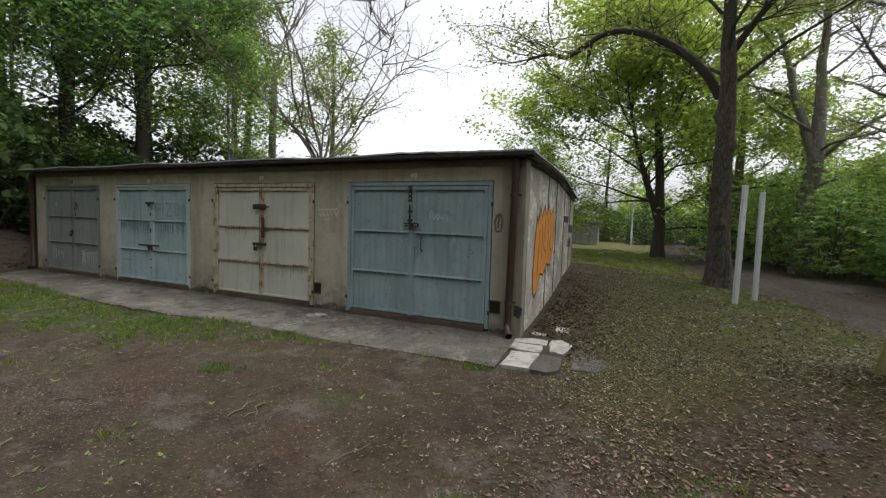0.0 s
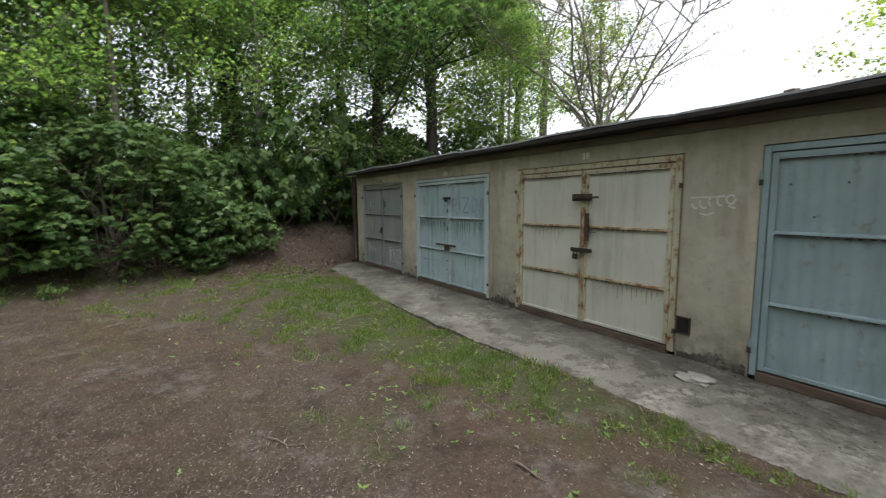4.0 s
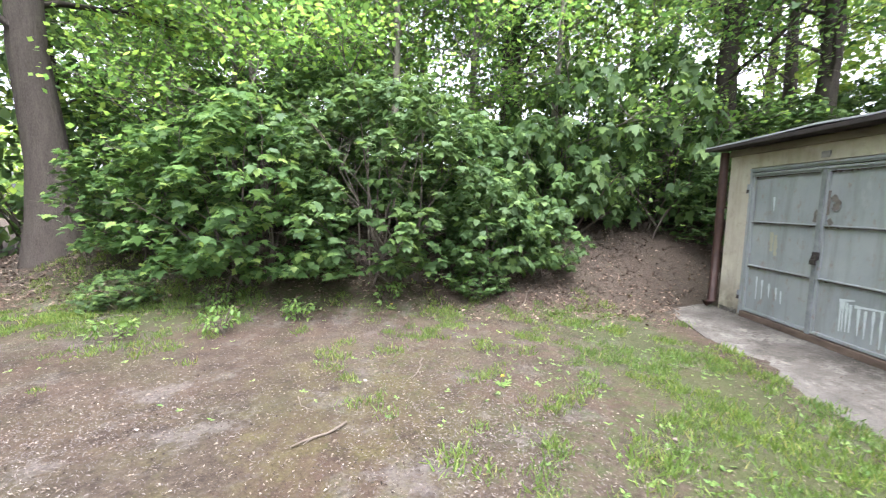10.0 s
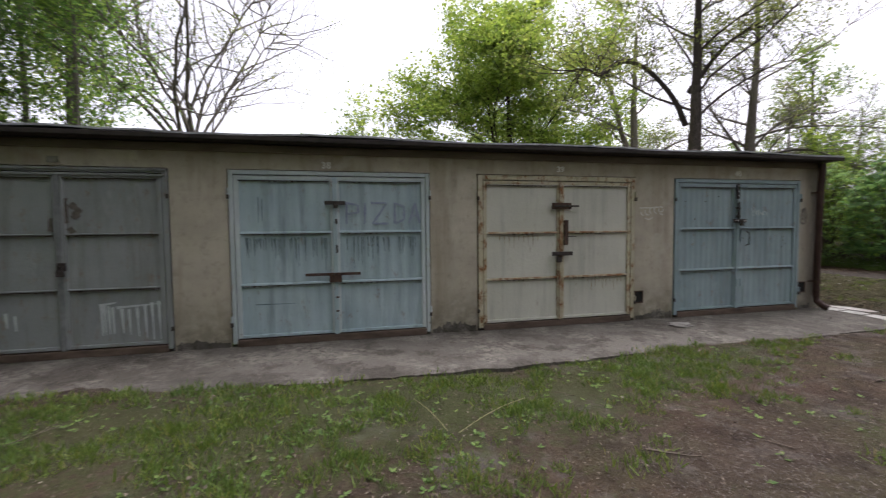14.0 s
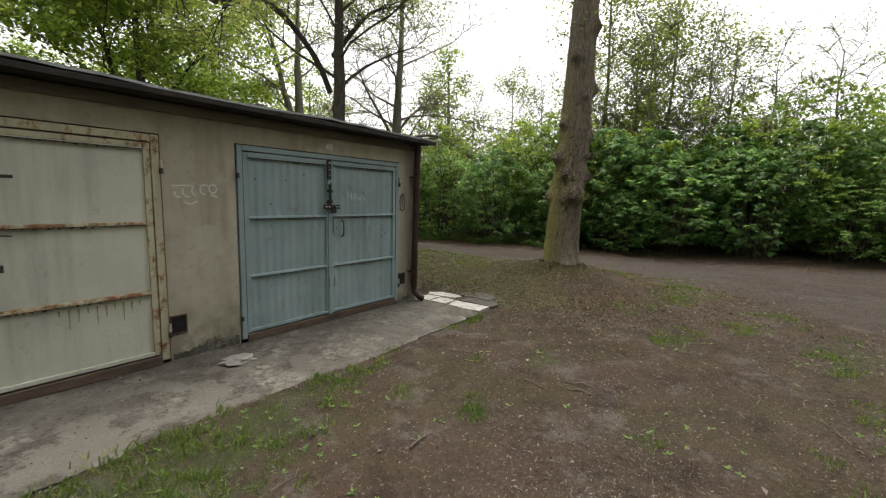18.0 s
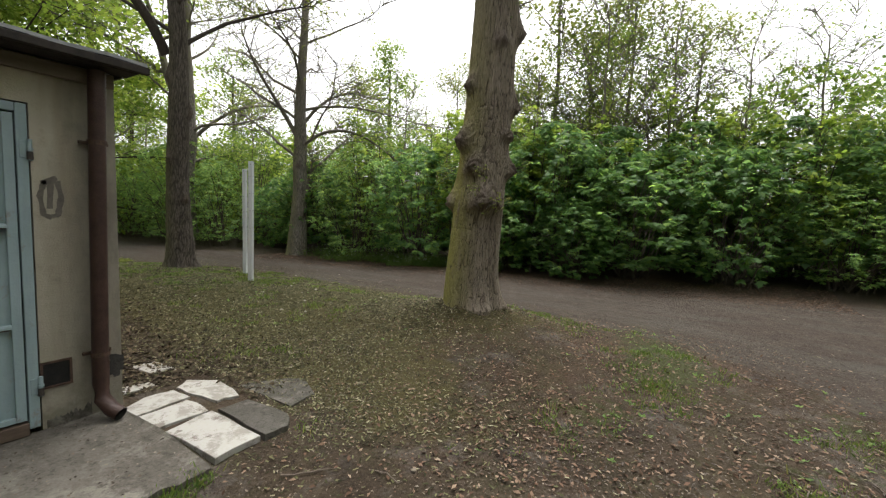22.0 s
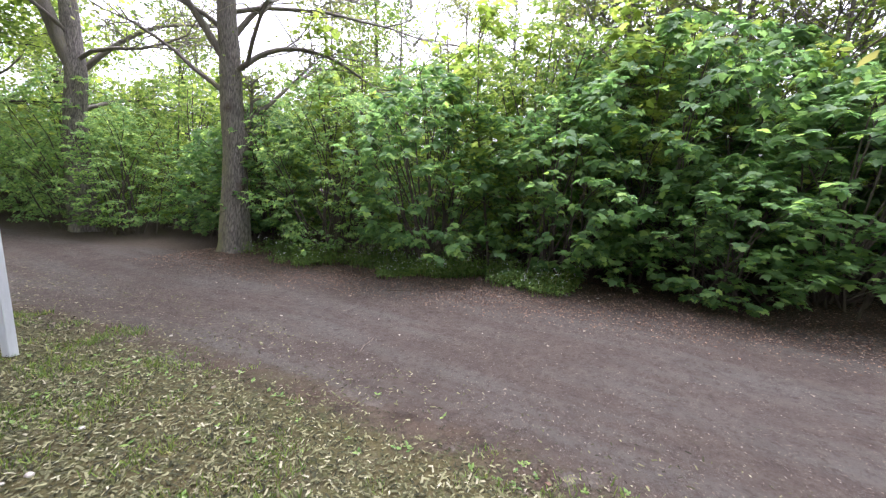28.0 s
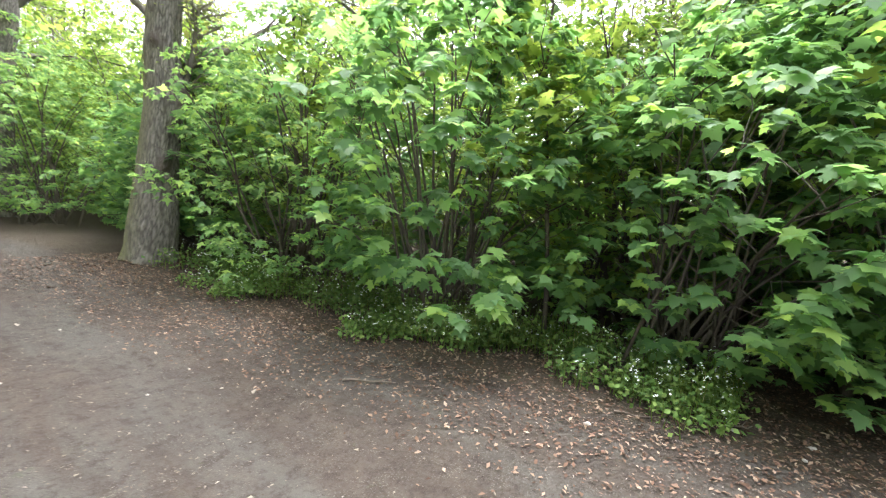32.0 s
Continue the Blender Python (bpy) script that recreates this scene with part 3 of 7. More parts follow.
HALF = [(0.13, -0.07), (0.45, -0.1), (0.36, 0.07), (0.5, 0.13), (0.73, 0.4), (0.5, 0.36), (0.27, 0.42), (0.34, 0.69), (0.2, 0.66)]
MAPLE = np.array([(0, 0.02, 0)] + [(x, y, -0.2 * x - 0.14 * y * y) for x, y in HALF] + [(0, 1.0, -0.2)] + [(-x, y, -0.2 * x - 0.14 * y * y) for x, y in HALF[::-1]])
LOBED = np.array([(0, 0, 0), (0.52, 0.36, -0.14), (0.2, 0.44, -0.06), (0, 1, -0.16), (-0.2, 0.44, -0.06), (-0.52, 0.36, -0.14)])
OVAL = np.array([(0, 0, 0), (0.24, 0.35, -0.08), (0.17, 0.72, -0.05), (0, 1, -0.12), (-0.17, 0.72, -0.05), (-0.24, 0.35, -0.08)])
DIAMOND = np.array([(0, 0, 0), (0.38, 0.45, -0.1), (0, 1, -0.15), (-0.38, 0.45, -0.1)])
BIT = np.array([(0, 0, 0), (0.35, 0.4, 0.12), (0, 1, 0.0), (-0.3, 0.5, 0.1)])
CATKIN = np.array([(-0.09, 0, 0), (0.1, 0.02, 0.05), (0.07, 0.95, 0.08), (-0.08, 1, 0.03)])
BLADE = np.array([(-0.045, 0, 0), (0.045, 0, 0), (0.02, 0.28, 0.9), (-0.01, 0.35, 1.0)])


def scatter(centres, sizes, shape, rng, tilt=0.5, yaw=None, droop=0.0):
    """Vertices and faces of one small shape set at every centre, turned at random."""
    c = np.asarray(centres, float)
    n, k = len(c), len(shape)
    yaw = rng.uniform(0, 2 * np.pi, n) if yaw is None else yaw
    a, b = rng.normal(-droop, tilt, n), rng.normal(0, tilt * 0.7, n)
    p = np.repeat(shape[None], n, 0) * np.asarray(sizes)[:, None, None]
    ca, sa = np.cos(a)[:, None], np.sin(a)[:, None]
    y, z = p[..., 1] * ca - p[..., 2] * sa, p[..., 1] * sa + p[..., 2] * ca
    cb, sb = np.cos(b)[:, None], np.sin(b)[:, None]
    x, z = p[..., 0] * cb + z * sb, -p[..., 0] * sb + z * cb
    cy, sy = np.cos(yaw)[:, None], np.sin(yaw)[:, None]
    out = np.stack([x * cy - y * sy, x * sy + y * cy, z], -1) + c[:, None]
    return out.reshape(-1, 3), np.arange(n * k).reshape(n, k)


# ---------------------------------------------------------------- ground
def ease(v, a, b):
    t = np.clip((v - a) / (b - a), 0, 1)
    return t * t * (3 - 2 * t)


def bell(x, y, cx, cy, sx, sy):
    return np.exp(-(((x - cx) / sx) ** 2) - ((y - cy) / sy) ** 2)


def track_west(y):
    """The western edge of the dirt road."""
    return np.interp(y, [-30, -9, -6, -4.5, -3.3, -1.5, 0.5, 2.2, 4, 5.3, 9, 15, 22, 40, 80], [-2, -1, 1.7, 3.2, 4.0, 4.3, 4.38, 4.28, 4.02, 3.75, 3.35, 3.1, 3.0, 3.6, 5.6])


def track_east(y):
    return np.interp(y, [-30, -10, -6, -3.5, -0.7, 1.4, 3.5, 5, 7, 9, 12, 14, 22, 40, 80], [10, 9.9, 9.5, 9.2, 8.5, 8.05, 7.8, 7.5, 7.25, 6.95, 6.3, 6.0, 5.6, 6.4, 9.0])


def lie(x, y):
    """Height of the ground."""
    x, y = np.asarray(x, float), np.asarray(y, float)
    h = -0.09 + 0.03 * np.sin(x * 0.9 + 1.3) * np.sin(y * 0.8) + 0.012 * np.sin(x * 3.1) * np.sin(y * 2.7 + x)
    h = h + 0.27 * bell(x, y, 2.5, 2.5, 1.7, 5.0) + 0.25 * bell(x, y, 3.1, -0.94, 0.8, 0.8)
    h = h + 0.55 * bell(x, y, -0.6, 6.2, 2.0, 2.9) * ease(y, 0.2, 3)
    up = np.interp(y, [-12, -9, -6, -3, -0.8, 0.5], [-12.6, -12.2, -11.9, -12.5, -13.2, -13.2]) - x
    bank = ease(y, -15, -9.5) * (1.25 * ease(up, -0.3, 3.0) + 0.05 * np.clip(up - 2.4, 0, 14))
    h = h + bank + 0.12 * ease(y, 5.8, 14) * np.clip(-3 - x, 0, 8)
    h = h + 0.05 * ease(x, 8.5, 11) * np.clip(x - 8.5, 0, 6)
    h = h + 0.04 * bell(x, y, -13.3, -0.9, 0.9, 0.7)
    h = h - 0.03 * np.exp(-(((y + 1.45) / 0.22) ** 2)) * ease(x, -3.6, -2.6) * (1 - ease(x, -0.9, -0.4))
    near = np.hypot(x, y)
    h = h + 0.5 * ease(near, 60, 200) * np.sin(x * 0.02) * np.cos(y * 0.017)
    return h


def axis(lo, hi, step, far):
    core = np.arange(lo, hi + 1e-6, step)
    out, d = [], step
    p = hi
    while p < far:
        d *= 1.25
        p += d
        out.append(p)
    low, d, p = [], step, lo
    while p > -far:
        d *= 1.25
        p -= d
        low.append(p)
    return np.array(low[::-1] + list(core) + out)


def masks(x, y):
    road = ease(x - track_west(y), -0.25, 0.35) * ease(track_east(y) - x, -0.3, 0.4)
    litter = 0.9 * ease(x, -0.3, 0.8) * ease(track_west(y) - x, 0.0, 0.6) * ease(y + 0.4 * np.sin(x * 2.3), -2.7, -0.8) * (1 - ease(y, 9, 13))
    litter = np.maximum(litter, 0.95 * ease(x - track_east(y), -0.5, 0.3))
    litter = np.maximum(litter, 0.8 * ease(-x, 12.2, 13.6))
    litter = np.maximum(litter, 0.5 * bell(x, y, -9.5, -5, 2.5, 1.5))
    sward = 0.85 * bell(x, y, -8.3, -2.0, 3.4, 0.8) + 0.6 * bell(x, y, -5.0, -1.75, 1.2, 0.4) + 0.45 * bell(x, y, -4.5, -3.3, 0.5, 0.3)
    sward = sward + 0.45 * bell(x, y, -11.6, -2.2, 1.2, 0.9) + 0.45 * bell(x, y, -12.0, -8.0, 1.6, 1.2) + 0.7 * bell(x, y, -3.0, -1.42, 0.25, 0.1) + 0.7 * bell(x, y, -3.75, -1.45, 0.4, 0.15) + 0.75 * bell(x, y, -1.6, -2.65, 0.3, 0.22)
    sward = sward + 0.3 * bell(x, y, -3.0, -2.65, 0.3, 0.2) + 0.3 * bell(x, y, -10.5, -4.8, 1.2, 1.0)
    sward = sward + 0.5 * bell(x, y, -12.4, -5.5, 0.5, 2.2) + 0.35 * bell(x, y, -9.0, -3.4, 2.2, 0.7)
    sward = sward + 0.5 * bell(x, y, -13.0, -9.8, 2.2, 1.6) + 0.9 * bell(x, y, 3.95, -1.0, 0.3, 0.35) + 0.4 * bell(x, y, 4.5, -2.9, 0.5, 0.25)
    verge = track_west(y) - x
    sward = sward + 0.42 * bell(verge, y, 0.35, -1.6, 0.5, 1.6) + 0.95 * bell(x, y, 2.95, -3.3, 0.9, 0.45) + 0.75 * bell(x, y, 0.6, -5.15, 0.7, 0.3) + 0.6 * bell(x, y, -1.2, -5.25, 0.35, 0.25) + 0.6 * bell(x, y, 1.2, -4.3, 0.4, 0.25) + 0.6 * bell(x, y, -0.08, -3.5, 0.25, 0.2) + 0.5 * bell(x, y, 1.4, -2.9, 0.5, 0.4) + 0.4 * bell(x, y, 0.2, -3.6, 0.5, 0.3) + 0.4 * bell(x, y, 2.2, -4.6, 0.7, 0.3) + 0.35 * bell(x, y, -2.4, -3.9, 0.3, 0.3) + 0.25 * bell(x, y, 2.2, 3.6, 0.9, 1.2)
    lawn = ease(y, 9.5, 13) * ease(verge, -0.2, 0.8) * ease(x, -16, -8)
    sward = sward + 0.28 * ease(verge, -0.1, 0.4) * ease(x, 0.3, 1.8) * ease(y, -1.5, 2) * (1 - lawn) + 0.95 * lawn
    return road, litter, np.clip(sward, 0, 1), lawn


def build_ground():
    gx, gy = axis(-16, 12, 0.22, 1600), axis(-9, 16, 0.22, 1600)
    xx, yy = np.meshgrid(gx, gy, indexing="ij")
    zz = lie(xx, yy)
    verts = np.stack([xx, yy, zz], -1).reshape(-1, 3)
    n, m = len(gx), len(gy)
    idx = np.arange(n * m).reshape(n, m)
    faces = np.stack([idx[:-1, :-1], idx[1:, :-1], idx[1:, 1:], idx[:-1, 1:]], -1).reshape(-1, 4)
    me = array_mesh("ground", verts, faces)
    for name, values in zip(("path", "litter", "grass", "lawn"), masks(verts[:, 0], verts[:, 1])):
        me.attributes.new(name, "FLOAT", "POINT").data.foreach_set("value", values.astype(np.float32))
    me.attributes.new("bank", "FLOAT", "POINT").data.foreach_set("value", np.maximum(ease(-verts[:, 0], 11.4, 12.8), ease(verts[:, 0] - track_east(verts[:, 1]), -0.8, 0.0)).astype(np.float32))
    return tagged(mesh_part("ground", me, M_SOIL, smooth=True), "brown woodland earth with a trodden dirt road and leaf litter", "ground", kind="structure")


build_ground()

# ---------------------------------------------------------------- garage block
X0, X1, DEPTH = -12.85, -0.575, 6.0
DOORS = [(-12.42, -10.18), (-9.57, -7.16), (-6.52, -4.10), (-3.43, -1.02)]
HEAD, TOP, BACK = 2.07, 2.36, 2.12
WALL = 0.24
SIDE = X1 - 0.04


def roof_height(y):
    """Top of the roof felt above the side wall."""
    return float(np.interp(y, [-0.24, 1.5, 3.2, 6.2], [TOP + 0.085, TOP + 0.13, TOP + 0.12, BACK + 0.1]))


def build_walls():
    bm = bmesh.new()
    xs = [X0] + [v for d in DOORS for v in d] + [X1]
    for a, b in zip(xs[::2], xs[1::2]):
        add_box(bm, a, b, 0, WALL, -0.3, HEAD)
    add_box(bm, X0, X1, 0, WALL, HEAD, TOP)
    bmesh.ops.remove_doubles(bm, verts=bm.verts, dist=1e-4)
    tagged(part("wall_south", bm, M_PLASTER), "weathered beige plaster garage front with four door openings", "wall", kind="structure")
    for name, xa, xb, mat in (("wall_west", X0, X0 + WALL, M_PLASTER), ("wall_east", SIDE - WALL, SIDE, M_PANEL)):
        bm = bmesh.new()
        side = [(WALL, -0.3), (DEPTH, -0.3)] + [(y, roof_height(y) - 0.028) for y in (DEPTH, 4.6, 3.2, 1.5)] + [(WALL, TOP - 0.01)]
        a, b = ([bm.verts.new((x, y, z)) for y, z in side] for x in (xa, xb))
        bm.faces.new(a[::-1])
        bm.faces.new(b)
        for i in range(len(side)):
            j = (i + 1) % len(side)
            bm.faces.new((a[i], a[j], b[j], b[i]))
        tagged(part(name, bm, mat), "bare concrete panel side wall of the garages" if "east" in name else "plastered garage end wall", "wall", kind="structure")
    tagged(part("wall_north", box(X0 + WALL, SIDE - WALL, DEPTH - WALL, DEPTH, -0.3, BACK), M_PANEL), "plain concrete rear wall of the garages", "wall", kind="structure")
    tagged(part("floor", box(X0 + WALL, SIDE - WALL, WALL, DEPTH - WALL, -0.25, -0.02), M_SLAB), "bare concrete garage floor", "floor", kind="structure")
    for d0, d1 in zip(DOORS[:-1], DOORS[1:]):
        mid = (d0[1] + d1[0]) / 2
        tagged(part("partition_wall", box(mid - 0.07, mid + 0.07, WALL, DEPTH - WALL, -0.02, BACK - 0.05), M_PLASTER), "plastered wall between two garages", "wall", kind="structure")


def build_roof():
    roof = thing("roof", "flat felt-covered garage roof with a dark worn edge", "roof", kind="structure")
    rng = np.random.default_rng(5)
    bm = bmesh.new()
    n = 60
    xs = np.linspace(X0 - 0.27, X1 + 0.12, n)
    wav = 0.012 * np.sin(xs * 2.1) + rng.normal(0, 0.004, n)
    rows = []
    for y in (-0.24, 1.5, 3.2, 4.6, DEPTH + 0.2):
        rows.append([bm.verts.new((x - (0.02 * min(y, 1.5) + 0.005 * y) * (x > X1) * (y > 0), y + (rng.normal(0, 0.008) if y < 0 else 0), roof_height(y) + w)) for x, w in zip(xs, wav)])
    low = []
    for r in rows:
        low.append([bm.verts.new((v.co.x, v.co.y, v.co.z - 0.022)) for v in r])
    for a, b in zip(rows[:-1], rows[1:]):
        for i in range(n - 1):
            bm.faces.new((a[i], a[i + 1], b[i + 1], b[i]))
    for a, b in zip(low[:-1], low[1:]):
        for i in range(n - 1):
            bm.faces.new((a[i], b[i], b[i + 1], a[i + 1]))
    for i in range(n - 1):
        bm.faces.new((rows[0][i + 1], rows[0][i], low[0][i], low[0][i + 1]))
        bm.faces.new((rows[-1][i], rows[-1][i + 1], low[-1][i + 1], low[-1][i]))
    for i in (0, n - 1):
        for k in range(len(rows) - 1):
            bm.faces.new((rows[k][i], rows[k + 1][i], low[k + 1][i], low[k][i]))
    bmesh.ops.recalc_face_normals(bm, faces=bm.faces)
    part("felt_sheet", bm, M_FELT, roof)
    part("fascia_board", box(X0 - 0.27, X1 + 0.13, -0.248, -0.2, TOP + 0.005, TOP + 0.052, 0.004), M_FASCIA, roof, "dark tarred edge strip")
    part("soffit", box(X0 - 0.2, X1 + 0.08, -0.198, -0.004, TOP + 0.002, TOP + 0.03, 0.004), M_FASCIA, roof)
    part("eaves_board", box(X0 + 0.005, X1 - 0.005, -0.035, -0.002, TOP - 0.1, TOP - 0.008, 0.008), M_EAVES, roof, "weathered brown board under the eaves")
    bm = bmesh.new()
    ys = (-0.2, 1.5, 3.2, 4.6, DEPTH + 0.19)
    rings = []
    for y in ys:
        x, z = X1 + 0.075 - 0.006 * y, roof_height(y) - 0.024
        rings.append([bm.verts.new(p) for p in ((x, y, z - 0.05), (x + 0.02, y, z - 0.05), (x + 0.02, y, z), (x, y, z))])
    for a, b in zip(rings[:-1], rings[1:]):
        for i in range(4):
            bm.faces.new((a[i], a[(i + 1) % 4], b[(i + 1) % 4], b[i]))
    bm.faces.new(rings[0][::-1])
    bm.faces.new(rings[-1])
    bmesh.ops.recalc_face_normals(bm, faces=bm.faces)
    part("verge_board", bm, M_FASCIA, roof)
    bm = bmesh.new()
    for k in range(70):
        x, y = rng.uniform(X0, X1), rng.uniform(-0.15, 0.5)
        s = rng.uniform(0.012, 0.04)
        bmesh.ops.create_icosphere(bm, subdivisions=1, radius=s, matrix=Matrix.Translation((x, y, roof_height(y) + 0.005 + s * 0.2)) @ Matrix.Diagonal((1.6, 1.2, 0.5, 1)))
    tagged(part("roof_debris", bm, M_STICK), "small dead leaves and moss lumps lying on the roof felt", "debris", kind="stuff")


def rail(x0, x1, z, h, y, rng, wave=0.003):
    """A horizontal strip of folded steel with a slightly crooked lower lip."""
    bm = bmesh.new()
    n = max(4, int((x1 - x0) / 0.025))
    xs = np.linspace(x0, x1, n)
    top, mid, low = [], [], []
    for x in xs:
        top.append((bm.verts.new((x, y + 0.012, z + h / 2)), bm.verts.new((x, y - 0.014, z + h / 2 - 0.004))))
        mid.append(bm.verts.new((x, y - 0.019, z)))
        low.append((bm.verts.new((x, y - 0.02, z - h / 2 + rng.normal(0, wave) + 1.2 * wave * math.sin(x * 62))), bm.verts.new((x, y + 0.012, z - h / 2 + 0.003))))
    for i in range(n - 1):
        for a, b in ((top[i][0], top[i + 1][0]), (top[i][1], top[i + 1][1])), ((top[i][1], top[i + 1][1]), (mid[i], mid[i + 1])), ((mid[i], mid[i + 1]), (low[i][0], low[i + 1][0])), ((low[i][0], low[i + 1][0]), (low[i][1], low[i + 1][1])):
            bm.faces.new((a[0], b[0], b[1], a[1]))
    return bm


def ragged_edge(x0, x1, z, rng):
    """A thin dark strip that hangs in teeth below a rail: rust, with the rail's shadow line painted in."""
    bm = bmesh.new()
    n = max(6, int((x1 - x0) / 0.012))
    xs = np.linspace(x0 + 0.004, x1 - 0.004, n)
    deep = 0.006 + 0.009 * np.clip(np.sin(xs * 95) + rng.normal(0, 0.7, n), 0, 1.4) * np.clip(0.5 + np.sin(xs * 6 + z * 9), 0.1, 1)
    rows = [[bm.verts.new((x, y, z + d)) for x, d in zip(xs, h)] for y, h in ((-0.0185, np.zeros(n)), (-0.0195, -deep * 0.5), (-0.0175, -deep), (0.004, -deep))]
    for a, b in zip(rows[:-1], rows[1:]):
        for i in range(n - 1):
            bm.faces.new((a[i], b[i], b[i + 1], a[i + 1]))
    return bm


def sheet(x0, x1, z0, z1, y, ribs, depth, rng):
    """A panel of sheet steel, pressed into shallow vertical ribs, a little dented."""
    nx, nz = (int(ribs * 8) if ribs else 14), 10
    xs, zs = np.linspace(x0, x1, nx + 1), np.linspace(z0, z1, nz + 1)
    xx, zz = np.meshgrid(xs, zs, indexing="ij")
    yy = np.full_like(xx, y)
    if ribs:
        ph = (xx - x0) / (x1 - x0) * ribs * 2 * np.pi
        yy -= depth * np.clip(np.sin(ph) * 1.6, -1, 1) * 0.5
    a, b = rng.uniform(0, 6, 2)
    yy += 0.004 * np.sin(xx * 5 + a) * np.sin(zz * 6 + b)
    verts = np.stack([xx, yy, zz], -1).reshape(-1, 3)
    idx = np.arange((nx + 1) * (nz + 1)).reshape(nx + 1, nz + 1)
    faces = np.stack([idx[:-1, :-1], idx[1:, :-1], idx[1:, 1:], idx[:-1, 1:]], -1).reshape(-1, 4)
    return array_mesh("panel", verts, faces)


def hinge(x, z, side, parent, mat):
    bm = bmesh.new()
    bmesh.ops.create_cone(bm, cap_ends=True, segments=10, radius1=0.013, radius2=0.013, depth=0.13, matrix=Matrix.Translation((x, -0.03, z)))
    bmesh.ops.create_cone(bm, cap_ends=True, segments=10, radius1=0.017, radius2=0.017, depth=0.012, matrix=Matrix.Translation((x, -0.03, z + 0.005)))
    add_box(bm, x, x + side * 0.045, -0.022, -0.006, z - 0.05, z + 0.055, 0.003)
    leaf = part("hinge", bm, mat, parent, "worn iron hinge", False)
    bm = bmesh.new()
    bmesh.ops.create_cone(bm, cap_ends=True, segments=10, radius1=0.0165, radius2=0.015, depth=0.05, matrix=Matrix.Translation((x, -0.033, z - 0.035)))
    part("hinge_pin", bm, M_IRON, leaf, "dark iron hinge pin")


def padlock(x, z, parent, y=-0.075, s=1.0):
    lock = part("padlock", box(x - 0.03 * s, x + 0.03 * s, y - 0.014, y + 0.014, z - 0.065 * s, z - 0.012 * s, 0.006), M_IRON, parent, "dark iron padlock")
    u = np.linspace(0, np.pi, 9)
    pts = [(x - 0.02 * s, y, z - 0.02 * s)] + [(x - 0.02 * s * math.cos(a), y, z + 0.005 + 0.022 * s * math.sin(a)) for a in u] + [(x + 0.02 * s, y, z - 0.02 * s)]
    tube_part("shackle", [(pts, [0.006] * len(pts))], M_IRON, lock, 6)


def garage_door(x0, x1, joint, skin, frame_mat, label, ribs, rows, seed, widths=0.062, strip=None):
    rng = np.random.default_rng(seed)
    door = thing("garage_door", label, "garage door", (0, 0, 0), "steel doors of the garage row")
    w = widths
    for n, (a, b) in enumerate(((x0 + 0.012, x0 + w), (x1 - w, x1 - 0.012))):
        part("frame_jamb", box(a, b, -0.018, 0.1, 0.0, HEAD - 0.012, 0.004), frame_mat, door)
    part("frame_head", box(x0 + w + 0.002, x1 - w - 0.002, -0.018, 0.1, HEAD - w, HEAD - 0.012, 0.004), frame_mat, door)
    part("sill", box(x0 + w + 0.002, x1 - w - 0.002, -0.03, 0.1, -0.035, 0.045, 0.006), M_SILL, door, "rusty stained door sill")
    zb, zt = 0.06, HEAD - w - 0.012
    for a, b, s in ((x0 + w + 0.008, joint - 0.004, -1), (joint + 0.004, x1 - w - 0.008, 1)):
        leaf = part("door_leaf", box(a, b, 0.032, 0.038, zb, zt), skin, door)
        e = 0.05
        part("stile", box(a, a + e, -0.012, 0.03, zb, zt, 0.004), frame_mat, leaf)
        part("stile", box(b - e, b, -0.012, 0.03, zb, zt, 0.004), frame_mat, leaf)
        part("top_rail", box(a + e + 0.001, b - e - 0.001, -0.012, 0.03, zt - 0.045, zt, 0.004), frame_mat, leaf)
        part("bottom_rail", box(a + e + 0.001, b - e - 0.001, -0.01, 0.03, zb, zb + 0.035, 0.004), skin, leaf)
        levels = [zb + 0.036] + list(rows) + [zt - 0.046]
        for lo, hi in zip(levels[:-1], levels[1:]):
            mesh_part("panel", sheet(a + e, b - e, lo, hi, 0.012, ribs, 0.0006 * ribs if ribs else 0.0, rng), skin, leaf, "", True)
        for z in rows:
            strip_ = part("rail", rail(a + e, b - e, z, 0.013 if seed == 37 else 0.03, 0.008 if seed == 37 else 0.004, rng), M_RAIL if seed == 39 else skin, leaf)
            # dark strip paints the shadow below the rail, together with its rust
            part("rust_shadow_edge", ragged_edge(a + e, b - e, z - 0.013, rng), M_EDGE, strip_, "dark lower edge of rust and painted shadow line")
        lip = part("lip", rail(a + e, b - e, zt - 0.05, 0.014, 0.004, rng, 0.003), skin, leaf)
        part("rust_shadow_edge", ragged_edge(a + e, b - e, zt - 0.055, rng), M_EDGE, lip, "dark lower edge of rust and painted shadow line")
    for z in (0.27, 1.78):
        hinge(x0 + 0.008, z, 1, door, frame_mat)
        hinge(x1 - 0.008, z, -1, door, frame_mat)
    part("cover_strip", box(joint - 0.03, joint + 0.028, -0.03, -0.013, 0.05, zt - 0.01, 0.005), strip or frame_mat, door)
    return door


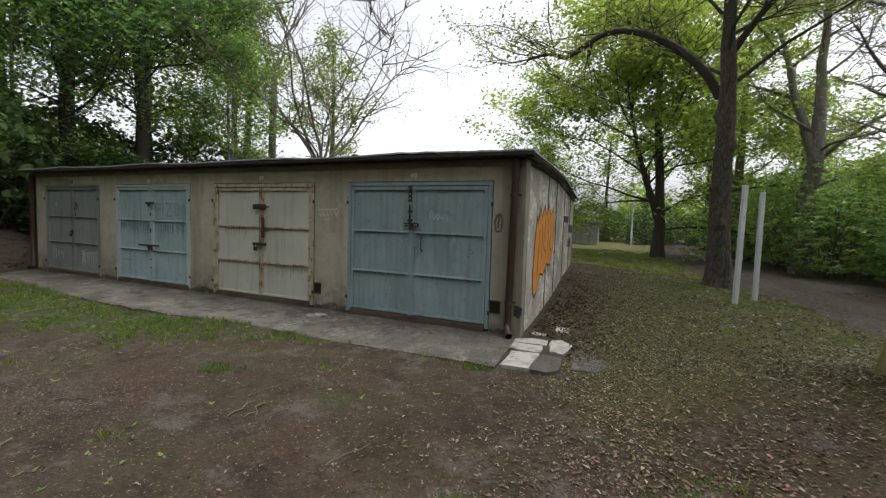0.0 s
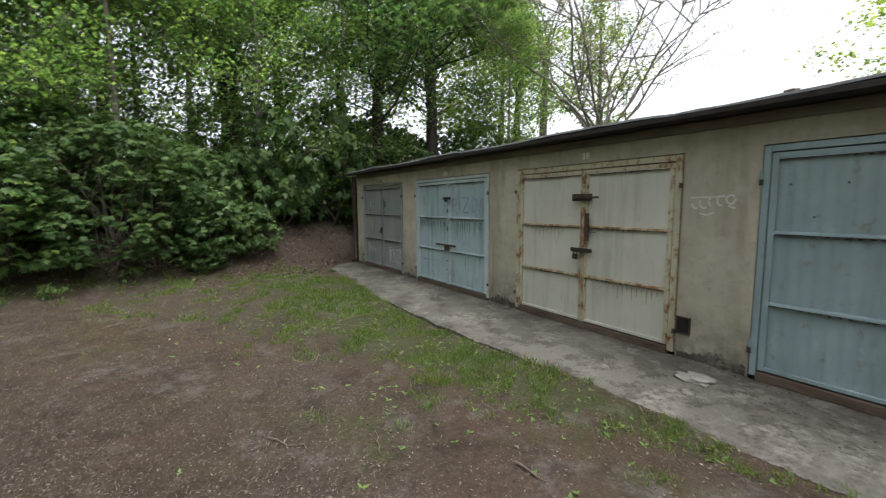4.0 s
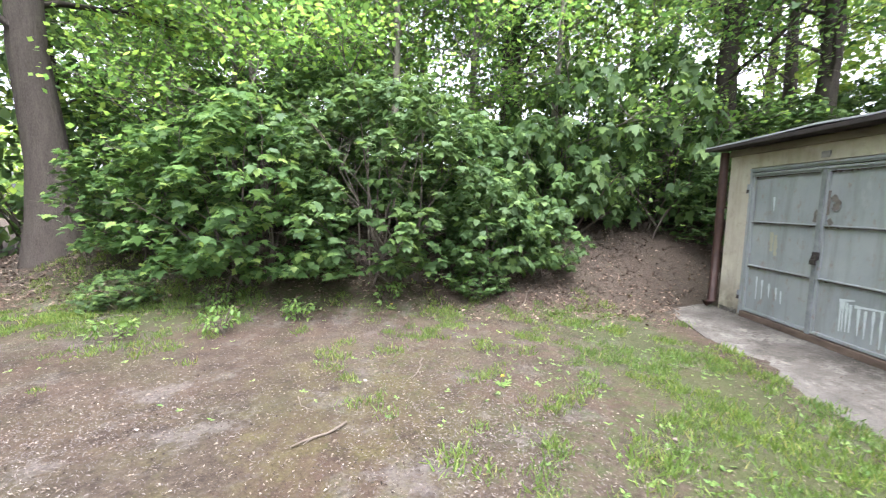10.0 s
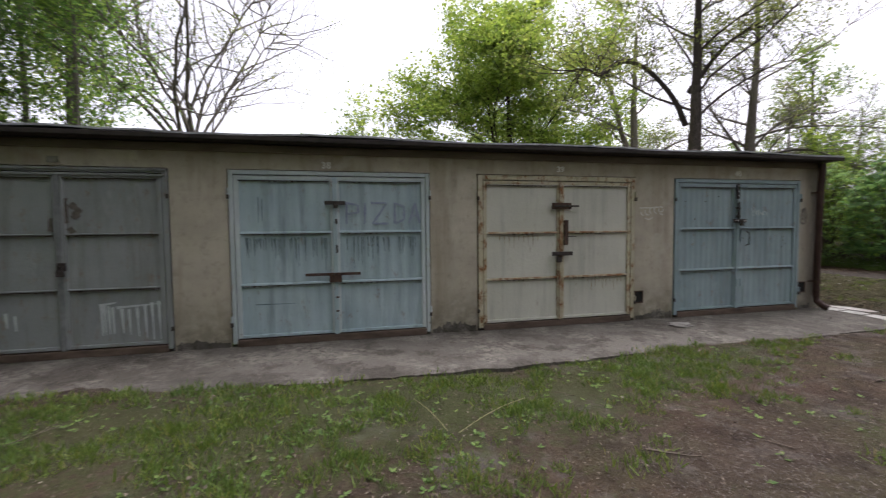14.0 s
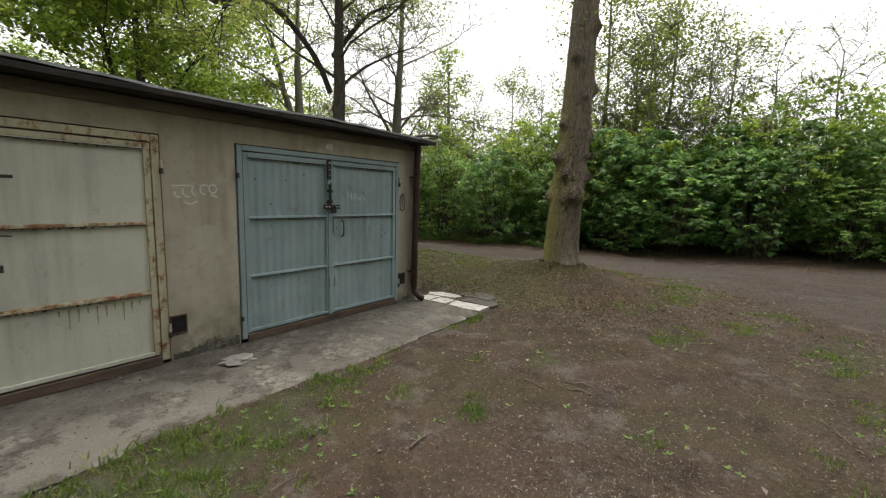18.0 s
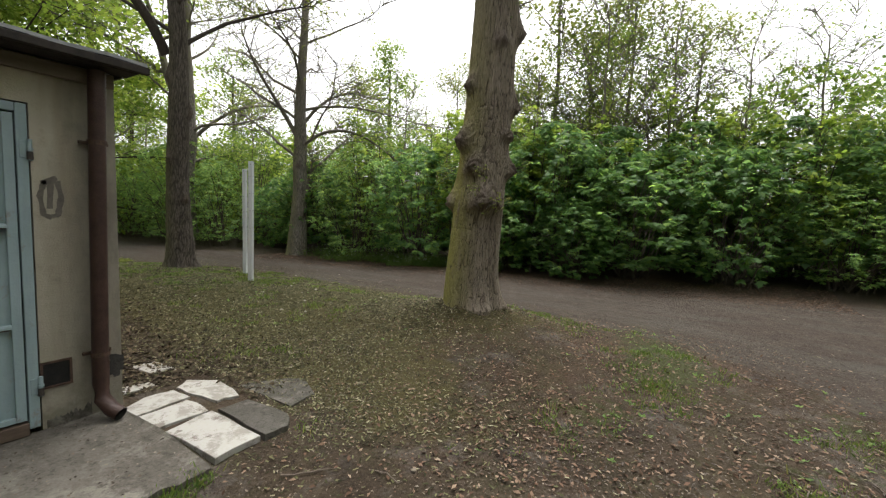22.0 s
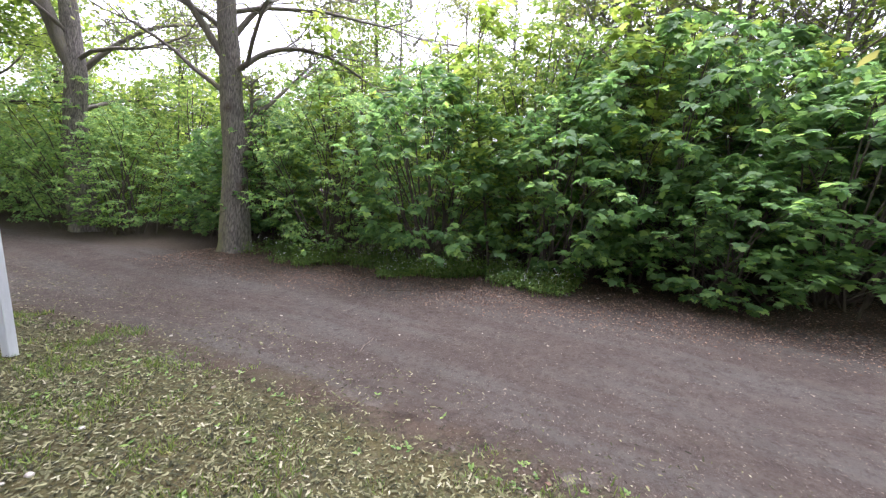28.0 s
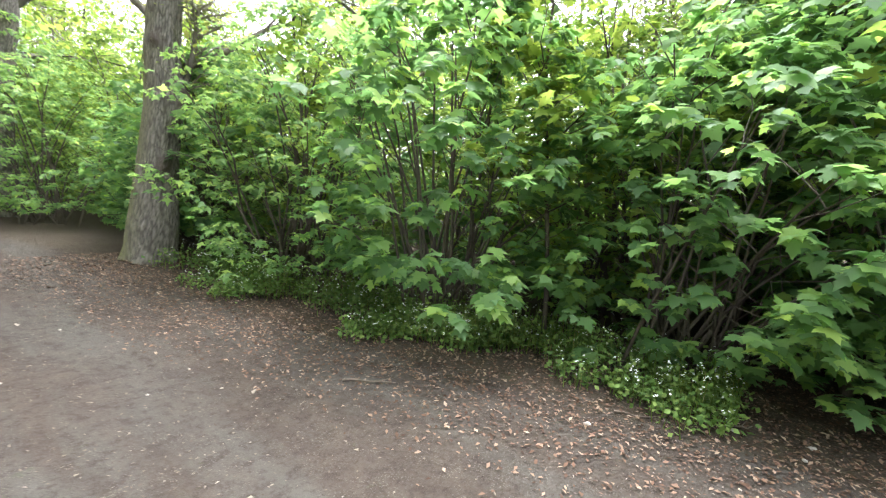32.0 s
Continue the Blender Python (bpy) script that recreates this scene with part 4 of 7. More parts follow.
def build_doors():
    rng = np.random.default_rng(3)
    d37 = garage_door(*DOORS[0], -11.25, M_GREY, M_GREY, "closed grey-green steel garage door with peeling paint", 0, (0.72, 1.33), 37, strip=M_SOOT)
    bm = box(-11.27, -11.19, -0.05, -0.028, 0.93, 1.02, 0.004)
    part("hasp", bm, M_IRON, d37, "dark iron hasp")
    padlock(-11.23, 0.95, d37, -0.065, 1.2)
    part("head_trim", box(DOORS[0][0] + 0.02, DOORS[0][1] - 0.02, -0.035, -0.019, HEAD - 0.1, HEAD - 0.075, 0.003), M_GREY, d37)
    part("head_trim", box(DOORS[0][0] + 0.02, DOORS[0][1] - 0.02, -0.035, -0.019, HEAD - 0.04, HEAD - 0.015, 0.003), M_GREY, d37)
    d38 = garage_door(*DOORS[1], -8.36, M_SKY, M_SKY_FRAME, "closed pale blue steel garage door with dirt runs and faded scribbles", 7, (0.70, 1.32), 38, 0.06, M_SKY)
    bar = part("lock_bar", box(-8.72, -8.06, -0.06, -0.042, 0.785, 0.82, 0.004), M_RUST, d38, "rusty iron locking bar")
    bm = bmesh.new()
    for x in np.linspace(-8.66, -8.12, 7):
        bmesh.ops.create_uvsphere(bm, u_segments=8, v_segments=5, radius=0.009, matrix=Matrix.Translation((x, -0.062, 0.802)))
    part("rivets", bm, M_IRON, bar)
    part("bar_bracket", box(-8.44, -8.29, -0.05, -0.03, 0.70, 0.79, 0.005), M_RUST, d38)
    part("hasp", box(-8.48, -8.23, -0.055, -0.035, 1.655, 1.70, 0.005), M_IRON, d38, "dark iron hasp")
    padlock(-8.35, 1.67, d38, -0.07, 0.9)
    for z, h in ((0.33, 0.02), (0.5, 0.022), (1.06, 0.1), (1.42, 0.06)):
        part("bolt_plate", box(-8.36 + rng.uniform(-0.01, 0.01), -8.33, -0.042, -0.03, z, z + h, 0.004), M_IRON if h > 0.05 else M_RUST, d38)
    d39 = garage_door(*DOORS[2], -5.30, M_CREAM, M_CREAM_FRAME, "closed cream-grey steel garage door with rust along its frame", 0, (0.65, 1.28), 39, 0.075, M_RAIL)
    part("hasp", box(-5.45, -5.16, -0.06, -0.035, 1.60, 1.69, 0.006), M_RUST, d39, "rusty iron hasp")
    part("hasp_tongue", box(-5.42, -5.05, -0.075, -0.061, 1.63, 1.655, 0.004), M_IRON, d39)
    part("lock_plate", box(-5.45, -5.14, -0.065, -0.04, 0.955, 1.01, 0.006), M_IRON, d39, "dark iron lock plate")
    padlock(-5.36, 0.95, d39, -0.08, 1.3)
    part("bolt_plate", box(-5.26, -5.2, -0.05, -0.03, 1.1, 1.45, 0.004), M_RUST, d39)
    tube_part("bolt_handle", [([(-5.22, -0.045, 1.22), (-5.12, -0.05, 1.22), (-5.08, -0.05, 1.215)], [0.007, 0.007, 0.005])], M_IRON, d39)
    d40 = garage_door(*DOORS[3], -2.27, M_BLUE, M_BLUE, "closed blue-grey ribbed steel garage door with dark iron bolts", 10, (0.68, 1.31), 40, 0.065)
    strap = part("bolt_strap", box(-2.32, -2.262, -0.046, -0.031, 1.76, 1.995, 0.004), M_BLACK, d40, "black iron bolt strap")
    for z in (1.8, 1.87, 1.95):
        part("bolt_head", box(-2.3, -2.282, -0.053, -0.0465, z, z + 0.018, 0.004), M_BOLT, strap, "worn steel bolt head")
    rod = [(-2.285, -0.05, 1.72), (-2.286, -0.052, 1.6), (-2.285, -0.05, 1.45)]
    tube_part("bolt_rod", [(rod, [0.016] * 3)], M_BLACK, d40, 8, "black iron bolt rod")
    for z in (1.47, 1.6):
        part("rod_guide", box(-2.325, -2.245, -0.05, -0.031, z, z + 0.035, 0.004), M_IRON, d40)
    bm = box(-2.38, -2.14, -0.06, -0.035, 1.395, 1.45, 0.006)
    hasp = part("hasp", bm, M_IRON, d40, "dark iron hasp with bolt heads")
    for x in (-2.355, -2.31, -2.2, -2.165):
        bm = bmesh.new()
        bmesh.ops.create_uvsphere(bm, u_segments=8, v_segments=5, radius=0.012, matrix=Matrix.Translation((x, -0.062, 1.422)))
        part("bolt_head", bm, M_BOLT, hasp, "worn steel bolt head")
    padlock(-2.25, 1.41, d40, -0.075, 1.0)
    part("lock_plate", box(-2.235, -2.165, -0.047, -0.031, 1.10, 1.28, 0.004), M_BLUE, d40)
    # a small dark block stands for the shaded keyhole
    part("keyhole", box(-2.205, -2.195, -0.05, -0.0475, 1.14, 1.17, 0.001), M_IRON, d40)
    part("catch", box(-2.33, -2.235, -0.06, -0.031, 1.70, 1.745, 0.005), M_BLUE, d40)
    pts = [(-2.085, -0.005, 1.25), (-2.085, -0.055, 1.24), (-2.085, -0.06, 1.14), (-2.085, -0.055, 1.05), (-2.085, -0.005, 1.04)]
    tube_part("handle", [(pts, [0.009] * 5)], M_IRON, d40, 8)
    for x in (-2.30, -2.22):
        part("bolt_plate", box(x, x + 0.045, -0.045, -0.031, 0.40, 0.52, 0.004), M_BLUE, d40)
    bm = bmesh.new()
    for x, z in ((-3.22, 1.72), (-2.86, 1.72), (-2.62, 1.80), (-3.05, 1.45), (-1.35, 1.16), (-1.33, 1.1), (-1.30, 1.05), (-1.36, 1.0)):
        bmesh.ops.create_uvsphere(bm, u_segments=8, v_segments=5, radius=0.008, matrix=Matrix.Translation((x, 0.0, z)))
    part("screw_heads", bm, M_IRON, d40)


def lettering(text, x, z, size, name, material, label, y=-0.004):
    cu = bpy.data.curves.new(name, "FONT")
    cu.body, cu.size, cu.extrude, cu.align_x, cu.space_character, cu.offset = text, size, 0.001, "CENTER", 1.1, 0.004
    src = bpy.data.objects.new(name, cu)
    scene.collection.objects.link(src)
    me = bpy.data.meshes.new_from_object(src.evaluated_get(bpy.context.evaluated_depsgraph_get()))
    bpy.data.objects.remove(src)
    me.materials.clear()
    me.materials.append(material)
    ob = new(name, me)
    ob.matrix_world = pose(x, y, z, 90, 0, 0)
    return tagged(ob, label, "number")


def ribbon(paths, width, plane, depth, name, material, label, category, seed=1, taper=False):
    """Brush or spray strokes lying flat on a wall. plane 'y': points are x and z; plane 'x': points are y and z."""
    rng = np.random.default_rng(seed)
    mark = thing(name, label, category)
    for k, pts in enumerate(paths):
        bm = bmesh.new()
        p = np.array(pts, float)
        t = np.linspace(0, len(p) - 1, (len(p) - 1) * 5 + 1)
        p = np.stack([np.interp(t, np.arange(len(p)), p[:, i]) for i in (0, 1)], -1)
        d = np.gradient(p, axis=0)
        d /= np.linalg.norm(d, axis=1, keepdims=True) + 1e-9
        nrm = np.stack([-d[:, 1], d[:, 0]], -1) * (width * 0.5 * rng.uniform(0.7, 1.25, (len(p), 1)))
        if taper:
            nrm *= np.linspace(1.0, 0.35, len(p))[:, None]
        off = depth - 0.0004 * (k % 3) * (1 if plane == "y" else -1)
        rows = []
        for a, b in zip(p + nrm, p - nrm):
            rows.append([bm.verts.new((q[0], off, q[1]) if plane == "y" else (off, q[0], q[1])) for q in (a, b)])
        for r, s in zip(rows[:-1], rows[1:]):
            bm.faces.new((r[0], r[1], s[1], s[0]))
        part("stroke", bm, material, mark)
    return mark


def build_wall_details():
    for text, x, z in (("38", -8.45, 2.1), ("39", -5.3, 2.12), ("40", -2.26, 2.12)):
        lettering(text, x, z, 0.105, "garage_number", M_WHITE, "white painted garage number on the plaster lintel")
    tagged(part("number_plate", box(-11.33, -11.22, -0.02, -0.004, 2.1, 2.17, 0.004), M_MORTAR), "small pale plate above the grey garage door", "plate")
    for x0, x1, z0, z1 in ((-1.01, -0.875, 0.25, 0.40), (-4.085, -3.965, 0.23, 0.385)):
        vent = thing("vent_opening", "dark square air vent in the plaster wall", "vent", group="wall vents")
        # flat near-black panel on the wall, painting the shade inside the vent
        part("hollow", box(x0, x1, -0.006, -0.002, z0, z1), M_DARK, vent)
        for a, b, c, d in ((x0 - 0.015, x0, z0 - 0.015, z1 + 0.015), (x1, x1 + 0.015, z0 - 0.015, z1 + 0.015), (x0, x1, z1, z1 + 0.015), (x0, x1, z0 - 0.015, z0)):
            part("vent_frame", box(a, b, -0.012, -0.001, c, d, 0.002), M_RUST, vent)
    # downpipe at the corner
    pipe = thing("downpipe", "dark brown painted steel downpipe on the garage corner", "downpipe")
    pts = [(-0.7, -0.1, 2.34), (-0.705, -0.085, 1.9), (-0.718, -0.08, 1.0), (-0.73, -0.08, 0.2), (-0.73, -0.1, 0.1), (-0.7, -0.17, 0.03), (-0.67, -0.23, 0.0)]
    body = tube_part("pipe", [(pts, [0.05, 0.049, 0.049, 0.049, 0.05, 0.049, 0.048])], M_PIPE, pipe, 14)
    inner = [(-0.669, -0.232, -0.001), (-0.68, -0.21, 0.008)]
    # near-black cone paints the shade within the pipe
    tube_part("pipe_mouth", [(inner, [0.042, 0.02])], M_DARK, body, 14, "near-black painted pipe mouth")
    for z in (0.42, 1.87):
        xm = -0.705 - 0.014 * (1.9 - z)
        bm = bmesh.new()
        bmesh.ops.create_cone(bm, cap_ends=False, segments=14, radius1=0.055, radius2=0.055, depth=0.03, matrix=Matrix.Translation((xm, -0.082, z)))
        add_box(bm, xm - 0.08, xm + 0.08, -0.03, -0.004, z - 0.01, z + 0.01)
        part("bracket", bm, M_RUST, pipe)
    pipe = thing("downpipe", "dark rusty downpipe at the far end of the garage row", "downpipe")
    tube_part("pipe", [([(X0 - 0.08, -0.05, 2.34), (X0 - 0.08, -0.05, 1.0), (X0 - 0.09, -0.05, 0.05), (X0 - 0.1, -0.14, 0.0)], [0.06] * 4)], M_PIPE, pipe, 12)
    part("bracket", box(X0 - 0.15, X0 - 0.0, -0.04, 0.02, 1.5, 1.53), M_RUST, pipe)
    # stains and scribbles on the front
    ribbon([[(-0.96, 1.6), (-0.985, 1.5), (-0.97, 1.38), (-0.93, 1.36)], [(-0.9, 1.6), (-0.88, 1.5), (-0.9, 1.38), (-0.93, 1.37)], [(-0.93, 1.6), (-0.94, 1.42)], [(-0.975, 1.58), (-0.9, 1.62)]], 0.03, "y", -0.003, "scribble", M_SMUDGE, "faded dark scribble on the beige plaster", "graffiti", 2)
    ribbon([[(-0.67, 0.36), (-0.58, 0.34), (-0.585, 0.24)], [(-0.65, 0.33), (-0.65, 0.22)], [(-0.615, 0.34), (-0.61, 0.2)], [(-0.675, 0.31), (-0.59, 0.3)]], 0.04, "y", -0.003, "stain", M_BLACK, "black tar stain at the foot of the wall", "stain", 3)
    loops = []
    rng = np.random.default_rng(8)
    for k in range(5):
        cx, cz, r = -3.96 + k * 0.075, 1.56 + 0.01 * k, 0.04 + 0.015 * rng.random()
        loops.append([(cx + r * math.cos(a) * 0.9, cz + r * math.sin(a)) for a in np.linspace(rng.uniform(0, 3), rng.uniform(4, 7), 8)])
    loops += [[(-4.02, 1.62), (-3.7, 1.63)], [(-3.93, 1.47), (-3.86, 1.45), (-3.8, 1.48)], [(-3.68, 1.54), (-3.62, 1.52)]]
    ribbon(loops, 0.014, "y", -0.003, "scribble", M_CHALK, "white looping scribble on the plaster pier", "graffiti", 4)
    ribbon([[(-1.98, 1.62), (-1.97, 1.5)], [(-1.92, 1.6), (-1.91, 1.5)], [(-1.98, 1.56), (-1.92, 1.56)], [(-1.87, 1.56), (-1.85, 1.5), (-1.82, 1.56)], [(-1.79, 1.55), (-1.77, 1.5), (-1.75, 1.55)], [(-1.7, 1.56), (-1.69, 1.5)], [(-1.95, 1.64), (-1.9, 1.52), (-1.86, 1.6), (-1.8, 1.53), (-1.73, 1.58)]], 0.009, "y", -0.009, "scribble", M_FAINT, "faint chalk scribble on the blue-grey door", "graffiti", 5)
    z0, z1 = 1.42, 1.68
    strokes = [[(-8.22, z0), (-8.22, z1), (-8.08, z1 - 0.03), (-8.08, z1 - 0.12), (-8.22, z1 - 0.14)], [(-8.0, z0), (-7.99, z1)], [(-7.92, z1), (-7.72, z1), (-7.9, z0), (-7.7, z0)], [(-7.62, z0), (-7.62, z1), (-7.5, z1 - 0.05), (-7.5, z0 + 0.05), (-7.62, z0)], [(-7.44, z0), (-7.36, z1), (-7.3, z0)], [(-7.42, z0 + 0.1), (-7.31, z0 + 0.1)]]
    ribbon(strokes, 0.026, "y", -0.004, "scribble", M_VIOLET, "faded violet spray letters on the pale blue door", "graffiti", 6)
    drips = []
    for k in range(80):
        x = rng.uniform(-9.42, -7.3)
        if abs(x + 8.36) > 0.09:
            top = 1.27 - 0.03 * rng.random()
            drips.append([(x, top), (x + 0.004, top - rng.uniform(0.08, 0.42) * (1.0 if abs(x + 8.4) < 0.55 else 0.6))])
    drips += [[(-9.24, 1.74), (-9.24, 1.44)], [(-9.2, 1.72), (-9.2, 1.46)], [(-9.3, 0.46), (-8.85, 0.455)]]
    ribbon(drips, 0.013, "y", -0.0075, "paint_drips", M_DRIP, "grey dirt runs on the pale blue door", "stain", 7, True)
    ribbon([[(x, 0.52 + 0.04 * math.sin(x * 9)), (x + 0.01, 0.16 + 0.05 * math.cos(x * 7))] for x in (-10.9, -10.87, -10.83, -10.79, -10.7, -10.63, -10.55, -10.47, -10.4, -10.33)] + [[(-10.92, 0.53), (-10.75, 0.56)], [(-10.75, 0.5), (-10.3, 0.53)]], 0.034, "y", -0.001, "paint_drips", M_FAINT, "white paint drips on the grey garage door", "stain", 9, True)
    ribbon([[(x, 0.58 - 0.03 * k), (x + 0.01, 0.3 + 0.04 * math.sin(x * 11))] for k, x in enumerate((-12.12, -12.02, -11.9, -11.78, -11.7))] + [[(-11.96, 1.66), (-11.95, 1.48)]], 0.035, "y", -0.001, "paint_drips", M_FAINT, "faint white paint runs on the grey garage door", "stain", 16, True)
    ribbon([[(-11.2, 1.72), (-11.19, 1.45)], [(-11.14, 1.66), (-11.06, 1.58), (-11.12, 1.5)], [(-11.16, 1.4), (-11.12, 1.34)], [(-11.3, 1.5), (-11.33, 1.36)]], 0.07, "y", -0.004, "stain", M_SMUDGE, "dark greasy smudge beside the door joint", "stain", 17)
    ribbon([[(-11.95, 1.2), (-11.94, 0.95)], [(-11.88, 1.17), (-11.87, 0.9)]], 0.05, "y", 0.006, "stain", M_YELLOW, "yellowish stain on the grey door", "stain", 13)
    ribbon([[(-4.86 + 0.03 * k, 0.6), (-4.86 + 0.03 * k, 0.6 - 0.05 - 0.06 * (k % 3))] for k in range(0, 19, 2)] + [[(-6.2 + 0.07 * k, 1.24), (-6.2 + 0.07 * k, 1.17 - 0.03 * (k % 4))] for k in range(9)], 0.014, "y", 0.0075, "rust_runs", M_RUSTRUN, "brown rust runs below the rails of the cream door", "stain", 14, True)
    # tar joints on the side wall
    for n, (y, w) in enumerate(((0.25, 0.12), (1.98, 0.07), (2.95, 0.08), (4.15, 0.07), (5.25, 0.07))):
        top = roof_height(y) - 0.12
        bm = box(SIDE - 0.001, SIDE + 0.006, y, y + w, -0.2, top)
        tagged(part("tar_joint", bm, M_TAR), "black tar strip sealing a wall panel joint", "joint", group="tar strips on the side wall")
    bm = bmesh.new()
    edge = [(y, roof_height(y) - 0.155) for y in (0.3, 1.5, 3.2, 4.6, 5.9)]
    for (ya, za), (yb, zb) in zip(edge[:-1], edge[1:]):
        bm.faces.new([bm.verts.new((SIDE + 0.007, y, z)) for y, z in ((ya, za), (yb, zb), (yb, zb + 0.05), (ya, za + 0.05))])
    tagged(part("tar_joint", bm, M_TAR), "black tar strip along the top of the side wall", "joint", group="tar strips on the side wall")
    for y0, y1, z0, z1 in ((4.15, 5.0, 1.55, 1.7), (5.1, 5.9, 1.3, 1.5), (5.1, 5.6, 0.95, 1.15)):
        tagged(part("tar_patch", box(SIDE - 0.001, SIDE + 0.004, y0, y1, z0, z1), M_TAR), "dark tar patch on the concrete side wall", "patch")
    blob = [(0.94, 0.42), (0.85, 0.75), (0.92, 1.15), (1.01, 1.62), (1.13, 1.50), (1.30, 1.75), (1.45, 1.60), (1.69, 1.83), (1.83, 1.66), (2.12, 1.85), (2.32, 1.68), (2.65, 1.86), (2.80, 1.50), (2.75, 1.10), (2.46, 0.72), (2.08, 0.78), (1.74, 0.62), (1.45, 0.66), (1.21, 0.40), (1.03, 0.33)]
    bm = bmesh.new()
    bm.faces.new([bm.verts.new((SIDE + 0.008, y, z)) for y, z in blob])
    tagged(part("orange_graffiti", bm, M_ORANGE), "large orange bubble graffiti on the concrete side wall", "graffiti")
    ribbon([blob + blob[:1], [(1.21, 0.6), (1.28, 1.4)], [(1.5, 1.5), (1.54, 0.9)], [(1.79, 1.55), (1.69, 1.1), (1.93, 1.0)], [(2.08, 1.6), (2.12, 1.0)], [(2.37, 1.5), (2.32, 1.05), (2.51, 1.0)]], 0.035, "x", SIDE + 0.011, "graffiti_outline", M_BLACK, "black spray outline round the orange graffiti", "graffiti", 11)


def build_slab():
    rng = np.random.default_rng(12)
    edge = [(-13.35, -0.2), (-12.95, -0.72), (-12.3, -0.93), (-10.9, -1.16), (-8.8, -1.33), (-7.3, -1.38), (-5.8, -1.36), (-4.3, -1.27), (-2.9, -1.3), (-1.6, -1.24), (-0.54, -1.2), (0.08, -1.2)]
    ex, ey = np.array(edge).T
    n = 340
    xs = np.linspace(-13.35, -0.57, n)
    ragged = np.convolve(rng.normal(0, 1, n), np.ones(7) / 7, "same")
    front = np.interp(xs, ex, ey) + 0.022 * ragged + 0.007 * rng.normal(0, 1, n)
    back = np.where(xs < X0, 0.05, np.where(xs > X1, -0.55, 0.0))
    bm = bmesh.new()
    rows = []
    for f in (0.0, 0.12, 0.25, 0.4, 0.55, 0.7, 0.84, 0.95, 1.0):
        rows.append([bm.verts.new((x, b + (e - b) * f, -0.036 - 0.03 * f - (0.014 if f == 1.0 else 0) + 0.012 * noise.noise(Vector((x * 2.2, (b + (e - b) * f) * 2.2, 0))) + 0.006 * noise.noise(Vector((x * 9, (b + (e - b) * f) * 9, 3))) - 0.03 * max(0, (-12.6 - x)))) for x, e, b in zip(xs, front, back)])
    rows.append([bm.verts.new((v.co.x, v.co.y - 0.004, v.co.z - 0.2)) for v in rows[-1]])
    for a, b in zip(rows[:-1], rows[1:]):
        for i in range(n - 1):
            bm.faces.new((a[i], b[i], b[i + 1], a[i + 1]))
    bm.faces.new([r[-1] for r in rows])
    slab = part("concrete_apron", bm, M_SLAB)
    co = np.array([v.co for v in slab.data.vertices])
    worn = 0.25 + 0.8 * bell(co[:, 0], co[:, 1], -4.9, -0.9, 1.5, 0.5) + 0.6 * bell(co[:, 0], co[:, 1], -8.3, -0.8, 1.0, 0.4) + 0.4 * bell(co[:, 0], co[:, 1], -1.8, -0.5, 0.8, 0.4)
    slab.data.attributes.new("worn", "FLOAT", "POINT").data.foreach_set("value", np.clip(worn, 0, 1).astype(np.float32))
    tagged(slab, "worn cracked concrete apron in front of the garages", "pavement", kind="structure")


def flat_stone(name, outline, z, thick, material, label, seed, category="tile", group=""):
    """A thin slab over a plan outline, with slightly uneven edges."""
    rng = np.random.default_rng(seed)
    bm = bmesh.new()
    pts = []
    for (a, b), (c, d) in zip(outline, outline[1:] + outline[:1]):
        for f in (0.0, 0.33, 0.67):
            pts.append((a + (c - a) * f + rng.normal(0, 0.006), b + (d - b) * f + rng.normal(0, 0.006)))
    mx, my = np.mean(pts, axis=0)
    tilt = rng.normal(0, 0.008, 2)
    lift = lambda p, k: z + k + tilt[0] * (p[0] - mx) + tilt[1] * (p[1] - my)
    low = [bm.verts.new((*p, lift(p, -thick))) for p in pts]
    mid = [bm.verts.new((*p, lift(p, -0.004))) for p in pts]
    top = [bm.verts.new((mx + (p[0] - mx) * 0.985, my + (p[1] - my) * 0.985, lift(p, 0))) for p in pts]
    k = len(pts)
    for a, b in ((low, mid), (mid, top)):
        for i in range(k):
            bm.faces.new((a[i], a[(i + 1) % k], b[(i + 1) % k], b[i]))
    bm.faces.new(top)
    bmesh.ops.recalc_face_normals(bm, faces=bm.faces)
    return tagged(part(name, bm, material), label, category, group)


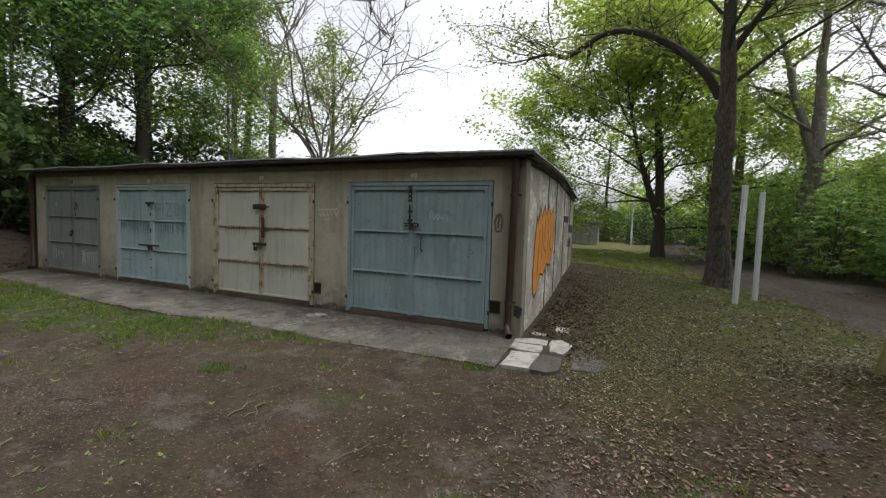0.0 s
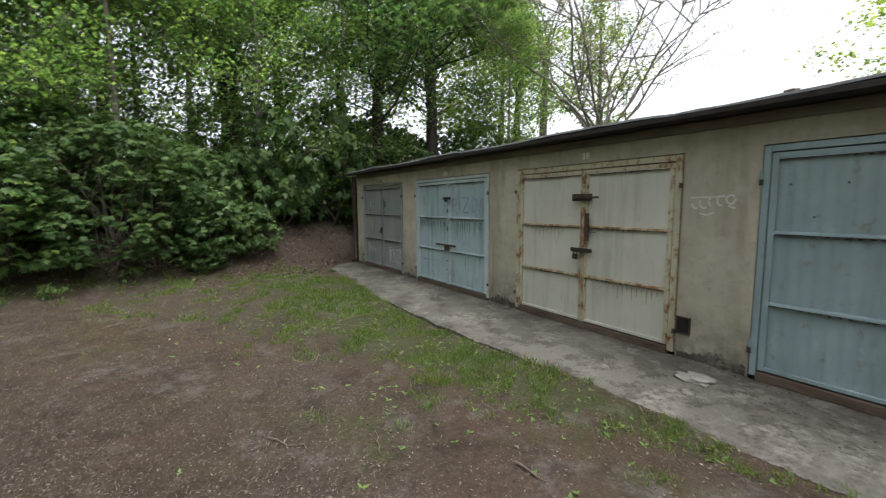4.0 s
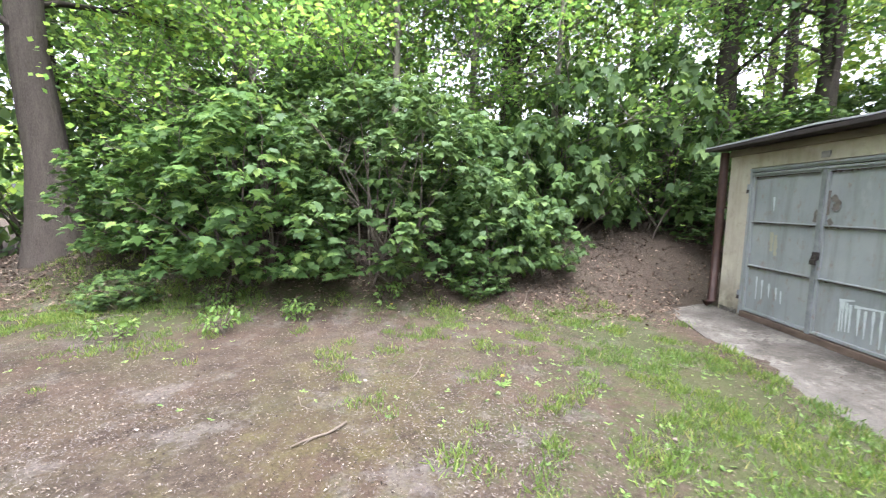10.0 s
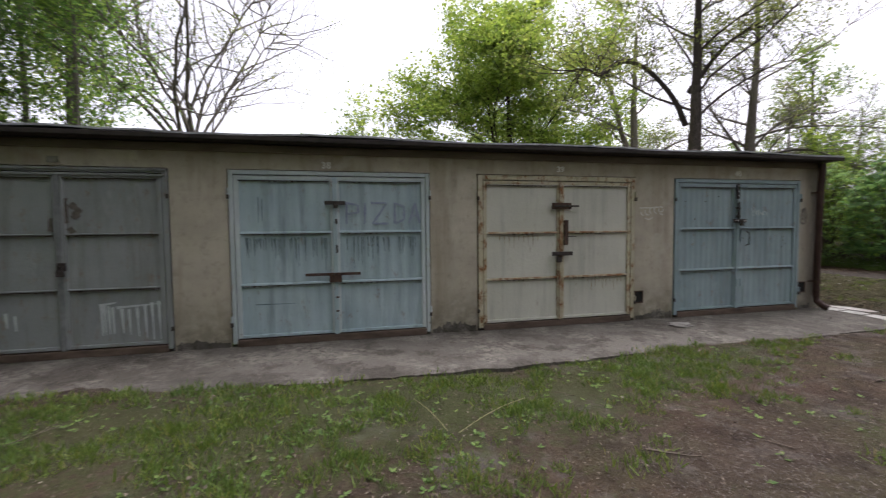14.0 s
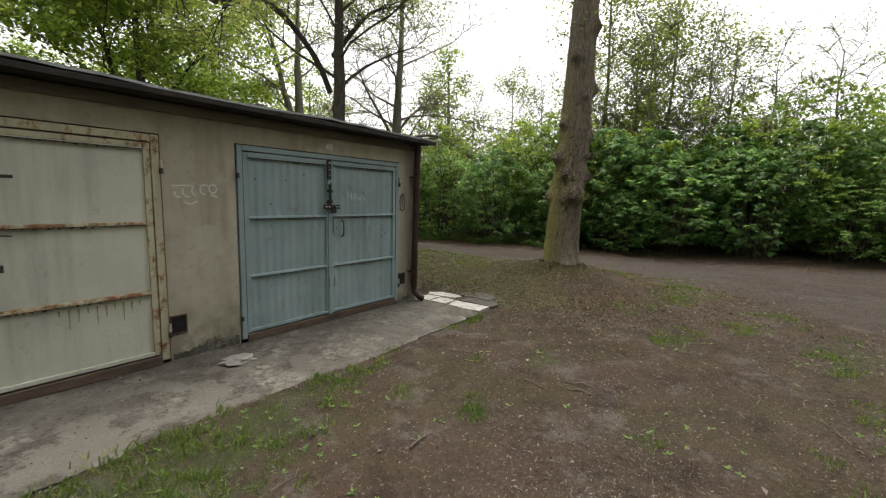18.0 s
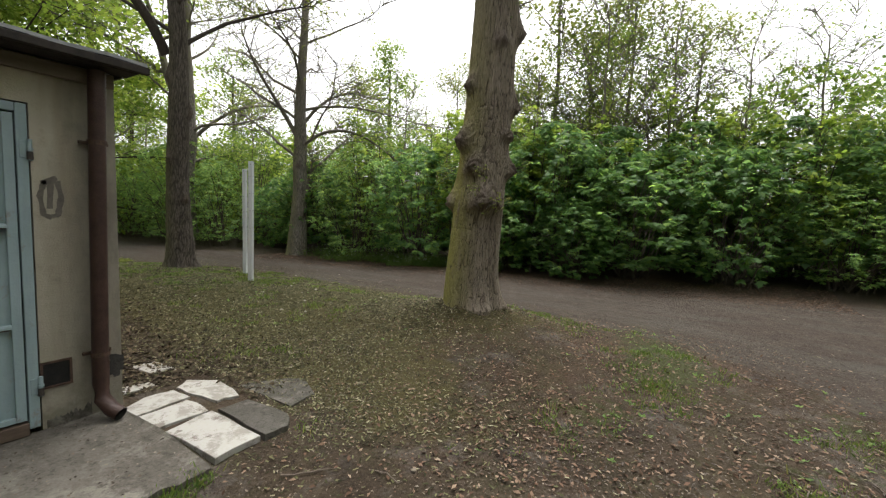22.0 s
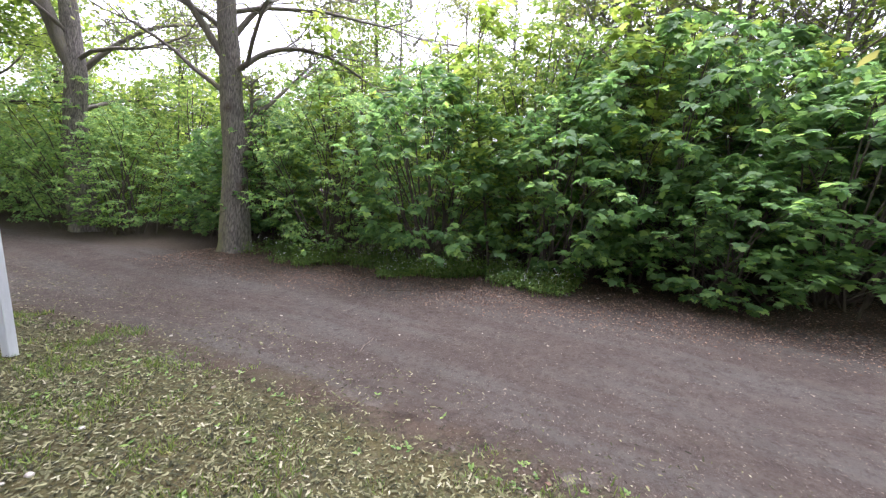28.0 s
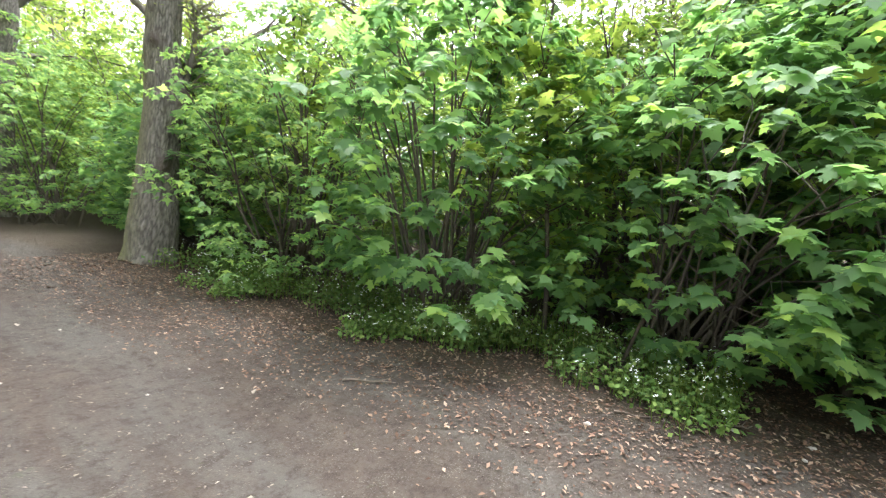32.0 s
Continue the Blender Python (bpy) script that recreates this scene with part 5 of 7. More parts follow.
def build_tiles():
    lab = "broken white marble tile laid flat beside the apron"
    tiles = [[(-0.545, -0.585), (-0.52, -1.165), (-0.212, -1.155), (-0.2, -0.53)], [(-0.615, -0.245), (-0.61, -0.51), (-0.215, -0.525), (-0.225, -0.23)],
             [(-0.615, 0.08 - 0.1), (-0.62, -0.2), (-0.2, -0.19), (-0.195, 0.06), (-0.4, 0.09)], [(-0.17, 0.08), (-0.05, 0.17), (0.12, -0.05), (0.1, -0.3), (0.06, -0.47), (-0.1, -0.42), (-0.16, -0.15)],
             [(-0.48, 0.45), (-0.25, 0.38), (-0.24, 0.27), (-0.47, 0.29)], [(-0.22, 0.84), (-0.03, 0.84), (0.01, 0.52), (-0.17, 0.52)]]
    for n, t in enumerate(tiles):
        flat_stone("marble_tile", t, max(-0.062, float(lie(*np.mean(t, axis=0))) + 0.012) + 0.003 * (n % 2), 0.045, M_TILE, lab, 20 + n, group="marble tiles by the corner")
    flat_stone("concrete_flag", [(-0.17, -0.57), (0.05, -0.59), (0.09, -1.05), (-0.02, -1.19), (-0.19, -1.17)], max(-0.055, float(lie(-0.06, -0.9)) + 0.012), 0.05, M_FLAG, "grey concrete flag beside the white tiles", 31, "paving slab")
    flat_stone("concrete_flag", [(0.17, -0.28), (0.45, -0.1), (0.66, -0.48), (0.46, -0.9), (0.2, -0.93)], float(lie(0.4, -0.5)) + 0.006, 0.05, M_FLAG, "grey concrete flag sunk in the leaf litter", 32, "paving slab")


def build_lump():
    bm = bmesh.new()
    bmesh.ops.create_icosphere(bm, subdivisions=4, radius=1.0)
    for v in bm.verts:
        k = 1 + 0.75 * noise.noise(v.co * 1.7) + 0.16 * noise.noise(v.co * 7)
        v.co = Vector((v.co.x * 0.15 * k, v.co.y * 0.11 * k, v.co.z * 0.022 * k))
    ob = part("mortar_lump", bm, M_MORTAR, None, "", True)
    ob.location = (-3.66, -0.42, -0.04)
    tagged(ob, "pale hardened mortar lump on the concrete apron", "mortar")
    rng = np.random.default_rng(44)
    for x0, x1, top in ((-12.83, -12.44, 0.06), (-10.16, -9.59, 0.05), (-7.14, -6.54, 0.09), (-4.08, -3.45, 0.08), (-1.0, -0.76, 0.1)):
        bm = bmesh.new()
        xs = np.linspace(x0, x1, 26)
        hs = np.clip(top * (0.55 + 0.5 * np.sin(xs * 7 + x0)) + rng.normal(0, 0.018, 26), 0.02, None)
        low = [bm.verts.new((x, -0.0045, -0.06)) for x in xs]
        high = [bm.verts.new((x, -0.0035, h)) for x, h in zip(xs, hs)]
        for i in range(25):
            bm.faces.new((low[i], low[i + 1], high[i + 1], high[i]))
        tagged(part("plaster_damage", bm, M_SLAB), "crumbled dirty plaster along the foot of the wall", "wall damage", "damaged plaster patches")


build_walls()
build_roof()
build_doors()
build_slab()
build_wall_details()
build_tiles()
build_lump()


# ---------------------------------------------------------------- posts, shed, lamp
def build_posts():
    for n, (x, y) in enumerate(((2.515, 3.22), (3.05, 4.24))):
        z = float(lie(x, y))
        post = thing("marker_post", "tall square white-painted steel post with bolt holes", "post", (x, y, z), "pair of white posts")
        shaft = part("shaft", box(-0.035, 0.035, -0.035, 0.035, -0.3, 2.11 - 0.02 * n, 0.006), M_POST, post)
        # dark discs on the faces stand for the shade in the bolt holes
        for h in (0.95, 1.25, 1.55, 1.85, 2.05):
            for m in (Matrix.Translation((-0.036, 0, h)) @ Matrix.Rotation(radians(90), 4, "Y"), Matrix.Translation((0.036, 0, h)) @ Matrix.Rotation(radians(90), 4, "Y"), Matrix.Translation((0, -0.036, h)) @ Matrix.Rotation(radians(90), 4, "X")):
                bm = bmesh.new()
                bmesh.ops.create_cone(bm, cap_ends=True, segments=8, radius1=0.006, radius2=0.006, depth=0.004, matrix=m)
                part("bolt_hole", bm, M_IRON, shaft, "dark bolt hole")
        post.rotation_euler = (0, radians(0.8 - n), radians(25))


def build_shed():
    x0, y0 = -4.1, 31.5
    z = float(lie(x0, y0))
    shed = thing("garden_shed", "low grey boarded shed with a flat roof", "shed", (x0, y0, z))
    for i in range(17):
        part("board", box(i * 0.16, i * 0.16 + 0.153, 0, 0.03, 0, 1.7, 0.004), M_BOARD, shed)
    for i in range(12):
        part("board", box(2.72, 2.75, 0.02 + i * 0.18, 0.02 + i * 0.18 + 0.172, 0, 1.75, 0.004), M_BOARD, shed)
    part("back_wall", box(0, 2.71, 2.2, 2.23, 0, 1.75), M_BOARD, shed)
    part("side_wall", box(-0.03, -0.002, 0, 2.23, 0, 1.75), M_BOARD, shed)
    part("roof", box(-0.25, 3.0, -0.25, 2.5, 1.76, 1.86, 0.01), M_FELT, shed)


def build_lamp():
    x, y = 1.3, 36
    z = float(lie(x, y))
    lamp = thing("street_lamp", "slim grey street lamp beside the lawn", "street lamp", (x, y, z))
    pole = tube_part("pole", [([(0, 0, -0.3), (0, 0, 1.0), (0, 0, 1.02), (0, 0, 4.6)], [0.085, 0.085, 0.06, 0.045])], M_LAMP, lamp, 12)
    bm = bmesh.new()
    bmesh.ops.create_uvsphere(bm, u_segments=14, v_segments=8, radius=0.2, matrix=Matrix.Translation((0, 0, 4.75)) @ Matrix.Diagonal((1, 1, 0.8, 1)))
    part("lantern", bm, M_POST, pole, "white globe lantern", True)
    part("control_box", box(-0.16, 0.16, -0.1, 0.1, 3.4, 3.7, 0.02), M_LAMP, pole)


build_posts()
build_shed()
build_lamp()


# ---------------------------------------------------------------- trees and shrubs
def limb(rng, start, way, length, r0, r1, steps, wander=0.16, lift=0.08):
    """A crooked branch: its points and radii."""
    p, d = np.array(start, float), np.array(way, float)
    d /= np.linalg.norm(d)
    pts = [p.copy()]
    for k in range(steps):
        d = d + rng.normal(0, wander, 3) + np.array([0, 0, lift])
        d /= np.linalg.norm(d)
        p = p + d * length / steps
        pts.append(p.copy())
    return np.array(pts), np.linspace(r0, r1, steps + 1)


def smooth_path(points):
    """The same line with its corners rounded."""
    p = np.array(points, float)
    for n in range(2):
        q = np.stack([0.75 * p[:-1] + 0.25 * p[1:], 0.25 * p[:-1] + 0.75 * p[1:]], 1).reshape(-1, 3)
        p = np.concatenate([p[:1], q, p[-1:]])
    return p


def side_shoot(rng, pts, frac, out=0.8, up=0.35):
    """Start and direction of a shoot from a branch."""
    f = frac * (len(pts) - 1)
    i = min(int(f), len(pts) - 2)
    start = pts[i] + (pts[i + 1] - pts[i]) * (f - i)
    along = pts[i + 1] - pts[i]
    along /= np.linalg.norm(along) + 1e-9
    a = rng.uniform(0, 2 * np.pi)
    way = along * 0.55 + out * np.array([math.cos(a), math.sin(a), 0]) + np.array([0, 0, up * rng.uniform(-0.3, 1)])
    return start, way


def bark_cells(aa, zz, nu, tall, seed):
    """Distances to the nearest and the second cell point, and a value for each cell, wrapped round a trunk."""
    g = np.random.default_rng(seed)
    rows = int(8 / tall) + 5
    pu, pv, val = g.random((rows, nu)), g.random((rows, nu)), g.random((rows, nu))
    u = aa / (2 * np.pi) * nu + 0.25 * np.sin(zz * 4 + aa * 5)
    v = (zz + 0.5) / tall + 0.6 * np.sin(aa * 9) + 1
    iu, iv = np.floor(u).astype(int), np.floor(v).astype(int)
    best, second, who = np.full(aa.shape, 9.0), np.full(aa.shape, 9.0), np.zeros(aa.shape)
    for du in (-1, 0, 1):
        for dv in (-1, 0, 1):
            cu, cv = iu + du, np.clip(iv + dv, 0, rows - 1)
            d = np.hypot(cu + pu[cv, cu % nu] - u, cv + pv[cv, cu % nu] - v)
            near = d < best
            second = np.where(near, best, np.minimum(second, d))
            who = np.where(near, val[cv, cu % nu], who)
            best = np.where(near, d, best)
    return best, second, who


def bark_waves(aa, zz, nu, tall, seed):
    """Smooth random waves round a trunk, between -1 and 1."""
    g = np.random.default_rng(seed)
    rows = int(9 / tall) + 8
    lat = g.uniform(-1, 1, (rows, nu))
    u, v = aa / (2 * np.pi) * nu, (zz + 0.8) / tall + 1
    iu, iv = np.floor(u).astype(int), np.floor(v).astype(int)
    fu, fv = u - iu, v - iv
    fu, fv = fu * fu * (3 - 2 * fu), fv * fv * (3 - 2 * fv)
    at = lambda i, j: lat[np.clip(j, 0, rows - 1), i % nu]
    return (at(iu, iv) * (1 - fu) + at(iu + 1, iv) * fu) * (1 - fv) + (at(iu, iv + 1) * (1 - fu) + at(iu + 1, iv + 1) * fu) * fv


def rough_trunk(pts, rad, burls, seed, na=120, step=0.035, plates=26, tall=0.2, relief=0.02, moss_side=2.55, root=0.16):
    """Mesh of a trunk along its points, with bark plates, burls and a flared foot."""
    zs = np.arange(pts[0, 2], pts[-1, 2], step)
    an = np.linspace(0, 2 * np.pi, na, endpoint=False)
    zz, aa = np.meshgrid(zs, an, indexing="ij")
    cx, cy, rr = (np.interp(zs, pts[:, 2], q) for q in (pts[:, 0], pts[:, 1], rad))
    r = rr[:, None] + root * np.exp(-np.clip(zz, -0.3, 9) / 0.18) * (0.75 + 0.45 * np.sin(aa * 5 + seed) + 0.25 * np.sin(aa * 3 + 2 * seed))
    b1_, b2_, bw = bark_cells(aa, zz, 30, 0.07, seed + 1)
    burl = np.zeros_like(zz)
    for bz, ba, amp, sz, sa in burls:
        da = np.abs((aa - ba + np.pi) % (2 * np.pi) - np.pi)
        b = np.exp(-(((zz - bz) / np.where(zz < bz, sz * 0.6, sz)) ** 2) - (da / sa) ** 2)
        r = r + amp * b
        burl = np.maximum(burl, b)
    d1, d2, dw = bark_cells(aa, zz, plates, tall, seed + 2)
    plate = np.clip((d2 - d1) / 0.38, 0, 1)
    f1, f2, fw = bark_cells(aa, zz, plates * 2, tall * 0.4, seed + 3)
    fine = np.clip((f2 - f1) / 0.4, 0, 1)
    r = r + (1 - 0.7 * burl) * relief * (plate ** 0.6 - 0.75 + 0.4 * (dw - 0.5) * plate) + relief * 0.25 * (fine ** 0.7 - 0.7) + burl * (0.04 * (np.clip(1 - b1_, 0, 1) - 0.5))
    # low between the plates, where the bark colour paints in the shade
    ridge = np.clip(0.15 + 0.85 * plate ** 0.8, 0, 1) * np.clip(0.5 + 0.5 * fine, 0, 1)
    verts = np.stack([cx[:, None] + r * np.cos(aa), cy[:, None] + r * np.sin(aa), zz], -1).reshape(-1, 3)
    idx = np.arange(zz.size).reshape(zz.shape)
    nxt = np.roll(idx, -1, 1)
    me = array_mesh("trunk", verts, np.stack([idx[:-1], nxt[:-1], nxt[1:], idx[1:]], -1).reshape(-1, 4))
    mossy = np.clip(np.cos(aa - moss_side), 0, 1) ** 1.2 * np.clip(1.25 - 0.22 * np.abs(zz - 0.9), 0, 1)
    for key, values in (("ridge", ridge), ("burl", np.clip(burl * 1.2, 0, 1)), ("moss", mossy * (1 - 0.6 * burl))):
        me.attributes.new(key, "FLOAT", "POINT").data.foreach_set("value", values.ravel().astype(np.float32))
    return me


def make_tree(name, label, x, y, height, radius, seed, clear=0.35, limbs=10, spread=3.6, leaves=7000, size=0.16, leaf=None, bark=None, lean=(0, 0), shape=DIAMOND, own_limbs=(), twigs=5, lift=0.06, fork=None, clump=0.32, sides=9, group="", root=1.5, burls=None, own_twigs=1, rise=0.25):
    rng = np.random.default_rng(seed)
    tree = thing(name, label, "tree", (x, y, float(lie(x, y)) if name != "far" else 0), group)
    n = 14
    zs = np.linspace(-0.4, height * 0.9, n)
    wob = np.cumsum(rng.normal(0, 0.035, (n, 2)), 0) * height / 12
    wob -= wob[0]
    pts = np.stack([lean[0] * zs + wob[:, 0] * (zs > 0), lean[1] * zs + wob[:, 1] * (zs > 0), zs], -1)
    f = np.clip(zs / height, 0, 1)
    rad = radius * (1 - 0.86 * f ** 0.9)
    rad[0] *= root
    rad[1] *= 1 + (root - 1) * 0.3
    trunks = [(pts, rad)]
    if fork:
        fz, fa = fork
        i = int(np.argmin(np.abs(zs - fz)))
        fp, fr = limb(rng, pts[i], (math.cos(fa) * 0.45, math.sin(fa) * 0.45, 1), height * 0.55, rad[i] * 0.8, 0.03, 8, 0.08, 0.1)
        trunks.append((fp, fr))
    if burls is None:
        tube_part("trunk", trunks, bark, tree, sides)
    else:
        k = int(np.argmin(np.abs(zs - 6.0)))
        trunks[0] = (pts, rad)
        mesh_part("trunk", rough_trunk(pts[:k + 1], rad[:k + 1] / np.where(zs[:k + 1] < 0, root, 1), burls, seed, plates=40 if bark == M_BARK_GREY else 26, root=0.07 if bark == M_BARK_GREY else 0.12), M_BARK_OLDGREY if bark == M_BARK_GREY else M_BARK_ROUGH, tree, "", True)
        tube_part("stem", [(pts[k - 1:], rad[k - 1:] * 0.97)] + trunks[1:], bark, tree, 12)
    woods, tips = [], []
    starts = []
    for k in range(limbs):
        src = trunks[k % len(trunks)][0]
        h = clear + (1 - clear) * (k + rng.uniform(0, 0.8)) / limbs
        a = k * 2.4 + rng.normal(0, 0.4)
        i = h * (len(src) - 1)
        j = min(int(i), len(src) - 2)
        s = src[j] + (src[j + 1] - src[j]) * (i - j)
        ln = spread * (1.05 - 0.55 * abs(h - 0.45)) * rng.uniform(0.75, 1.15) * (1.15 - 0.5 * h)
        starts.append((s, (math.cos(a), math.sin(a), rise + 0.8 * h), ln, radius * (0.25 - 0.14 * h)))
    paths = [limb(rng, s, w, ln, max(r, 0.02), 0.008, 7, 0.15, lift) for s, w, ln, r in starts]
    paths += [(smooth_path(p), np.linspace(r0, r1, len(smooth_path(p)))) for p, r0, r1 in own_limbs]
    for q, (p, r) in enumerate(paths):
        woods.append((p, r))
        ln = np.linalg.norm(p[-1] - p[0])
        for b in range(twigs * (own_twigs if q >= limbs else 1)):
            s, w = side_shoot(rng, p, rng.uniform(0.3, 0.98))
            bp, br = limb(rng, s, w, ln * rng.uniform(0.3, 0.5), 0.016 + 0.1 * r[-1], 0.006, 4, 0.22, 0.03)
            woods.append((bp, br))
            tips.append(bp)
            for c in range(3):
                s, w = side_shoot(rng, bp, rng.uniform(0.3, 1.0), 0.9, 0.2)
                tp, tr = limb(rng, s, w, ln * rng.uniform(0.14, 0.24), 0.008, 0.004, 3, 0.25, 0.0)
                woods.append((tp, tr))
                tips.append(tp)
    tube_part("branchwork", woods, bark, tree, 4 if own_limbs else 3)
    if leaves:
        pick = rng.integers(0, len(tips), leaves)
        t = rng.uniform(0.25, 1.05, leaves)
        src = np.array([p[0] for p in tips]), np.array([p[-1] for p in tips])
        c = src[0][pick] + (src[1][pick] - src[0][pick]) * t[:, None] + rng.normal(0, clump, (leaves, 3)) * (1, 1, 0.7)
        v, fc = scatter(c, size * rng.uniform(0.6, 1.3, leaves), shape, rng, 0.55)
        mesh_part("crown", array_mesh("crown", v, fc), leaf, tree)
    return tree


def make_shrub(name, label, x, y, w, d, h, seed, leaves, size, leaf, shape=OVAL, stems=16, low=0.08, face=None, group="", tilt=0.45, clump=0.13, per=16, rosette=False, droop=0.42):
    """A shrub: stems that fan out from the ground, and leaves in flat sprays at their ends."""
    rng = np.random.default_rng(seed)
    bush = thing(name, label, "shrub", (x, y, float(lie(x, y)) - 0.03), group)
    sprays = leaves // per
    zr, a = rng.uniform(-1, 1, sprays), rng.uniform(0, 2 * np.pi, sprays)
    rr = np.sqrt(np.where(zr > 0, 1 - np.abs(zr) ** 2.2, 1 - 0.75 * np.abs(zr) ** 4)) * rng.uniform(0.35, 1.0, sprays) ** 0.45
    lump = 1 + 0.2 * np.sin(a * 3 + seed + zr * 2) + 0.16 * np.sin(a * 7 + 2 * seed - zr * 5) + 0.1 * np.sin(zr * 9 + a * 2)
    c = np.stack([rr * lump * np.cos(a) * w / 2, rr * lump * np.sin(a) * d / 2, (zr * (1 + 0.12 * np.sin(a * 4 + seed)) + 1) * h / 2 + low * 0.3], -1)
    c[:, 2] = np.clip(c[:, 2], low + rng.uniform(0, 0.25, sprays), None)
    paths = []
    for k in range(stems):
        tip = c[rng.integers(0, sprays)]
        base = np.array([rng.normal(0, w * 0.09), rng.normal(0, d * 0.09), -0.1])
        f = np.linspace(0, 1, 6)[:, None]
        bend = np.array([0, 0, 0.25 * tip[2]])
        pts = base + (tip - base) * f + bend * (f * (1 - f)) * 2 + rng.normal(0, 0.03, (6, 3)) * f
        paths.append((pts, np.linspace(0.018, 0.005, 6) * (0.6 + h / 5)))
        for b in range(3):
            s, way = side_shoot(rng, pts, rng.uniform(0.35, 0.95), 0.8, 0.3)
            paths.append(limb(rng, s, way, h * 0.2, 0.007, 0.003, 3, 0.2, 0.05))
    tube_part("stemwork", paths, M_TWIG, bush, 3)
    if rosette:
        # leaves on stalks all round the end of each shoot, hanging outward
        yaw = np.tile(np.arange(per) * 2 * np.pi / per, sprays) + np.repeat(rng.uniform(0, 6.28, sprays), per) + rng.normal(0, 0.25, sprays * per)
        outward = np.repeat(np.arctan2(-c[:, 0], c[:, 1]), per) + rng.normal(0, 0.75, sprays * per)
        yaw = np.where(rng.random(sprays * per) < 0.55, outward, yaw)
        off = size * rng.uniform(0.25, 0.95, sprays * per)
        cc = np.repeat(c, per, 0) + np.stack([-np.sin(yaw) * off, np.cos(yaw) * off, rng.normal(0, size * 0.25, sprays * per)], -1)
        cc[:, 2] = np.maximum(cc[:, 2], 0.05)
        v, fc = scatter(cc, size * rng.uniform(0.55, 1.2, len(cc)), shape, rng, tilt * 1.4, yaw, droop * 1.5)
    else:
        cc = np.repeat(c, per, 0) + rng.normal(0, 1, (sprays * per, 3)) * (clump, clump, clump * 0.45)
        out = np.arctan2(cc[:, 0], -cc[:, 1]) + np.pi + rng.normal(0, 0.9, len(cc))
        cc[:, 2] = np.maximum(cc[:, 2], 0.03)
        v, fc = scatter(cc, size * rng.uniform(0.6, 1.25, len(cc)), shape, rng, tilt, np.where(rng.random(len(cc)) < 0.6, out, rng.uniform(0, 6.28, len(cc))), 0.3)
    mesh_part("foliage", array_mesh("foliage", v, fc), leaf, bush)
    return bush


def again(ob, x, y, turn, size=1.0, tall=1.0, dz=0.0):
    c = copy_thing(ob, pose(x, y, float(lie(x, y)) - 0.03 + dz, 0, 0, turn))
    c.scale = (size, size, size * tall)
    return c


def big_tree():
    """The thick veteran beside the road, with burls and roots."""
    x, y = 3.07, -0.94
    tree = thing("veteran_tree", "thick old tree with furrowed mossy bark and dark knobbly burls", "tree", (x, y, float(lie(x, y))))
    rng = np.random.default_rng(77)
    na = 480
    zs, an = np.concatenate([np.arange(-0.25, 2.6, 0.0095), np.arange(2.6, 7.0, 0.036)]), np.linspace(0, 2 * np.pi, na, endpoint=False)
    nz = len(zs)
    zz, aa = np.meshgrid(zs, an, indexing="ij")
    r = 0.345 - 0.018 * zz + 0.075 * (0.7 + 0.6 * np.cos(aa + 1.0)) * np.exp(-np.clip(zz, -0.05, 9) / 0.19) * (1 + 0.5 * np.sin(aa * 5 + 0.7) + 0.3 * np.sin(aa * 3 + 2) + 0.15 * np.sin(aa * 11))
    r = r + 0.014 * np.sin(aa * 3 + zz * 0.8) + 0.01 * np.sin(aa * 7 + 1.3 * np.sin(zz * 1.1))
    burl = np.zeros_like(zz)
    b1_, b2_, bw = bark_cells(aa, zz, 44, 0.05, 3)
    k1_, k2_, kw = bark_cells(aa, zz, 17, 0.13, 11)
    for bz, ba, amp, sz, sa in ((1.3, 3.8, 0.16, 0.22, 0.6), (1.74, 3.25, 0.11, 0.2, 0.4), (2.08, 2.65, 0.14, 0.22, 0.42), (1.72, 4.95, 0.11, 0.18, 0.35), (2.15, 4.6, 0.07, 0.13, 0.35), (2.8, 2.6, 0.09, 0.16, 0.35), (2.55, 5.2, 0.09, 0.2, 0.4), (3.3, 3.9, 0.05, 0.12, 0.35), (3.5, 5.4, 0.1, 0.25, 0.4), (4.1, 3.2, 0.07, 0.16, 0.4), (4.7, 4.8, 0.07, 0.2, 0.5), (1.8, 0.4, 0.12, 0.28, 0.6), (1.34, 1.45, 0.16, 0.32, 0.45), (1.3, 2.0, 0.07, 0.15, 0.3), (1.95, 0.95, 0.13, 0.25, 0.45)):
        da = np.abs((aa - ba + np.pi) % (2 * np.pi) - np.pi)
        b = np.exp(-(((zz - bz) / np.where(zz < bz, sz * 0.5, sz)) ** 2) - (da / sa) ** 2)
        r = r + amp * b
        burl = np.maximum(burl, b)
    swirl = aa + 0.05 * bark_waves(aa, zz, 9, 0.45, 21) + 0.018 * bark_waves(aa, zz, 60, 0.05, 22)
    furrow = np.abs(bark_waves(swirl, zz, 120, 0.17, 23)) / 0.3
    split = np.abs(bark_waves(swirl, zz, 95, 0.055, 24)) / 0.2 + 0.1
    plate = np.clip(np.minimum(furrow, split), 0, 1)
    fine = np.clip(np.abs(bark_waves(swirl, zz, 230, 0.05, 25)) / 0.35, 0, 1)
    dw = 0.5 + 0.5 * bark_waves(swirl, zz, 140, 0.12, 26)
    knob, lump = np.clip(1 - b1_, 0, 1), np.clip(1 - k1_, 0, 1)
    r = r + (1 - 0.75 * burl) * (0.012 * (plate ** 0.8 - 0.7) + 0.006 * (dw - 0.5)) + 0.005 * (fine - 0.7) + burl * (0.05 * (knob - 0.5) + 0.07 * (lump - 0.5) + 0.02 * (kw - 0.5))
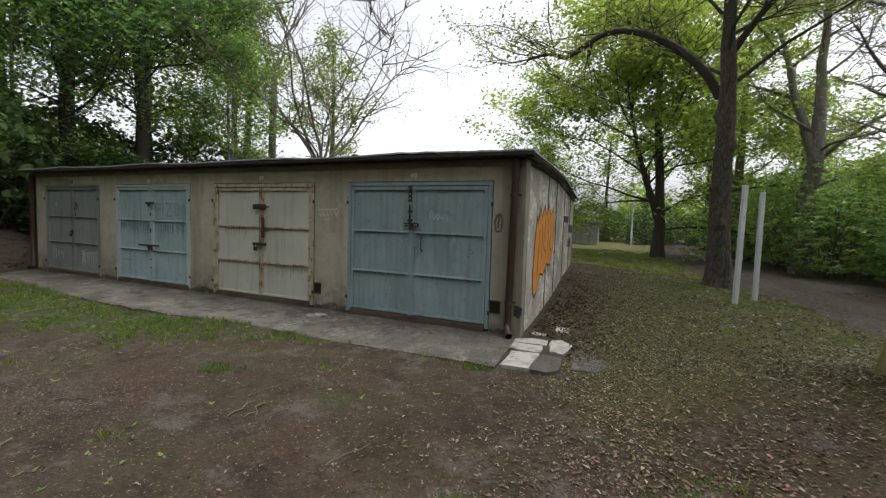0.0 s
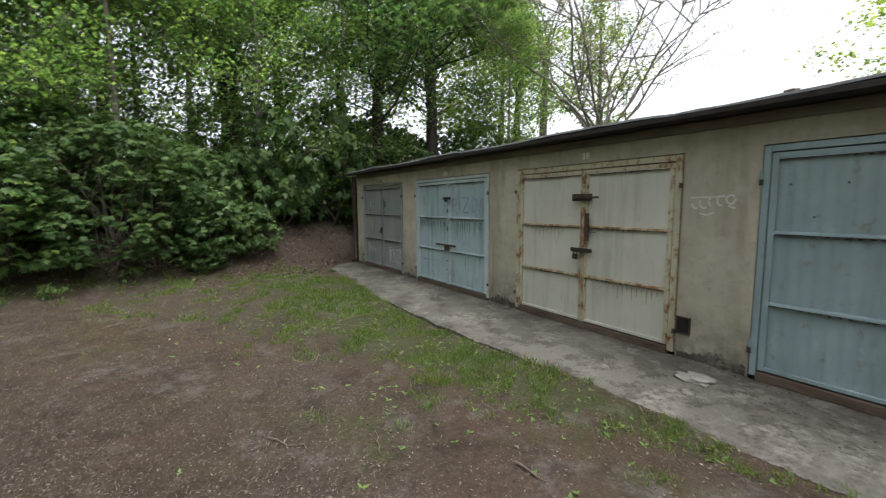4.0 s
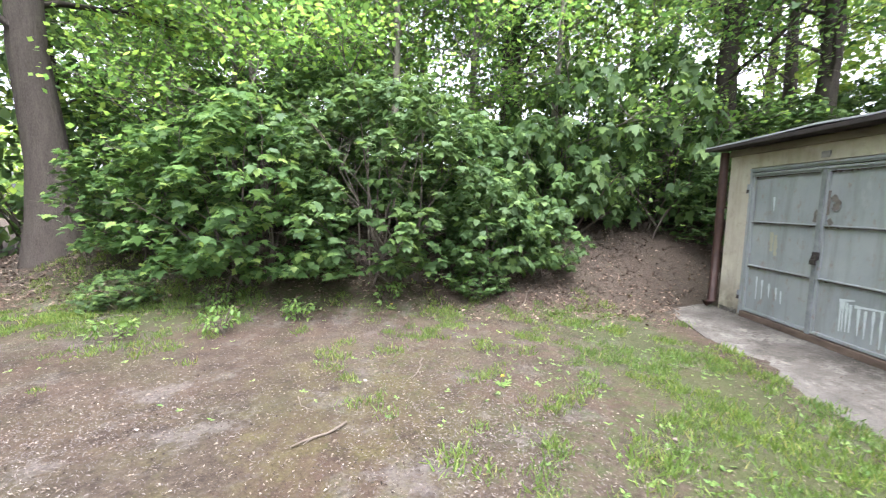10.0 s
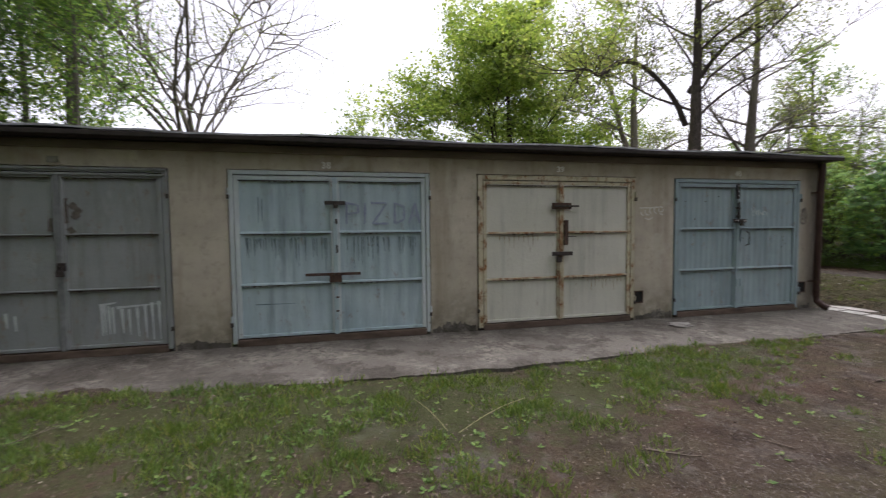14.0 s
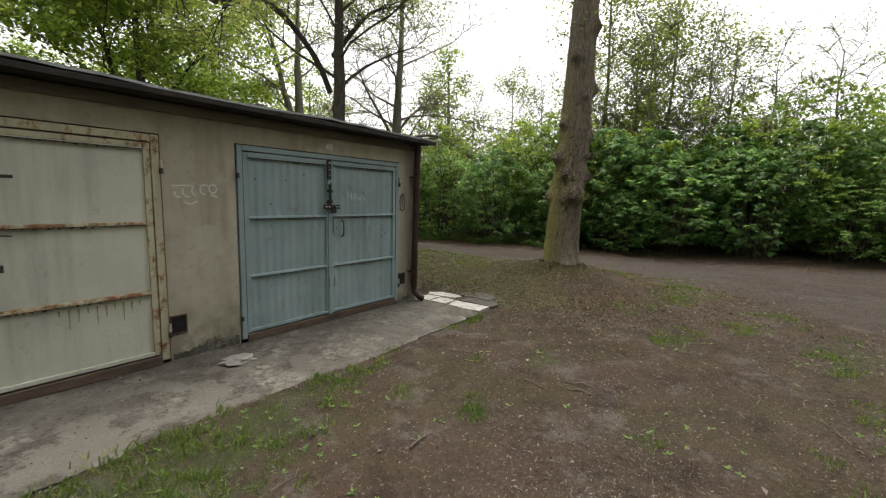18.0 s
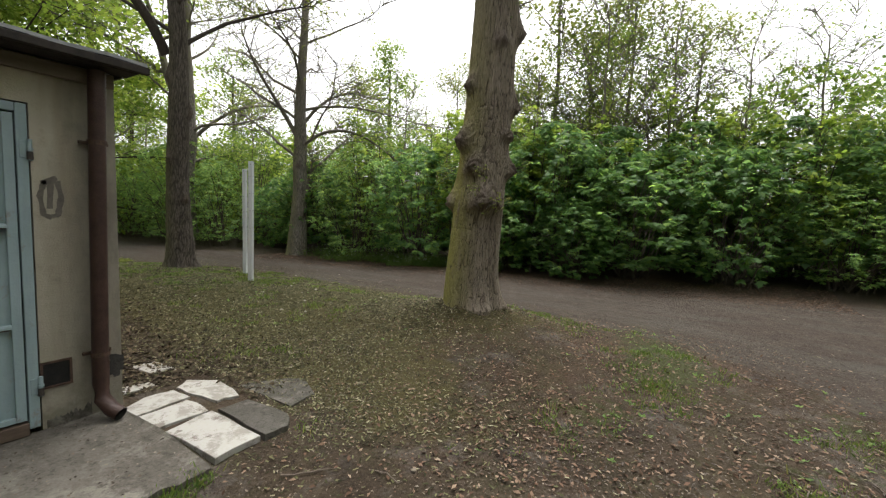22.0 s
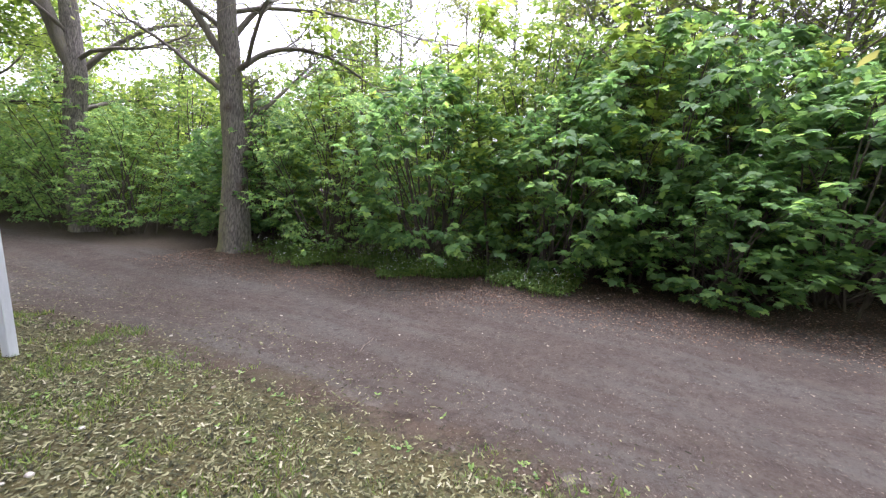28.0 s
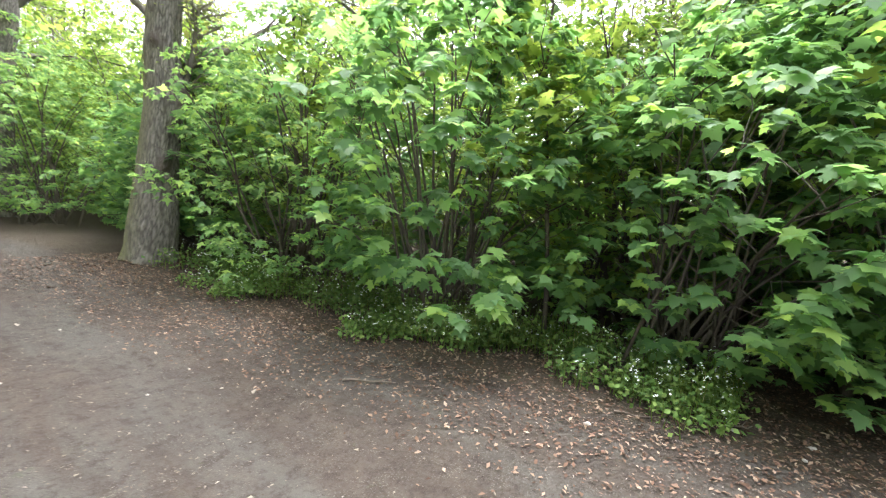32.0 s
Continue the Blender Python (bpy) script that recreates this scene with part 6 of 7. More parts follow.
    # low in the furrows; drives the shade painted into the bark colour
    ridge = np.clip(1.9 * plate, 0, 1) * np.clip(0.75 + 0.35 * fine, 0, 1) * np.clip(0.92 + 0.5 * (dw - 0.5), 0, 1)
    cx = 0.05 * zz + 0.03 * np.sin(zz * 0.9)
    cy = -0.03 * zz + 0.02 * np.sin(zz * 1.3 + 1)
    verts = np.stack([cx + r * np.cos(aa), cy + r * np.sin(aa), zz], -1).reshape(-1, 3)
    idx = np.arange(nz * na).reshape(nz, na)
    nxt = np.roll(idx, -1, 1)
    faces = np.stack([idx[:-1], nxt[:-1], nxt[1:], idx[1:]], -1).reshape(-1, 4)
    me = array_mesh("trunk", verts, faces)
    mossy = 1.1 * np.clip(np.cos(aa - 2.2), 0, 1) ** 1.2 * np.clip(1.2 - 0.3 * np.abs(zz - 0.8), 0, 1)
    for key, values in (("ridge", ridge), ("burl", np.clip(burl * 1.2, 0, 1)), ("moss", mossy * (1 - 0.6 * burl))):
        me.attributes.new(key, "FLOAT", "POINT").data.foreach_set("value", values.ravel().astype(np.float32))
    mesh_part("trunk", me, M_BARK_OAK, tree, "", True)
    paths, tips = [], []
    for k, (h, a, ln, r0) in enumerate(((3.3, -0.4, 1.6, 0.035), (5.4, 0.9, 4.2, 0.1), (6.0, -1.6, 3.8, 0.1), (6.6, 3.6, 4.0, 0.12), (6.9, 0.1, 4.5, 0.14), (6.95, 1.9, 4.5, 0.14), (7.0, -2.5, 4.0, 0.13))):
        p, rr = limb(rng, (0.05 * h, -0.03 * h, h), (math.cos(a), math.sin(a), 0.5), ln, r0, 0.012, 8, 0.2, 0.08)
        paths.append((p, rr))
        for b in range(9):
            s, w = side_shoot(rng, p, rng.uniform(0.25, 1))
            bp, br = limb(rng, s, w, ln * 0.4, 0.016, 0.005, 5, 0.25, -0.02)
            paths.append((bp, br))
            for c in range(3):
                s, w = side_shoot(rng, bp, rng.uniform(0.3, 1), 0.8, 0.0)
                tp, tr = limb(rng, s, w, ln * 0.17, 0.007, 0.003, 3, 0.25, -0.04)
                paths.append((tp, tr))
                tips.append(tp)
    tube_part("branchwork", paths, M_BARK_GREY, tree, 5)
    c = np.concatenate([t[1:] for t in tips])
    c = np.repeat(c, 6, 0) + rng.normal(0, 0.12, (len(c) * 6, 3))
    v, f = scatter(c, 0.075 * rng.uniform(0.6, 1.4, len(c)), OVAL, rng, 0.6)
    mesh_part("crown", array_mesh("crown", v, f), M_LEAF_YOUNG, tree, "sparse young spring leaves")
    # tufts of shoots on the burls
    c, sh = [], []
    for bz, ba in ((1.28, 3.9), (1.32, 4.2), (1.45, 3.4), (2.2, 4.7), (2.5, 5.2), (1.75, 5.0), (1.62, 3.6)):
        base = np.array([0.47 * math.cos(ba) + 0.05 * bz, 0.47 * math.sin(ba) - 0.03 * bz, bz])
        for k in range(5):
            tip = base + np.array([math.cos(ba), math.sin(ba), 0.2]) * rng.uniform(0.03, 0.13) + rng.normal(0, 0.05, 3)
            sh.append((np.array([base - 0.08 * np.array([math.cos(ba), math.sin(ba), 0]), (base + tip) / 2 + (0, 0, 0.015), tip]), np.array([0.004, 0.003, 0.002])))
            c += [tip + rng.normal(0, 0.025, 3) for q in range(7)]
    # a leafy sprig that hangs from the northern burl
    for k in range(7):
        a = 1.75 + rng.normal(0, 0.3)
        base = np.array([0.42 * math.cos(a) + 0.08, 0.42 * math.sin(a) - 0.05, 1.6 + 0.05 * k])
        tip = base + np.array([math.cos(a), math.sin(a), 0]) * rng.uniform(0.12, 0.34) + (0, 0, rng.normal(-0.03, 0.08))
        sh.append((np.array([base, (base + tip) / 2 + (0, 0, 0.03), tip]), np.array([0.004, 0.003, 0.002])))
        c += [base + (tip - base) * f + rng.normal(0, 0.025, 3) for f in np.linspace(0.4, 1.05, 7)]
    tuft = tagged(tube_part("shoot_tuft", sh, M_TWIG, tree, 4), kind="stuff")
    v, f = scatter(np.array(c), 0.036 * rng.uniform(0.6, 1.3, len(c)), OVAL, rng, 0.6)
    mesh_part("shoot_leaves", array_mesh("shoot_leaves", v, f), M_LEAF_YOUNG, tuft, "fresh yellow-green leaf tufts")


big_tree()
arch = [(-0.2, -0.1, 4.5), (-0.6, -0.15, 5.2), (-1.2, -0.2, 5.75), (-1.9, -0.3, 6.15), (-2.7, -0.4, 6.3), (-3.3, -0.5, 5.95), (-3.75, -0.65, 5.6), (-4.1, -0.7, 5.8), (-4.7, -0.8, 5.65)]
make_tree("roadside_tree", "dark-barked tree with a long arching branch and young leaves", 2.77, 6.34, 12, 0.255, 11, 0.42, 15, 5.2, 24000, 0.09, M_LEAF_YOUNG, M_BARK_DARK, (-0.06, -0.07), OVAL, [(arch, 0.125, 0.03), ([(0, 0, 5.6), (0.6, -0.2, 6.5), (1.3, -0.3, 7.3), (2.2, -0.4, 7.7)], 0.1, 0.02)], 9, 0.03, clump=0.2, root=1.35, burls=((2.35, 3.6, 0.07, 0.14, 0.4), (3.3, 5.6, 0.08, 0.2, 0.4), (1.5, 4.9, 0.05, 0.12, 0.3), (4.0, 3.0, 0.07, 0.2, 0.4)), own_twigs=3)
make_tree("lawn_tree", "broad leafy tree with a low forked trunk on the lawn", 2.37, 19.85, 15, 0.31, 12, 0.13, 34, 8.2, 70000, 0.2, M_LEAF_LIME, M_BARK_DARK, (-0.04, 0), DIAMOND, (), 8, -0.02, (1.5, 2.8), 0.36, rise=0.3)
droop3 = [([(0.1, -0.1, 2.1), (0.36, -0.25, 2.6), (0.42, -0.3, 3.6)], 0.07, 0.02), ([(0.1, -0.1, 3.7), (0.7, -0.6, 4.3), (1.5, -1.2, 4.35), (2.3, -1.7, 3.9), (2.8, -2.1, 3.4)], 0.07, 0.012), ([(0.1, 0, 4.3), (0.8, -0.3, 5.3), (1.6, -0.8, 5.8), (2.6, -1.2, 5.7)], 0.07, 0.012), ([(0, 0, 4.0), (-0.5, 0.3, 5.0), (-1.2, 0.5, 6.0), (-1.6, 0.6, 7.0)], 0.09, 0.02)]
make_tree("roadside_tree", "slim grey-barked tree with bare drooping side branches", 7.53, 8.4, 12, 0.29, 13, 0.27, 20, 4.6, 2600, 0.1, M_LEAF_YOUNG, M_BARK_GREY, (-0.01, -0.02), OVAL, droop3, 12, -0.01, clump=0.2, own_twigs=2, burls=((2.3, 5.4, 0.13, 0.25, 0.5), (1.35, 4.6, 0.05, 0.15, 0.4), (3.0, 3.9, 0.04, 0.12, 0.4)))
make_tree("roadside_tree", "grey-barked tree with forking bare limbs beside the road", 7.02, 14.7, 13, 0.36, 14, 0.3, 17, 5.2, 4500, 0.12, M_LEAF_YOUNG, M_BARK_GREY, (0.01, 0), OVAL, [([(0.1, 0, 4.2), (0.9, -0.5, 5.2), (2.0, -1.0, 6.0), (3.4, -1.6, 6.2)], 0.1, 0.02)], 12, 0.02, (4.4, 2.6), 0.25, burls=((2.6, 5.0, 0.06, 0.2, 0.4),))
make_tree("roadside_tree", "old grey-barked tree standing in the roadside shrubs", 6.2, 21.5, 13, 0.34, 15, 0.35, 12, 4.6, 6000, 0.14, M_LEAF_TREE, M_BARK_GREY, (0, 0), OVAL, (), 6, 0.02, (3.0, 2.2), 0.3)
w1 = make_tree("woodland_tree", "tall dark-trunked woodland tree in fresh leaf", -16.9, 5.0, 14, 0.29, 21, 0.27, 22, 5.4, 24000, 0.165, M_LEAF_WOOD, M_BARK_DARK, (0, 0), LOBED, (), 7, 0.03, (3.2, 2.6), 0.4)
w2 = make_tree("woodland_tree", "tall dark-trunked woodland tree in fresh leaf", -17.4, 2.8, 15, 0.3, 22, 0.25, 22, 5.4, 24000, 0.165, M_LEAF_WOOD, M_BARK_DARK, (0.01, 0), LOBED, (), 7, 0.03, None, 0.42)
w3 = make_tree("woodland_tree", "slender woodland tree with light green leaves", -17.2, -3.6, 11, 0.12, 23, 0.06, 20, 3.4, 9500, 0.13, M_LEAF_AIRY, M_BARK_GREY, (0.01, 0.02), DIAMOND, (), 6, 0.04, None, 0.36)
w5 = make_tree("woodland_tree", "tall woodland tree in fresh leaf deep in the wood", -27.5, 5, 15, 0.3, 27, 0.2, 16, 5.0, 5200, 0.25, M_LEAF_TREE, M_BARK_DARK, (0.01, 0), DIAMOND, (), 5, 0.03, None, 0.42)
w4 = make_tree("woodland_tree", "broad-trunked old tree at the wood's edge", -14.1, -11.4, 14, 0.38, 24, 0.3, 14, 4.6, 9000, 0.15, M_LEAF_TREE, M_BARK_DARK, (-0.02, -0.05), DIAMOND, (), 6, 0.03, None, 0.4)
def bare_tree(x, y, seed, top, trunk, radius, stems, spread_, leaves):
    """A vase of long bare limbs over a short trunk, with fine twigs and hardly any leaves."""
    rng = np.random.default_rng(seed)
    tree = thing("bare_tree", "tall tree with pale bare branches against the sky", "tree", (x, y, float(lie(x, y))))
    tube_part("trunk", [(np.array([(0, 0, -0.4), (0.03, 0, trunk * 0.5), (0.1, 0.05, trunk)]), np.array([radius * 1.3, radius, radius * 0.9]))], M_BARK_GREY, tree, 12)
    woods, tips = [], []
    for k in range(stems):
        a = k * 2.4 + rng.normal(0, 0.3)
        out = spread_ * rng.uniform(0.35, 1.0)
        p, r = limb(rng, (0.1, 0.05, trunk - 0.3), (math.cos(a) * out, math.sin(a) * out, 1), (top - trunk) * rng.uniform(0.8, 1.05), radius * 0.28, 0.012, 12, 0.13, 0.02)
        woods.append((p, r))
        for b in range(13):
            s, w = side_shoot(rng, p, rng.uniform(0.15, 0.97), 0.9, 0.8)
            bp, br = limb(rng, s, w, (top - trunk) * rng.uniform(0.2, 0.38), radius * 0.14, 0.01, 7, 0.16, 0.06)
            woods.append((bp, br))
            for c in range(5):
                s, w = side_shoot(rng, bp, rng.uniform(0.25, 1), 0.7, 0.5)
                tp, tr = limb(rng, s, w, rng.uniform(0.6, 1.5), 0.011, 0.006, 4, 0.2, 0.03)
                woods.append((tp, tr))
                if tp[-1][2] < top * 0.62:
                    tips.append(tp[-1])
    tube_part("branchwork", woods, M_BARK_GREY, tree, 4)
    if leaves and tips:
        c = np.array(tips)[rng.integers(0, len(tips), leaves)] + rng.normal(0, 0.25, (leaves, 3))
        v, f = scatter(c, 0.09 * rng.uniform(0.6, 1.3, leaves), OVAL, rng, 0.55)
        mesh_part("crown", array_mesh("crown", v, f), M_LEAF_YOUNG, tree, "few young leaves low in the crown")
    return tree


bare_tree(-13.9, 11.7, 25, 15, 3.4, 0.24, 11, 0.95, 6000)
bare_tree(-17.6, 12.2, 26, 17, 7.0, 0.2, 5, 0.4, 600)
for n, (x, y, s) in enumerate(((-22.5, 8.5, 1.0), (-25, -6.5, 0.95), (-21, 13.5, 0.95), (-28, 12, 1.1), (-22.5, -10.5, 1.0), (-27.5, -14, 1.1), (-19.5, -16, 0.9), (-30, 20, 1.1), (-26, 28, 1.1), (-18, -24, 1.0), (-20.5, -7.2, 0.9), (-23.5, -1.5, 1.0), (-24.5, 0.5, 1.1), (-21.5, -2.2, 0.95))):
    again(w5 if x < -22 or y < -12 or y > 12 else (w1, w2)[n % 2], x, y, 67 * n + 20, s)
for n, (x, y, s) in enumerate(((-15.9, -1.9, 0.8), (-15.2, -5.4, 0.85), (-16.4, -6.9, 0.95), (-14.6, -7.9, 0.8), (-17.0, 1.2, 0.8), (-18.8, -8.6, 1.05), (-15.5, -8.8, 0.8), (-14.9, 7.5, 0.75), (-21, -5, 1), (-17, 8.8, 0.9), (-16.8, -11, 0.9))):
    again(w3, x, y, 83 * n, s)
l1 = make_tree("grove_tree", "feathery young tree with pale spring leaves", 14.5, 0.5, 9.0, 0.1, 26, 0.2, 16, 2.6, 5200, 0.11, M_LEAF_YOUNG, M_BARK_GREY, (0, 0), DIAMOND, (), 7, 0.12, None, 0.35)
for n, (x, y, s) in enumerate(((14.2, 1.7, 1.36), (14.6, -0.9, 1.15), (15.0, -2.9, 0.95), (16.5, 3.5, 0.9), (13, 11, 0.9), (14, 21, 1.0), (19, 9, 1.1), (11, 28, 1.0))):
    again(l1, x, y, 71 * n, s)
for n, (x, y, s) in enumerate(((20, -10.5, 0.6), (20, 15, 0.8), (16, 26, 0.8), (24, 2, 0.8), (-1.5, 46, 0.9), (3, 52, 1.0), (-8, 44, 0.8), (9, 44, 1.0), (13, 36, 0.9), (-6.5, 36, 0.8), (-13, 50, 0.8), (6.5, 33, 0.85), (17, 47, 1))):
    again(w5, x, y, 97 * n + 10, s)

l2 = make_tree("grove_tree", "thin airy tree with bare twigs and few leaves", 13.2, -2.2, 8.0, 0.08, 28, 0.2, 18, 2.6, 2400, 0.085, M_LEAF_TREE, M_BARK_GREY, (0, 0), OVAL, (), 8, 0.1, None, 0.3)
for n, (x, y, s) in enumerate(((13.4, -4.2, 0.9), (12.6, 1.8, 0.9), (14.6, 4.8, 0.95), (13.6, -6.0, 0.9), (12.4, -0.4, 1.05), (13.0, 8.2, 0.9))):
    again(l2, x, y, 59 * n + 10, s)

# shrubs beside the road
h1 = make_shrub("maple_shrub", "dense maple sapling thicket with large drooping lobed leaves", 9.3, 1.7, 2.6, 2.8, 2.9, 41, 3800, 0.118, M_LEAF_MAPLE, MAPLE, 34, 0.2, group="roadside thicket", per=8, tilt=0.24, rosette=True, droop=0.28)
h2 = make_shrub("maple_shrub", "dense maple sapling thicket with large drooping lobed leaves", 8.65, 4.05, 2.8, 2.8, 3.3, 42, 5000, 0.122, M_LEAF_MAPLE, MAPLE, 36, 0.5, group="roadside thicket", per=8, tilt=0.24, rosette=True, droop=0.28)
h3 = make_shrub("leafy_shrub", "tall leafy roadside shrub in fresh green", 8.5, 6.5, 2.6, 2.9, 3.6, 43, 6200, 0.1, M_LEAF_EDGE, LOBED, 30, 0.35, group="roadside thicket", per=9, tilt=0.25, droop=0.3, rosette=True)
h4 = make_shrub("leafy_shrub", "tall arching roadside shrub in fresh green", 10.7, 2.7, 3.4, 3.4, 4.8, 44, 5600, 0.125, M_LEAF_TREE, LOBED, 26, 0.4, group="roadside thicket", per=9, tilt=0.25, droop=0.3, rosette=True)
h5 = make_shrub("leafy_shrub", "tall arching shrub deep in the thicket", 15.5, 3.2, 3.6, 3.6, 5.0, 45, 4500, 0.13, M_LEAF_TREE, DIAMOND, 14, 0.4, group="roadside thicket", per=8, tilt=0.4, droop=0.3, rosette=True)
row = 0
for y in np.arange(-17, 34, 2.15):
    e = float(track_east(y))
    row += 1
    if not 0.8 < y < 7.8:
        pick = ((h2, h2, h1, h1) if y < 1 else (h3, h2, h1, h3))[row % 4] if -6 < y < 14 else h3
        again(pick, e + (2.0 if 8 < y < 11 else 1.35) + 0.3 * math.sin(row * 2.3), y, 61 * row, 1.0 + 0.12 * math.sin(row * 1.7), 0.95 + 0.2 * math.sin(row * 2.9))
    again(h4 if -6 < y < 14 else h5, e + 3.3 + 0.5 * math.sin(row * 1.9), y + 0.7, 47 * row, 0.95 + 0.12 * math.cos(row * 2.1), 0.84 + 0.12 * math.sin(row * 1.3))
    if y < 2:
        again(h2, e + 2.6, y + 1.0, 37 * row, 1.1, 1.05)
    if row % 2:
        again(h5, e + 6.0, y + 1.1, 29 * row, 1.05, 0.95)
    again(h5, e + 8.6, y + 0.3, 19 * row, 1.15, 0.9 + 0.15 * math.sin(row * 2.9))
again(h1, 9.2, -0.55, 130, 0.8, 0.85)
again(h3, 9.0, 9.3, 200, 0.95)

def make_sapling(x, y, height, seed, leaves):
    """A thin upright young maple in the thicket, leafy towards its top."""
    rng = np.random.default_rng(seed)
    tree = thing("maple_sapling", "thin upright maple sapling with fresh light leaves", "sapling", (x, y, float(lie(x, y)) - 0.05), "saplings in the thicket")
    stem, rad = limb(rng, (0, 0, 0), (rng.normal(0, 0.06), rng.normal(0, 0.06), 1), height, 0.028, 0.007, 9, 0.05, 0.05)
    twigs = []
    for k in range(17):
        start, way = side_shoot(rng, stem, rng.uniform(0.3, 1.0), 0.9, 0.7)
        twigs.append(limb(rng, start, way, rng.uniform(0.35, 0.85), 0.008, 0.003, 4, 0.18, 0.02))
    tube_part("branchwork", [(stem, rad)] + twigs, M_TWIG, tree, 5)
    ends = np.concatenate([p[2:] for p, r in twigs])
    c = ends[rng.integers(0, len(ends), leaves)] + rng.normal(0, 0.11, (leaves, 3)) * (1, 1, 0.5)
    v, f = scatter(c, rng.uniform(0.08, 0.16, leaves), MAPLE, rng, 0.3, droop=0.25)
    mesh_part("foliage", array_mesh("foliage", v, f), M_LEAF_LIME, tree)
    return tree


p1, p2 = make_sapling(8.9, 2.9, 4.6, 81, 420), make_sapling(9.3, 0.6, 4.2, 82, 380)
for n in range(26):
    y = -6 + 0.62 * n + 0.25 * math.sin(n * 2.9)
    again((p1, p2)[n % 2], float(track_east(y)) + 1.5 + 0.75 * (n % 4) + 0.3 * math.sin(n * 1.7), y, 77 * n, 0.85 + 0.2 * math.sin(n * 2.3), 1.0)

# the low flowering herbs at the foot of the thicket
def build_herbs():
    rng = np.random.default_rng(51)
    for n, (y0, y1) in enumerate(((1.3, 2.6), (2.6, 4.0), (4.0, 5.6), (5.6, 8.0))):
        k = 900
        ys = rng.uniform(y0, y1, k)
        xs = track_east(ys) + 0.1 + 0.25 * np.sin(ys * 2.7) + 0.15 * np.sin(ys * 7.1) + 1.2 * rng.beta(2.0, 2.2, k)
        keep = rng.random(k) < np.clip(0.1 + 1.1 * (0.5 + 0.5 * np.sin(ys * 3.1 + xs * 2.3) * np.sin(xs * 4 + ys)), 0, 1)
        xs, ys = xs[keep], ys[keep]
        k = len(xs)
        hs = rng.uniform(0.06, 0.16, k) + 0.3 * rng.random(k) * np.clip((xs - track_east(ys)) / 0.6, 0.1, 1)
        base = np.stack([xs, ys, lie(xs, ys)], -1)
        ob = thing("herb_patch", "low garlic-like herbs with tiny white flowers", "herbs", (0, 0, 0), "flowering herbs below the thicket", "stuff")
        tube_part("stalks", [(np.array([b, b + (rng.normal(0, 0.02), rng.normal(0, 0.02), h)]), np.array([0.004, 0.002])) for b, h in zip(base, hs)], M_GRASS, ob, 3)
        c = np.repeat(base, 6, 0) + rng.normal(0, 0.05, (k * 6, 3)) * (1, 1, 0.3) + np.stack([np.zeros(k * 6), np.zeros(k * 6), np.repeat(hs, 6) * rng.uniform(0.3, 0.95, k * 6)], -1)
        v, f = scatter(c, 0.05 * rng.uniform(0.6, 1.2, len(c)), DIAMOND, rng, 0.6)
        mesh_part("herb_leaves", array_mesh("herb_leaves", v, f), M_GROUNDCOVER, ob)
        pick = (rng.random(k) < 0.33) & (hs > 0.12)
        tops, hh = base[pick], hs[pick] + 0.015
        c = np.repeat(tops + np.stack([hh * 0, hh * 0, hh], -1), 3, 0) + rng.normal(0, 0.012, (len(tops) * 3, 3))
        v, f = scatter(c, np.full(len(c), 0.02), DIAMOND, rng, 0.5)
        mesh_part("white_flowers", array_mesh("white_flowers", v, f), M_PETAL, ob)


build_herbs()

# shrubs on the bank at the end of the row
s1 = make_shrub("woodland_shrub", "dense green shrub with lobed leaves at the edge of the wood", -13.05, -5.2, 2.7, 2.9, 3.0, 61, 6800, 0.108, M_LEAF_DARK, MAPLE, 26, 0.06, group="shrubs on the bank", tilt=0.25, per=8, droop=0.28, rosette=True)
s2 = make_shrub("woodland_shrub", "spreading shrub with large bright lobed leaves", -12.95, -7.3, 2.7, 2.6, 2.7, 62, 5600, 0.122, M_LEAF_BANK, MAPLE, 26, 0.06, group="shrubs on the bank", per=8, tilt=0.26, droop=0.28, rosette=True)
s4 = make_shrub("woodland_shrub", "leafy undergrowth shrub deep in the wood", -23, 4, 3.8, 3.8, 3.6, 66, 2800, 0.2, M_LEAF_DARK, DIAMOND, 12, 0.1, group="shrubs on the bank", tilt=0.4, per=8, rosette=True)
s3 = make_shrub("woodland_shrub", "small dark shrub on the leafy bank", -13.75, -2.6, 1.4, 1.3, 1.2, 63, 1250, 0.1, M_LEAF_DARK, MAPLE, 12, 0.05, group="shrubs on the bank", per=7, tilt=0.3, rosette=True)
